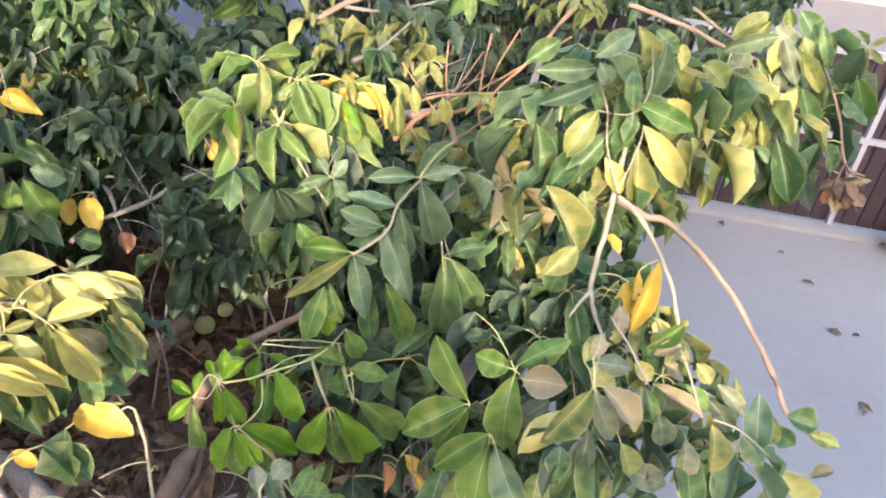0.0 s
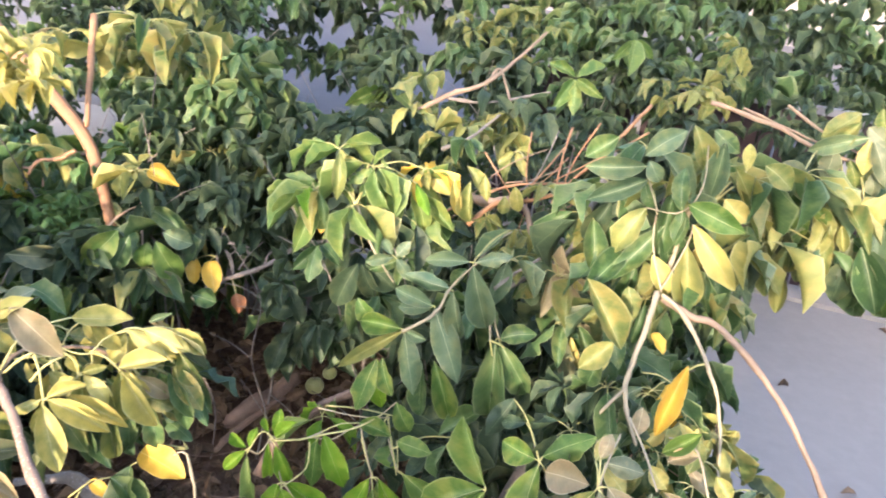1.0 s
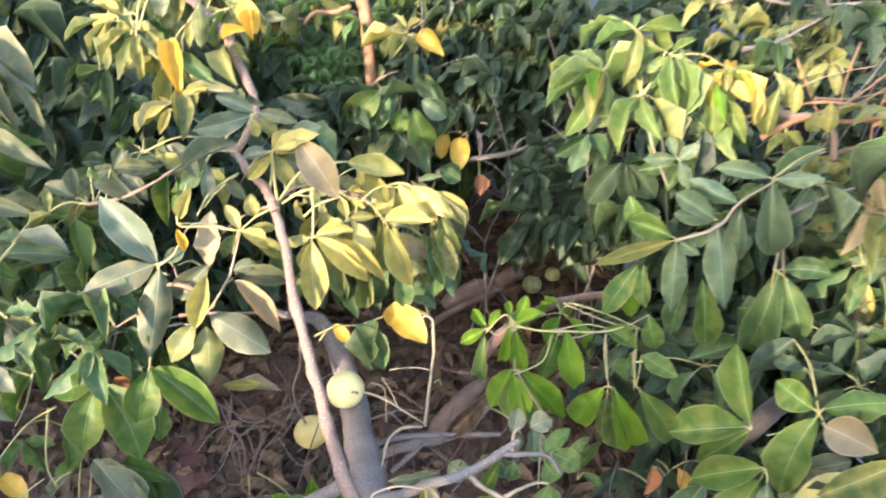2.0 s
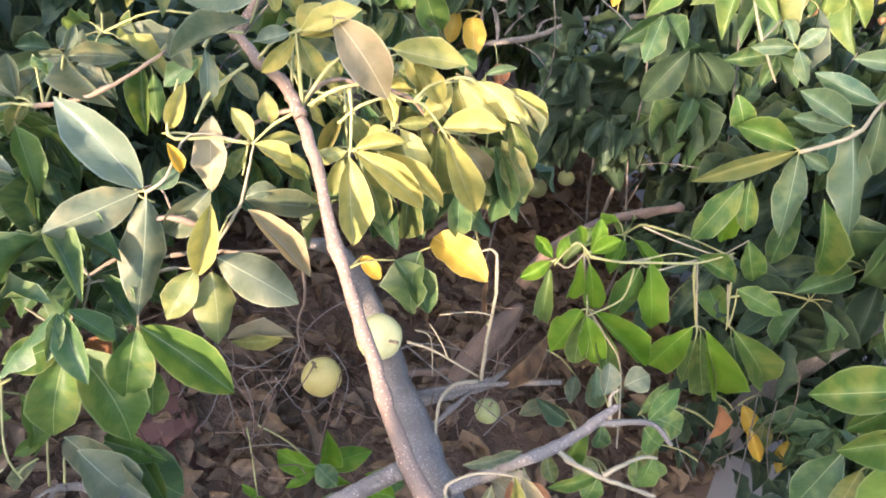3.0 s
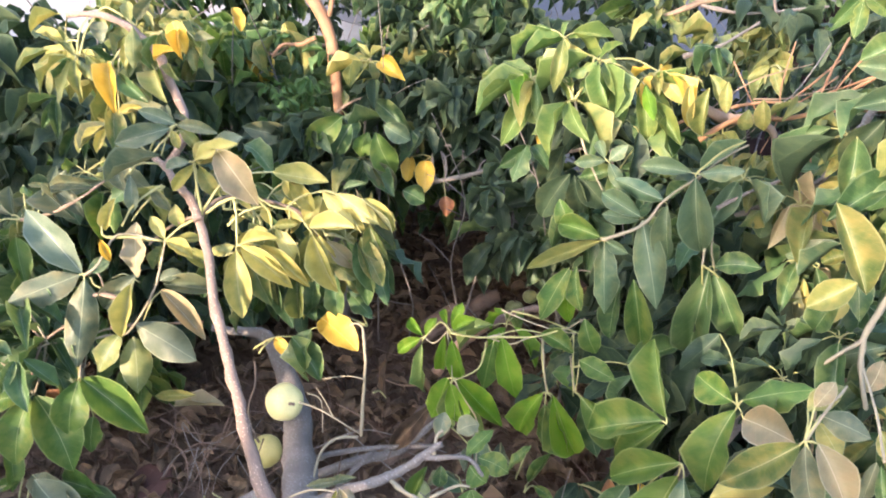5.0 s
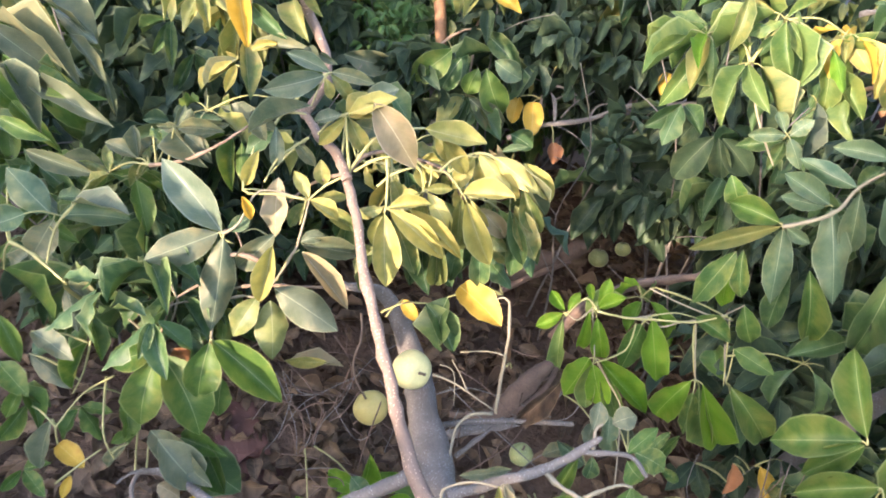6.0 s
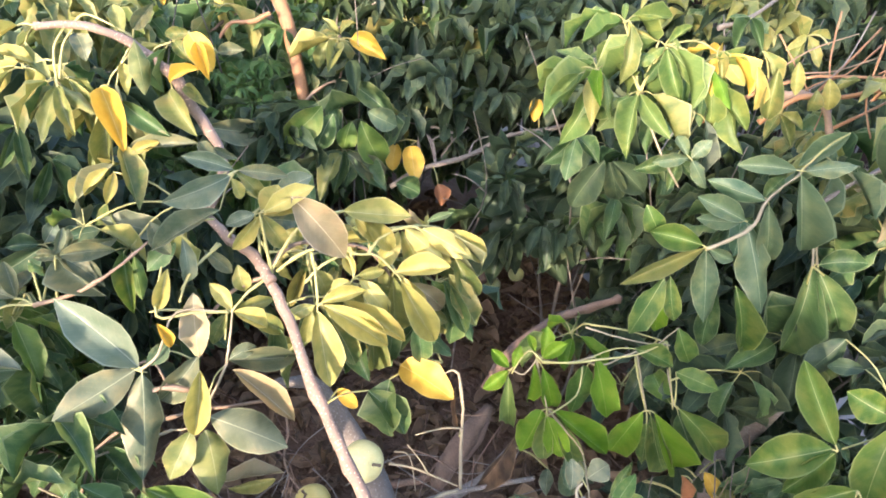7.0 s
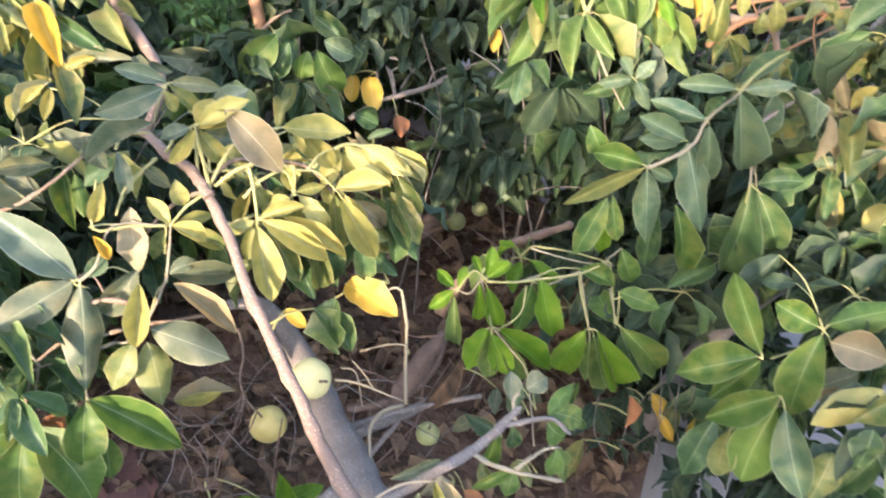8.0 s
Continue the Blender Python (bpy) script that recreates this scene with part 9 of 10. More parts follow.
whorl((0.307, 1.116, 0.959), 6, 0.090, 0.42, leaf_olive, (0.02, -0.20))
whorl((0.126, 1.053, 0.916), 6, 0.100, 0.42, leaf_shade, (0.02, -0.20))
whorl((0.288, 0.910, 0.892), 6, 0.090, 0.42, leaf_green, (0.02, -0.20))
whorl((0.357, 0.876, 0.875), 6, 0.090, 0.42, leaf_green, (0.02, -0.20))
whorl((0.437, 0.888, 0.885), 6, 0.090, 0.42, leaf_green, (0.02, -0.20))
whorl((0.207, 0.880, 0.876), 6, 0.090, 0.42, leaf_shade, (0.02, -0.20))
whorl((0.327, 0.985, 0.926), 6, 0.090, 0.42, leaf_green, (0.02, -0.20))

leaf((0.541, 1.547, 1.364), (0.449, 1.577, 1.311), 0.35, -82, leaf_silver)
leaf((0.526, 1.601, 1.395), (0.474, 1.618, 1.332), 0.58, -77, leaf_olive)
leaf((0.526, 1.577, 1.384), (0.496, 1.586, 1.319), 0.54, -86, leaf_olive)
leaf((0.546, 1.535, 1.363), (0.598, 1.518, 1.279), 0.40, 85, leaf_dull)
leaf((0.545, 1.556, 1.358), (0.552, 1.551, 1.290), 0.49, 13, leaf_gold)
leaf((0.577, 1.553, 1.343), (0.632, 1.544, 1.280), 0.46, 73, leaf_olive)
leaf((0.596, 1.557, 1.344), (0.661, 1.545, 1.265), 0.33, 86, leaf_olive)
leaf((0.495, 1.573, 1.325), (0.496, 1.575, 1.257), 0.66, 10, leaf_dull)
leaf((0.558, 1.595, 1.411), (0.575, 1.591, 1.374), 0.73, 93, leaf_olive)
leaf((0.622, 1.571, 1.397), (0.665, 1.556, 1.311), 0.28, 81, leaf_green)
leaf((0.591, 1.615, 1.406), (0.642, 1.603, 1.357), 0.75, 71, leaf_green)
leaf((0.562, 1.568, 1.258), (0.573, 1.565, 1.197), 0.41, 92, leaf_pale)
leaf((0.575, 1.549, 1.246), (0.609, 1.536, 1.201), 0.48, 68, leaf_dull)
leaf((0.535, 1.569, 1.233), (0.563, 1.560, 1.205), 0.73, 80, leaf_silver)
leaf((0.616, 1.554, 1.272), (0.609, 1.557, 1.212), 0.68, 24, leaf_olive)
leaf((0.627, 1.560, 1.269), (0.681, 1.555, 1.182), 0.45, 81, leaf_green)
leaf((0.543, 1.591, 1.372), (0.590, 1.577, 1.347), 0.76, 77, leaf_dull)
leaf((0.531, 1.590, 1.305), (0.557, 1.586, 1.252), 0.55, 84, leaf_olive)
leaf((0.571, 1.564, 1.295), (0.588, 1.561, 1.247), 0.58, 99, leaf_dull)
leaf((0.603, 1.581, 1.360), (0.629, 1.573, 1.322), 0.74, 81, leaf_olive)
leaf((0.383, 1.466, 1.303), (0.457, 1.452, 1.250), 0.51, 61, leaf_olive)
leaf((0.397, 1.486, 1.307), (0.444, 1.475, 1.290), 0.72, 71, leaf_dull)
leaf((0.370, 1.478, 1.263), (0.395, 1.465, 1.189), 0.54, 61, leaf_gold)
leaf((0.390, 1.495, 1.260), (0.426, 1.490, 1.216), 0.65, 84, leaf_olive)
leaf((0.404, 1.456, 1.215), (0.449, 1.443, 1.124), 0.36, 73, leaf_dull)
leaf((0.423, 1.473, 1.215), (0.462, 1.464, 1.152), 0.44, 66, leaf_green)
leaf((0.451, 1.452, 1.238), (0.433, 1.451, 1.189), 0.60, -61, leaf_lime)
leaf((0.465, 1.451, 1.247), (0.501, 1.438, 1.222), 0.65, 61, leaf_mid)
leaf((0.464, 1.468, 1.232), (0.455, 1.468, 1.166), 0.65, 27, leaf_mid)
leaf((0.469, 1.445, 1.232), (0.504, 1.436, 1.175), 0.41, 76, leaf_olive)
leaf((0.496, 1.425, 1.228), (0.509, 1.414, 1.111), 0.23, 5, leaf_olive)
leaf((0.485, 1.427, 1.192), (0.495, 1.419, 1.118), 0.34, 68, leaf_gold)
leaf((0.516, 1.431, 1.229), (0.533, 1.419, 1.182), 0.46, 62, leaf_olive)
leaf((0.541, 1.428, 1.211), (0.542, 1.423, 1.147), 0.36, 26, leaf_dull)
leaf((0.444, 1.425, 1.187), (0.435, 1.416, 1.069), 0.30, 17, leaf_olive)
leaf((0.459, 1.427, 1.172), (0.450, 1.425, 1.118), 0.50, -67, leaf_gold)
leaf((0.445, 1.409, 1.119), (0.449, 1.391, 1.044), 0.44, 30, leaf_olive)
leaf((0.473, 1.445, 1.171), (0.475, 1.437, 1.094), 0.42, 11, leaf_olive)
leaf((0.424, 1.445, 1.112), (0.430, 1.436, 1.050), 0.49, 53, leaf_olive)
leaf((0.559, 1.427, 1.196), (0.612, 1.391, 1.085), 0.49, 65, leaf_green)
leaf((0.574, 1.432, 1.192), (0.634, 1.403, 1.123), 0.34, 61, leaf_silver)
leaf((0.552, 1.441, 1.168), (0.546, 1.435, 1.070), 0.55, 26, leaf_shade)
leaf((0.521, 1.457, 1.154), (0.530, 1.455, 1.084), 0.56, 11, leaf_shade)
leaf((-0.755, 0.766, 1.050), (-0.753, 0.797, 1.081), 0.93, 31, leaf_gold)
leaf((-0.670, 0.881, 1.010), (-0.627, 0.897, 0.958), 0.45, 57, leaf_gold)
leaf((-0.687, 0.880, 0.988), (-0.664, 0.894, 0.966), 0.69, 51, leaf_olive)
leaf((-0.607, 0.913, 0.988), (-0.549, 0.938, 0.936), 0.37, 62, leaf_gold)
leaf((-0.560, 0.947, 0.991), (-0.507, 0.964, 0.940), 0.44, 54, leaf_gold)
leaf((-0.602, 0.950, 0.975), (-0.518, 0.979, 0.897), 0.25, 45, leaf_dull)
leaf((-0.587, 0.882, 0.925), (-0.542, 0.904, 0.880), 0.49, 58, leaf_pale)
leaf((-0.569, 0.915, 0.914), (-0.545, 0.918, 0.872), 0.59, 43, leaf_lime)
leaf((-0.797, 0.817, 1.001), (-0.760, 0.853, 0.987), 0.68, 64, leaf_dull)
leaf((-0.758, 0.818, 0.993), (-0.738, 0.831, 0.976), 0.82, 53, leaf_gold)
leaf((-0.722, 0.834, 0.927), (-0.702, 0.839, 0.886), 0.70, 39, leaf_olive)
leaf((-0.648, 0.879, 0.905), (-0.611, 0.894, 0.855), 0.51, 57, leaf_olive)
leaf((-0.304, 1.427, 1.151), (-0.257, 1.411, 1.034), 0.32, 43, leaf_lime)
leaf((-0.286, 1.449, 1.139), (-0.229, 1.437, 1.037), 0.39, 62, leaf_mid)
leaf((-0.217, 1.445, 1.159), (-0.198, 1.433, 1.086), 0.33, 40, leaf_gold)
leaf((-0.182, 1.450, 1.161), (-0.171, 1.442, 1.072), 0.43, 52, leaf_olive)
leaf((-0.155, 1.458, 1.178), (-0.142, 1.449, 1.123), 0.44, 46, leaf_olive)
leaf((-0.110, 1.470, 1.135), (-0.112, 1.466, 1.095), 0.73, -12, leaf_olive)
leaf((-0.096, 1.496, 1.150), (-0.079, 1.492, 1.096), 0.59, 72, leaf_gold)
leaf((-0.336, 1.399, 1.152), (-0.311, 1.384, 1.057), 0.43, 37, leaf_lime)

leaf((-1.072, 1.457, 0.838), (-1.135, 1.381, 0.761), 0.61, -69, leaf_mid)
leaf((-1.048, 1.467, 0.822), (-1.070, 1.428, 0.736), 0.65, -53, leaf_green)
leaf((-1.014, 1.494, 0.801), (-1.024, 1.477, 0.732), 0.78, -63, leaf_mid)
leaf((-0.994, 1.498, 0.807), (-0.940, 1.520, 0.697), 0.61, 71, leaf_mid)
leaf((-0.994, 1.530, 0.818), (-0.934, 1.570, 0.780), 0.73, 62, leaf_silver)
leaf((-1.027, 1.472, 0.729), (-1.071, 1.426, 0.693), 0.71, -66, leaf_silver)
leaf((-1.011, 1.470, 0.730), (-0.934, 1.522, 0.653), 0.53, 66, leaf_dull)
leaf((-0.891, 1.491, 0.677), (-0.841, 1.521, 0.649), 0.91, 53, leaf_green)
leaf((-1.265, 1.293, 0.800), (-1.179, 1.396, 0.767), 0.47, 69, leaf_dull)
leaf((-1.136, 1.381, 0.721), (-1.109, 1.446, 0.756), 0.72, 49, leaf_green)
leaf((-0.320, 0.622, 0.746), (-0.292, 0.602, 0.712), 0.48, 3, leaf_pale)
leaf((-0.327, 0.623, 0.737), (-0.311, 0.610, 0.705), 0.44, 16, leaf_gold)
leaf((-0.409, 0.456, 0.693), (-0.358, 0.515, 0.689), 0.35, 23, leaf_pale)
leaf((-0.404, 0.460, 0.704), (-0.382, 0.489, 0.703), 0.55, 35, leaf_pale)
leaf((0.281, 0.985, 1.037), (0.326, 0.966, 0.992), 0.34, 42, leaf_gold)
leaf((0.294, 0.975, 1.026), (0.310, 0.958, 0.985), 0.41, 45, leaf_pale)
leaf((0.280, 0.953, 0.993), (0.331, 0.967, 1.018), 0.37, 35, leaf_olive)
leaf((0.247, 0.812, 0.886), (0.314, 0.801, 0.874), 0.62, 47, leaf_dull)
leaf((0.199, 0.863, 0.900), (0.193, 0.830, 0.839), 0.42, -3, leaf_dull)
leaf((0.306, 0.946, 0.991), (0.341, 0.931, 0.961), 0.45, 41, leaf_pale)

# ---- the tree behind ----
tree = far_tree
branch("redbark", 0.0060, (-1.293, 1.594, 0.963), (-1.329, 1.568, 0.940), (-1.369, 1.546, 0.935), (-1.384, 1.519, 0.905))
branch("twig", 0.0040, (-1.154, 1.521, 0.797), (-1.137, 1.544, 0.825), (-1.091, 1.570, 0.842), (-1.038, 1.495, 0.719))
branch("twig", 0.0040, (-1.129, 1.632, 0.936), (-1.105, 1.606, 0.883), (-1.091, 1.570, 0.842))
branch("greybark", 0.0069, (-0.930, 1.547, 0.625), (-0.869, 1.606, 0.669), (-0.775, 1.660, 0.707), (-0.702, 1.724, 0.755), (-0.595, 1.787, 0.783), (-0.516, 1.842, 0.821))
branch("greybark", 0.0042, (-0.730, 1.691, 0.723), (-0.692, 1.669, 0.674), (-0.634, 1.639, 0.627), (-0.641, 1.611, 0.574))
branch("greybark", 0.0035, (-0.635, 1.644, 0.624), (-0.593, 1.647, 0.613), (-0.552, 1.651, 0.590))
branch("greybark", 0.0042, (-0.869, 1.605, 0.669), (-0.901, 1.630, 0.722), (-0.885, 1.657, 0.754), (-0.831, 1.674, 0.747))
branch("greybark", 0.0035, (-0.846, 1.619, 0.681), (-0.871, 1.648, 0.723), (-0.913, 1.650, 0.748))
branch("twig", 0.0093, (-0.212, 1.529, 1.095), (-0.158, 1.539, 1.083), (-0.111, 1.562, 1.089), (-0.072, 1.562, 1.070), (-0.053, 1.535, 1.035))
branch("redbark", 0.0041, (-0.277, 1.454, 1.032), (-0.231, 1.502, 1.066), (-0.164, 1.555, 1.098), (-0.103, 1.590, 1.118), (0.032, 1.642, 1.130))
branch("redbark", 0.0026, (-0.093, 1.594, 1.091), (-0.060, 1.644, 1.138), (-0.022, 1.699, 1.196))
branch("greybark", 0.0044, (-0.303, 1.643, 1.146), (-0.250, 1.682, 1.170), (-0.196, 1.739, 1.222))
branch("redbark", 0.0052, (-0.181, 1.466, 1.053), (-0.130, 1.502, 1.103), (-0.062, 1.512, 1.119), (0.015, 1.529, 1.153), (0.094, 1.535, 1.173))
branch("redbark", 0.0217, (-1.663, 1.700, 1.291), (-1.598, 1.690, 1.232), (-1.546, 1.683, 1.187), (-1.423, 1.669, 1.084), (-1.312, 1.658, 0.977), (-1.254, 1.628, 0.881), (-1.189, 1.575, 0.768))
branch("redbark", 0.0088, (-1.373, 1.817, 1.274), (-1.340, 1.739, 1.134), (-1.312, 1.669, 1.008))
branch("twig", 0.0052, (-1.395, 1.751, 0.881), (-1.483, 1.715, 0.880), (-1.533, 1.668, 0.838), (-1.577, 1.659, 0.857))
branch("twig", 0.0052, (-1.666, 1.806, 1.148), (-1.759, 1.733, 1.102), (-1.892, 1.688, 1.112))
branch("twig", 0.0065, (-0.428, 1.838, 1.166), (-0.366, 1.885, 1.204), (-0.284, 1.943, 1.237), (-0.222, 2.002, 1.294), (-0.163, 2.062, 1.365))
branch("twig", 0.0043, (-0.274, 1.955, 1.243), (-0.255, 1.975, 1.272), (-0.209, 1.944, 1.193))
branch("greybark", 0.0043, (-0.364, 1.882, 1.198), (-0.269, 1.918, 1.194), (-0.121, 2.006, 1.226))
branch("greybark", 0.0021, (-0.846, 1.619, 0.681), (-0.875, 1.641, 0.725), (-0.904, 1.648, 0.752), (-0.944, 1.650, 0.755))
branch("greybark", 0.0021, (-0.877, 1.645, 0.722), (-0.843, 1.666, 0.746), (-0.825, 1.670, 0.733))
branch("greybark", 0.0021, (-0.906, 1.653, 0.749), (-0.904, 1.666, 0.778))
branch("greybark", 0.0021, (-0.837, 1.631, 0.694), (-0.825, 1.664, 0.729), (-0.799, 1.703, 0.759))
branch("greybark", 0.0021, (-0.826, 1.667, 0.728), (-0.852, 1.684, 0.760))
branch("greybark", 0.0028, (-0.777, 1.664, 0.705), (-0.775, 1.689, 0.733), (-0.740, 1.707, 0.752))
branch("redbark", 0.0016, (-0.193, 1.610, 1.171), (-0.145, 1.589, 1.124), (-0.097, 1.571, 1.076))
branch("redbark", 0.0016, (-0.013, 1.678, 1.172), (-0.055, 1.624, 1.124), (-0.107, 1.582, 1.103), (-0.152, 1.535, 1.064))
branch("twig", 0.0016, (-0.225, 1.499, 1.046), (-0.186, 1.556, 1.103), (-0.136, 1.607, 1.153), (-0.060, 1.661, 1.188))
branch("redbark", 0.0016, (-0.102, 1.659, 1.221), (-0.095, 1.612, 1.151), (-0.077, 1.579, 1.090), (-0.081, 1.538, 1.037))
branch("twig", 0.0016, (-0.132, 1.585, 1.118), (-0.076, 1.614, 1.128), (-0.008, 1.657, 1.158))
branch("greybark", 0.0016, (-0.045, 1.683, 1.227), (-0.070, 1.611, 1.136), (-0.114, 1.566, 1.096))
bough("deadwood", (-0.713, 1.761, 0.285, 0.0192), (-0.740, 1.733, 0.271, 0.0240), (-0.770, 1.698, 0.244, 0.0209), (-0.808, 1.657, 0.229, 0.0264), (-0.857, 1.597, 0.188, 0.0225))
bough("deadwood", (-0.736, 1.706, 0.243, 0.0080), (-0.787, 1.646, 0.210, 0.0120), (-0.834, 1.584, 0.170, 0.0104), (-0.868, 1.529, 0.129, 0.0080))
fruit((-0.727, 1.906, 0.146), 0.0314, (-0.173, 0.292, 0.941))
fruit((-0.634, 1.810, 0.291), 0.0227, (-0.245, 0.243, 0.939))
petiole((-1.129, 1.632, 0.936), (-1.125, 1.619, 0.939))
petiole((-1.124, 1.627, 0.925), (-1.092, 1.627, 0.938))
petiole((-1.144, 1.535, 0.814), (-1.128, 1.534, 0.800))
petiole((-1.094, 1.577, 0.850), (-1.071, 1.582, 0.849))
petiole((-1.070, 1.540, 0.793), (-1.073, 1.539, 0.804))
petiole((-1.228, 1.607, 0.835), (-1.228, 1.637, 0.828))
petiole((-0.901, 1.630, 0.722), (-0.948, 1.600, 0.718))
petiole((-0.901, 1.630, 0.722), (-0.917, 1.620, 0.709))
petiole((-0.851, 1.616, 0.676), (-0.821, 1.587, 0.649))
petiole((-0.638, 1.762, 0.772), (-0.667, 1.802, 0.833))
petiole((-0.641, 1.611, 0.574), (-0.645, 1.616, 0.561))
petiole((-0.641, 1.611, 0.574), (-0.634, 1.602, 0.575))
petiole((-0.552, 1.651, 0.590), (-0.550, 1.640, 0.589))
petiole((-0.699, 1.673, 0.684), (-0.728, 1.620, 0.690))
petiole((-0.669, 1.657, 0.655), (-0.677, 1.632, 0.653))
petiole((-0.680, 1.663, 0.664), (-0.642, 1.682, 0.700))
petiole((-0.552, 1.651, 0.590), (-0.464, 1.663, 0.588))
petiole((-0.552, 1.651, 0.590), (-0.462, 1.686, 0.576))
petiole((-0.532, 1.831, 0.814), (-0.457, 1.767, 0.742))
petiole((-0.532, 1.831, 0.814), (-0.456, 1.787, 0.731))
petiole((-0.277, 1.454, 1.032), (-0.298, 1.398, 0.975))
petiole((-0.240, 1.493, 1.059), (-0.287, 1.473, 1.154))
petiole((-0.268, 1.464, 1.039), (-0.278, 1.431, 1.113))
petiole((-0.250, 1.483, 1.052), (-0.239, 1.442, 1.109))
petiole((-0.259, 1.474, 1.046), (-0.288, 1.450, 1.104))
petiole((-0.186, 1.556, 1.103), (-0.213, 1.545, 1.154))
petiole((-0.250, 1.682, 1.170), (-0.250, 1.674, 1.168))
petiole((-0.105, 1.629, 1.167), (-0.140, 1.693, 1.155))
petiole((-0.152, 1.535, 1.064), (-0.149, 1.522, 1.056))
petiole((-0.150, 1.487, 1.083), (-0.149, 1.493, 1.069))
petiole((-1.759, 1.733, 1.102), (-1.749, 1.723, 1.074))
petiole((-1.759, 1.733, 1.102), (-1.719, 1.709, 1.082))
petiole((-1.892, 1.688, 1.112), (-1.998, 1.615, 1.099))
petiole((-1.892, 1.688, 1.112), (-1.988, 1.601, 1.108))
petiole((-1.666, 1.806, 1.148), (-1.572, 1.849, 1.185))
petiole((-1.577, 1.659, 0.857), (-1.618, 1.638, 0.852))
petiole((-0.277, 1.454, 1.032), (-0.290, 1.401, 1.068))
petiole((-0.641, 1.611, 0.574), (-0.633, 1.609, 0.578))
petiole((-0.563, 1.809, 0.799), (-0.526, 1.766, 0.759))
petiole((-1.038, 1.495, 0.719), (-1.030, 1.494, 0.721))
petiole((-1.080, 1.555, 0.818), (-1.021, 1.612, 0.801))
petiole((-1.124, 1.627, 0.925), (-1.117, 1.611, 0.934))
petiole((-0.904, 1.666, 0.778), (-0.948, 1.856, 0.822))
petiole((-1.666, 1.806, 1.148), (-1.524, 1.882, 1.187))
petiole((-1.373, 1.817, 1.274), (-1.312, 1.963, 1.238))
petiole((-1.493, 1.706, 0.872), (-1.462, 1.631, 0.930))
whorl((-0.287, 1.463, 1.161), 4, 0.069, 0.42, leaf_yellow, (0.05, -0.15))
# Whorls in the hollow behind, darkened by colour to stand for shade.
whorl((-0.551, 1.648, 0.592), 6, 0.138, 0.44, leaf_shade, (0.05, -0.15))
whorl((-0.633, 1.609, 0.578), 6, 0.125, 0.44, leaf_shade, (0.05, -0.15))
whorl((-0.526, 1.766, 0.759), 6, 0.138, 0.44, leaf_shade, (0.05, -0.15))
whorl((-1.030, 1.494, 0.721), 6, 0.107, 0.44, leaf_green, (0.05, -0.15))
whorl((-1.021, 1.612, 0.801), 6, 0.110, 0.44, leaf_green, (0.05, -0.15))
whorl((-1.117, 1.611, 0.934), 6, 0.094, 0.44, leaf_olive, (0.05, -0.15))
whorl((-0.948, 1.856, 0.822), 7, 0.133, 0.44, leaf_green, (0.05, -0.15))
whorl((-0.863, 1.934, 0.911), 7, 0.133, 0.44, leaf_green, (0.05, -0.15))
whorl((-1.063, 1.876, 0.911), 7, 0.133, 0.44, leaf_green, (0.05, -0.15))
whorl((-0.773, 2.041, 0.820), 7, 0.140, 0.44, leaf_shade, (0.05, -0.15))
whorl((-1.524, 1.882, 1.187), 6, 0.164, 0.34, leaf_gold, (0.04, -0.17))
whorl((-1.312, 1.963, 1.238), 7, 0.156, 0.34, leaf_olive, (0.04, -0.17))
whorl((-1.192, 2.036, 1.212), 7, 0.160, 0.34, leaf_olive, (0.04, -0.17))
whorl((-1.072, 2.051, 1.109), 7, 0.172, 0.40, leaf_green, (0.04, -0.17))
whorl((-1.225, 2.011, 1.040), 7, 0.163, 0.40, leaf_green, (0.04, -0.17))
whorl((-1.462, 1.631, 0.930), 6, 0.141, 0.36, leaf_olive, (0.04, -0.17))
leaf((-1.125, 1.619, 0.939), (-1.174, 1.593, 0.898), 0.45, -105, leaf_olive)
leaf((-1.121, 1.619, 0.937), (-1.102, 1.575, 0.864), 0.54, -33, leaf_olive)
leaf((-1.119, 1.619, 0.944), (-1.096, 1.655, 0.967), 0.45, 25, leaf_olive)
leaf((-1.132, 1.634, 0.937), (-1.170, 1.624, 0.972), 0.40, -48, leaf_olive)
leaf((-1.129, 1.628, 0.937), (-1.168, 1.594, 0.941), 0.41, -49, leaf_olive)
leaf((-1.092, 1.627, 0.938), (-0.990, 1.609, 0.917), 0.49, 47, leaf_yellow)
leaf((-1.128, 1.534, 0.800), (-1.226, 1.458, 0.713), 0.51, -52, leaf_green)
leaf((-1.143, 1.541, 0.824), (-1.158, 1.558, 0.857), 0.58, 25, leaf_olive)
leaf((-1.071, 1.582, 0.849), (-0.945, 1.592, 0.781), 0.39, 50, leaf_green)
leaf((-1.073, 1.539, 0.804), (-1.018, 1.475, 0.749), 0.54, 49, leaf_green)
leaf((-1.036, 1.490, 0.717), (-1.087, 1.415, 0.686), 0.45, -60, leaf_green)
leaf((-1.034, 1.493, 0.713), (-1.013, 1.414, 0.649), 0.44, -13, leaf_green)
leaf((-1.026, 1.486, 0.722), (-0.978, 1.485, 0.670), 0.45, 39, leaf_green)
leaf((-1.028, 1.495, 0.715), (-0.907, 1.477, 0.657), 0.48, 24, leaf_green)
leaf((-1.228, 1.637, 0.828), (-1.277, 1.619, 0.864), 0.39, -75, leaf_green)
leaf((-1.228, 1.633, 0.826), (-1.316, 1.599, 0.786), 0.41, -53, leaf_green)
leaf((-1.223, 1.632, 0.825), (-1.222, 1.579, 0.773), 0.40, -46, leaf_green)
leaf((-0.948, 1.600, 0.718), (-0.938, 1.571, 0.656), 0.64, 8, leaf_yellow)
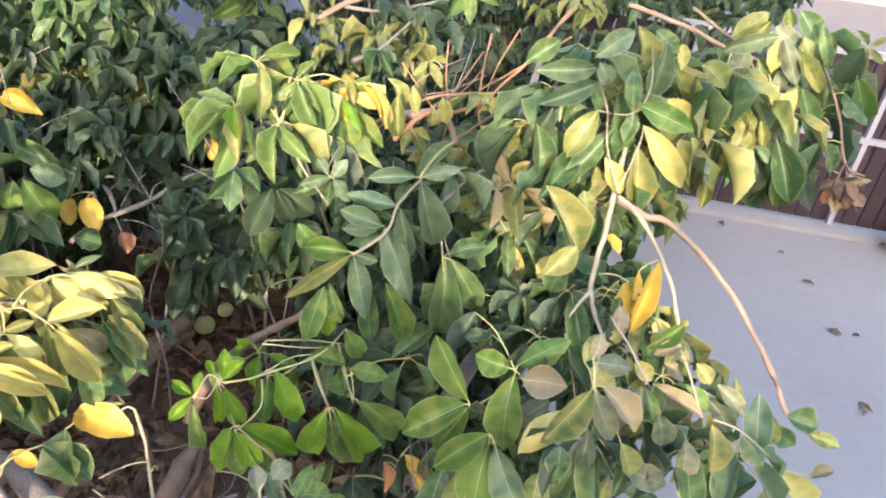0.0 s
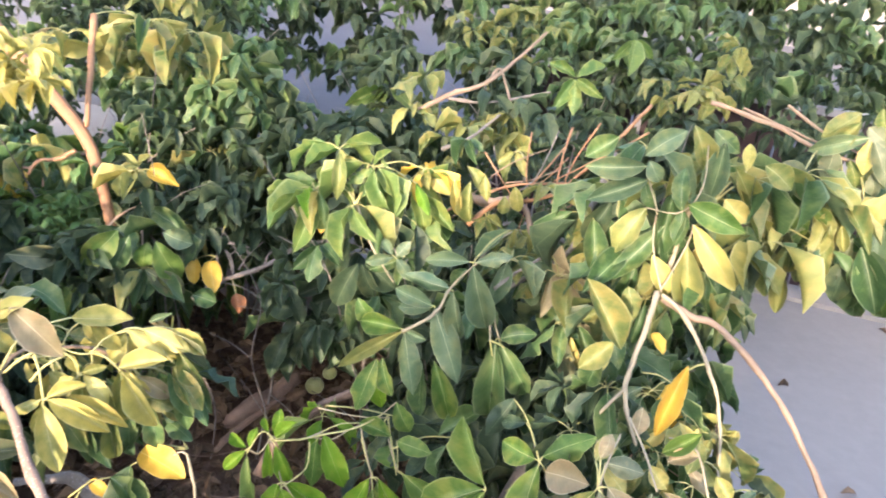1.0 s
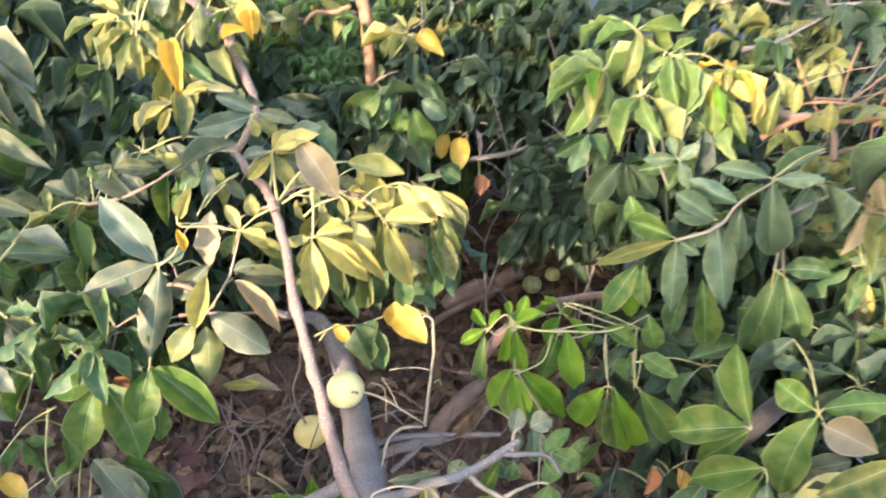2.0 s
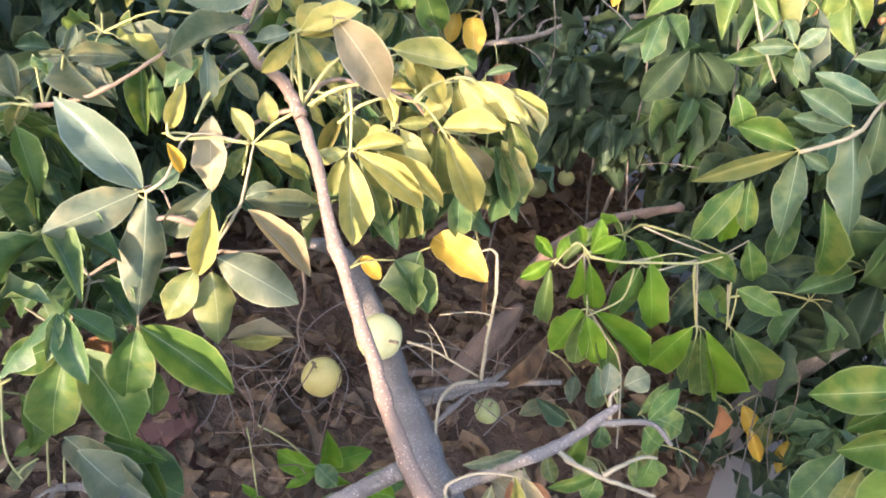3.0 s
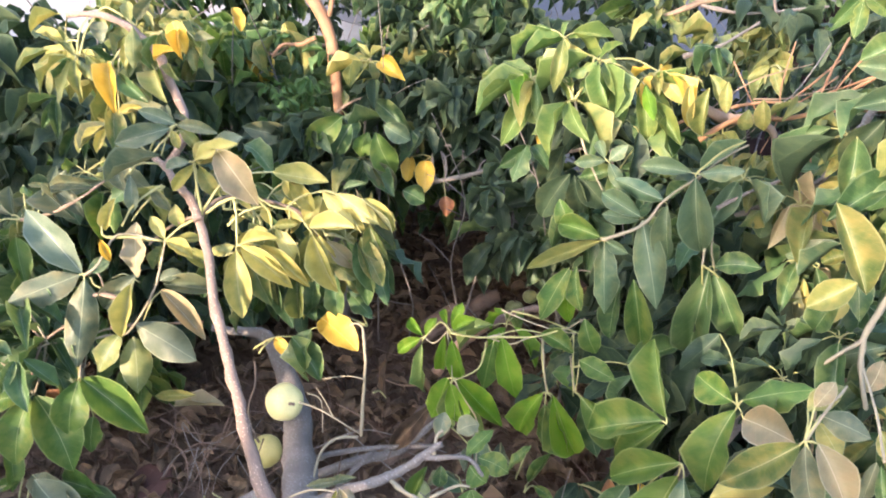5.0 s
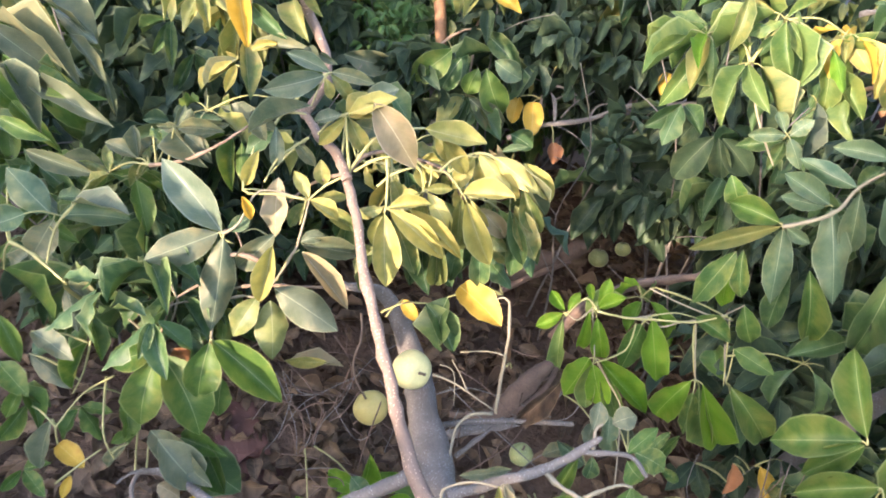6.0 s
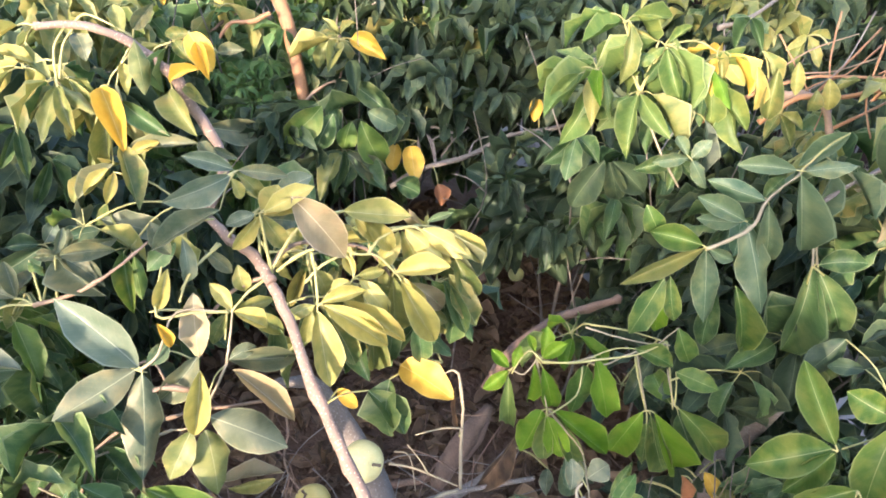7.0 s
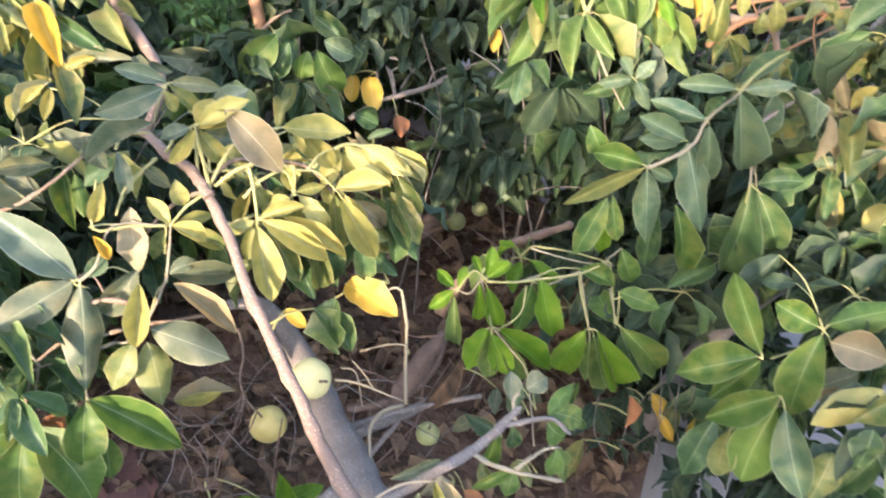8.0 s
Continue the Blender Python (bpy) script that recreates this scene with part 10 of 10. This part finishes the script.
leaf((-0.917, 1.620, 0.709), (-0.870, 1.560, 0.652), 0.60, 6, leaf_yellow)
leaf((-0.821, 1.587, 0.649), (-0.796, 1.560, 0.608), 0.79, 6, leaf_rust)
leaf((-0.667, 1.802, 0.833), (-0.653, 1.757, 0.794), 0.58, 2, leaf_yellow)
# Leaves of the dim hollow: the dark green is shade in the colour.
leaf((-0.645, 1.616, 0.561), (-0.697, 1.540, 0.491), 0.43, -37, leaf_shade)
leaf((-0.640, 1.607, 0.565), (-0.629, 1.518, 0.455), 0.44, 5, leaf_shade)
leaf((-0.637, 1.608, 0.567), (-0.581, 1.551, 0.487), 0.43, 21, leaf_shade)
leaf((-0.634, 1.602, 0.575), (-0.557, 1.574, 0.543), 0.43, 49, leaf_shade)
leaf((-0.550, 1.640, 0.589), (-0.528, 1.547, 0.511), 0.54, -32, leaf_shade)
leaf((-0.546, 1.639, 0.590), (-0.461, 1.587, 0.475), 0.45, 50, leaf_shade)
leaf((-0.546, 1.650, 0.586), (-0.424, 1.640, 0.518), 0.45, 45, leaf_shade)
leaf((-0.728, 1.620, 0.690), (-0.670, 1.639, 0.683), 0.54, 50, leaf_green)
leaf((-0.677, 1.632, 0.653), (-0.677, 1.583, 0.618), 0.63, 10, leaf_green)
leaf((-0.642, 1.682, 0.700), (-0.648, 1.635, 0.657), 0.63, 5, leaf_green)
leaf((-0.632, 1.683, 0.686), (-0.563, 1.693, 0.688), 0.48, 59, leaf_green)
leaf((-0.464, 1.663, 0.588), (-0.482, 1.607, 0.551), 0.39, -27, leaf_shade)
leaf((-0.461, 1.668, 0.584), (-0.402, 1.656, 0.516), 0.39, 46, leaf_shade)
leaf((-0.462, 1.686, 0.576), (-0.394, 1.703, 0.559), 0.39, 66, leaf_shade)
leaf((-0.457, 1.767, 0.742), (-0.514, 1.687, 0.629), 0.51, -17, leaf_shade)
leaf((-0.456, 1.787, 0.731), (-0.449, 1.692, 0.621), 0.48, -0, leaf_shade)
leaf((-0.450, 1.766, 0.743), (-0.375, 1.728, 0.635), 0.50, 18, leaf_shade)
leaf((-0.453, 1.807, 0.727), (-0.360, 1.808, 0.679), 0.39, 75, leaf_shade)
leaf((-0.433, 1.436, 1.132), (-0.382, 1.414, 1.102), 0.40, 21, leaf_lime)
leaf((-0.439, 1.446, 1.132), (-0.473, 1.436, 1.157), 0.33, -84, leaf_lime)
leaf((-0.287, 1.473, 1.154), (-0.295, 1.438, 1.113), 0.48, -14, leaf_olive)
leaf((-0.284, 1.468, 1.157), (-0.224, 1.474, 1.110), 0.50, 64, leaf_gold)
leaf((-0.278, 1.431, 1.113), (-0.197, 1.415, 1.054), 0.34, 51, leaf_lime)
leaf((-0.239, 1.442, 1.109), (-0.193, 1.391, 1.019), 0.37, 78, leaf_lime)
leaf((-0.288, 1.450, 1.104), (-0.276, 1.382, 1.053), 0.39, 20, leaf_green)
leaf((-0.285, 1.462, 1.163), (-0.264, 1.433, 1.125), 0.44, 28, leaf_olive)
leaf((-0.213, 1.545, 1.154), (-0.171, 1.537, 1.097), 0.45, 41, leaf_olive)
leaf((-0.250, 1.674, 1.168), (-0.260, 1.625, 1.117), 0.40, 4, leaf_green)
leaf((-0.248, 1.676, 1.170), (-0.209, 1.673, 1.148), 0.53, 31, leaf_green)
leaf((-0.252, 1.661, 1.175), (-0.290, 1.649, 1.170), 0.40, -57, leaf_green)
leaf((-0.248, 1.670, 1.170), (-0.210, 1.627, 1.128), 0.34, 40, leaf_green)
leaf((-0.140, 1.693, 1.155), (-0.145, 1.659, 1.088), 0.36, 12, leaf_olive)
leaf((-0.138, 1.697, 1.155), (-0.100, 1.672, 1.107), 0.37, 38, leaf_olive)
leaf((-0.138, 1.690, 1.159), (-0.097, 1.702, 1.155), 0.43, 48, leaf_olive)
leaf((-0.142, 1.690, 1.157), (-0.170, 1.657, 1.129), 0.35, -51, leaf_olive)
leaf((-0.149, 1.522, 1.056), (-0.162, 1.479, 1.016), 0.39, -3, leaf_olive)
leaf((-0.148, 1.509, 1.060), (-0.113, 1.480, 1.018), 0.39, 39, leaf_olive)
leaf((-0.149, 1.493, 1.069), (-0.106, 1.480, 1.055), 0.43, 39, leaf_olive)
leaf((-0.153, 1.487, 1.071), (-0.186, 1.463, 1.061), 0.40, -39, leaf_olive)
leaf((-1.749, 1.723, 1.074), (-1.800, 1.621, 0.984), 0.36, -32, leaf_olive)
leaf((-1.742, 1.721, 1.074), (-1.702, 1.629, 0.974), 0.33, -61, leaf_olive)
leaf((-1.739, 1.724, 1.074), (-1.649, 1.673, 0.964), 0.27, 22, leaf_olive)
leaf((-1.719, 1.709, 1.082), (-1.568, 1.687, 1.015), 0.29, 50, leaf_olive)
leaf((-1.748, 1.720, 1.082), (-1.888, 1.661, 1.100), 0.31, -52, leaf_olive)
leaf((-2.028, 1.633, 1.092), (-2.079, 1.574, 0.978), 0.40, -70, leaf_gold)
leaf((-1.998, 1.615, 1.099), (-1.895, 1.545, 1.003), 0.39, -1, leaf_gold)
leaf((-2.014, 1.631, 1.099), (-1.908, 1.634, 1.084), 0.41, 42, leaf_gold)
leaf((-1.988, 1.601, 1.108), (-2.045, 1.531, 1.078), 0.42, -54, leaf_gold)
leaf((-1.572, 1.849, 1.185), (-1.580, 1.777, 1.100), 0.39, -39, leaf_gold)
leaf((-1.581, 1.865, 1.180), (-1.525, 1.837, 1.082), 0.40, 5, leaf_gold)
leaf((-1.566, 1.858, 1.187), (-1.428, 1.908, 1.154), 0.42, 98, leaf_gold)
leaf((-1.618, 1.638, 0.852), (-1.534, 1.633, 0.749), 0.68, 16, leaf_yellow)
leaf((-1.701, 1.661, 0.946), (-1.650, 1.639, 0.888), 0.53, -4, leaf_yellow)
leaf((-1.754, 1.521, 0.814), (-1.807, 1.497, 0.843), 0.41, -40, leaf_olive)
leaf((-1.772, 1.538, 0.796), (-1.729, 1.462, 0.710), 0.39, -27, leaf_olive)
leaf((-1.764, 1.540, 0.803), (-1.650, 1.555, 0.808), 0.38, 61, leaf_olive)
leaf((-1.791, 1.558, 0.796), (-1.781, 1.604, 0.872), 0.40, 71, leaf_olive)
leaf((-1.059, 2.092, 1.075), (-1.091, 2.011, 0.928), 0.39, -54, leaf_green)
leaf((-1.063, 2.107, 1.067), (-1.026, 2.023, 0.861), 0.38, -1, leaf_green)
leaf((-1.052, 2.094, 1.074), (-0.966, 2.067, 0.903), 0.43, 69, leaf_green)
leaf((-1.065, 2.122, 1.072), (-0.947, 2.101, 1.031), 0.53, 2, leaf_green)
leaf((-1.048, 2.077, 1.092), (-1.086, 2.072, 1.169), 0.38, -67, leaf_green)
leaf((-1.056, 2.105, 1.082), (-0.959, 2.132, 1.129), 0.40, 64, leaf_green)
leaf((-1.208, 2.065, 1.144), (-1.230, 1.979, 1.056), 0.40, -33, leaf_olive)
leaf((-1.208, 2.075, 1.140), (-1.116, 1.993, 1.040), 0.39, 8, leaf_olive)
leaf((-1.202, 2.069, 1.147), (-1.120, 2.063, 1.130), 0.39, 53, leaf_olive)
leaf((-1.220, 2.087, 1.146), (-1.260, 2.087, 1.189), 0.42, -33, leaf_olive)
leaf((-0.732, 2.442, 1.032), (-0.852, 2.368, 0.965), 0.38, -70, leaf_lime)
leaf((-0.727, 2.436, 1.032), (-0.790, 2.379, 0.928), 0.39, -67, leaf_lime)
leaf((-0.719, 2.440, 1.034), (-0.625, 2.426, 0.978), 0.41, 43, leaf_lime)
leaf((-0.733, 2.460, 1.032), (-0.772, 2.451, 1.053), 0.47, -38, leaf_lime)
leaf((-0.730, 2.465, 1.031), (-0.685, 2.497, 1.052), 0.44, 42, leaf_lime)
leaf((-0.078, 2.164, 1.232), (-0.118, 2.087, 1.154), 0.39, -43, leaf_lime)
leaf((-0.068, 2.133, 1.242), (0.013, 2.109, 1.207), 0.39, 74, leaf_lime)
leaf((-0.072, 2.129, 1.240), (-0.057, 2.074, 1.155), 0.39, 17, leaf_lime)
leaf((-0.069, 2.136, 1.246), (-0.001, 2.200, 1.275), 0.48, 27, leaf_lime)
leaf((-0.080, 2.174, 1.237), (-0.159, 2.174, 1.266), 0.40, -61, leaf_lime)

# Recessed leaves round the twigs, coloured dark as if shaded.
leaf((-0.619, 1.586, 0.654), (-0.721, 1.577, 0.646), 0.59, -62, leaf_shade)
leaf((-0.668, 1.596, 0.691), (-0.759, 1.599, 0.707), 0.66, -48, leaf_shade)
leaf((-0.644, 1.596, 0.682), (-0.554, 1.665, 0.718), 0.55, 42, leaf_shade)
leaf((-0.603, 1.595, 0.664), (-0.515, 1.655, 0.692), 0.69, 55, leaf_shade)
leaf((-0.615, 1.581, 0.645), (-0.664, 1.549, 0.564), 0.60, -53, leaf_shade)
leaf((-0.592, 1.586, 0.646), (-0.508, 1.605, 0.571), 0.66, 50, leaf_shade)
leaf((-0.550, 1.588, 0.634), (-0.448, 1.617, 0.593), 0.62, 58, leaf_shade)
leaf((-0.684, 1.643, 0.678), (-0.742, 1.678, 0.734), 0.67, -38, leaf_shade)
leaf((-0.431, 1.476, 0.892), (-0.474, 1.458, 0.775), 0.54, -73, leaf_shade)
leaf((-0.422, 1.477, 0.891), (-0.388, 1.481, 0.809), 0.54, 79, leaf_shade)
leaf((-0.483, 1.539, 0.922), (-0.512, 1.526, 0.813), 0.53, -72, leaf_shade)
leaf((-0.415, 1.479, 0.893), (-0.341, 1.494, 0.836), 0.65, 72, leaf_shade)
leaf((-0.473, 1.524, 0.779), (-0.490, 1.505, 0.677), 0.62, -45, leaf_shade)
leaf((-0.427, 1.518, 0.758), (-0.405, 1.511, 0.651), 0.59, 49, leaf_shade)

# ---- small things in the yard ----


def basin():
    """Upturned rim, tapered wall and base of a plastic basin."""
    bm = bmesh.new()
    rings = []
    for r, z in ((0.0, 0.004), (0.105, 0.004), (0.115, 0.012), (0.150, 0.125), (0.160, 0.128), (0.160, 0.120), (0.152, 0.118), (0.146, 0.122), (0.110, 0.016), (0.0, 0.012)):
        rings.append([bm.verts.new((max(r, 0.002) * math.cos(a), max(r, 0.002) * math.sin(a), z)) for a in (6.2832 * k / 28 for k in range(28))])
    for p, q in zip(rings[:-1], rings[1:]):
        for k in range(28):
            bm.faces.new((p[k], p[(k + 1) % 28], q[(k + 1) % 28], q[k])).smooth = True
    ob = part("plastic_basin", bm, rough_material("blue_plastic", (0.03, 0.04, 0.14), (0.06, 0.08, 0.22), 8, 0.4, 0.05))
    ob.location = (2.36, 3.42, 0.0)
    tagged(ob, "dark blue plastic basin on the concrete by the fence", "basin")


basin()


def half_brick():
    bm = bmesh.new()
    box(bm, -0.10, -0.05, -0.03, 0.10, 0.05, 0.03)
    bmesh.ops.subdivide_edges(bm, edges=bm.edges[:], cuts=3, use_grid_fill=True)
    rnd = random.Random(8)
    for v in bm.verts:
        v.co += Vector((rnd.gauss(0, 0.002), rnd.gauss(0, 0.002), rnd.gauss(0, 0.0015)))
        if v.co.x > 0.09 and v.co.z > 0.0:
            v.co.x -= rnd.uniform(0.005, 0.025)
    bmesh.ops.bevel(bm, geom=[e for e in bm.edges if e.calc_face_angle(0) > 0.8], offset=0.004, segments=2, affect='EDGES')
    ob = part("brick", bm, rough_material("brick_red", (0.050, 0.027, 0.021), (0.125, 0.060, 0.046), 20, 0.95, 0.7))
    ob.matrix_basis = pose(-1.048, 0.767, 0.042, 6, -9, -28)
    tagged(ob, "chipped dark red brick half buried in the soil", "brick")


half_brick()
copy_thing(bpy.data.objects["brick"], pose(-0.978, 0.728, 0.030, -4, 7, -15))


def yard_bits():
    rnd = random.Random(17)
    frames = []
    for _ in range(34):
        p = Vector((rnd.uniform(0.5, 2.6), rnd.uniform(1.5, 3.7), 0.006))
        a = rnd.uniform(0, 6.28)
        d = Vector((math.cos(a), math.sin(a), 0.05)) * rnd.uniform(0.03, 0.06)
        frames.append(leaf_frame(p, p + d, rnd.uniform(0.25, 0.5), rnd.uniform(-30, 30)))
    scatter("fallen_leaves", frames, leaf_dry, LEAF_SHAPES, "few small dry leaves scattered on the concrete", "fallen leaves")


yard_bits()
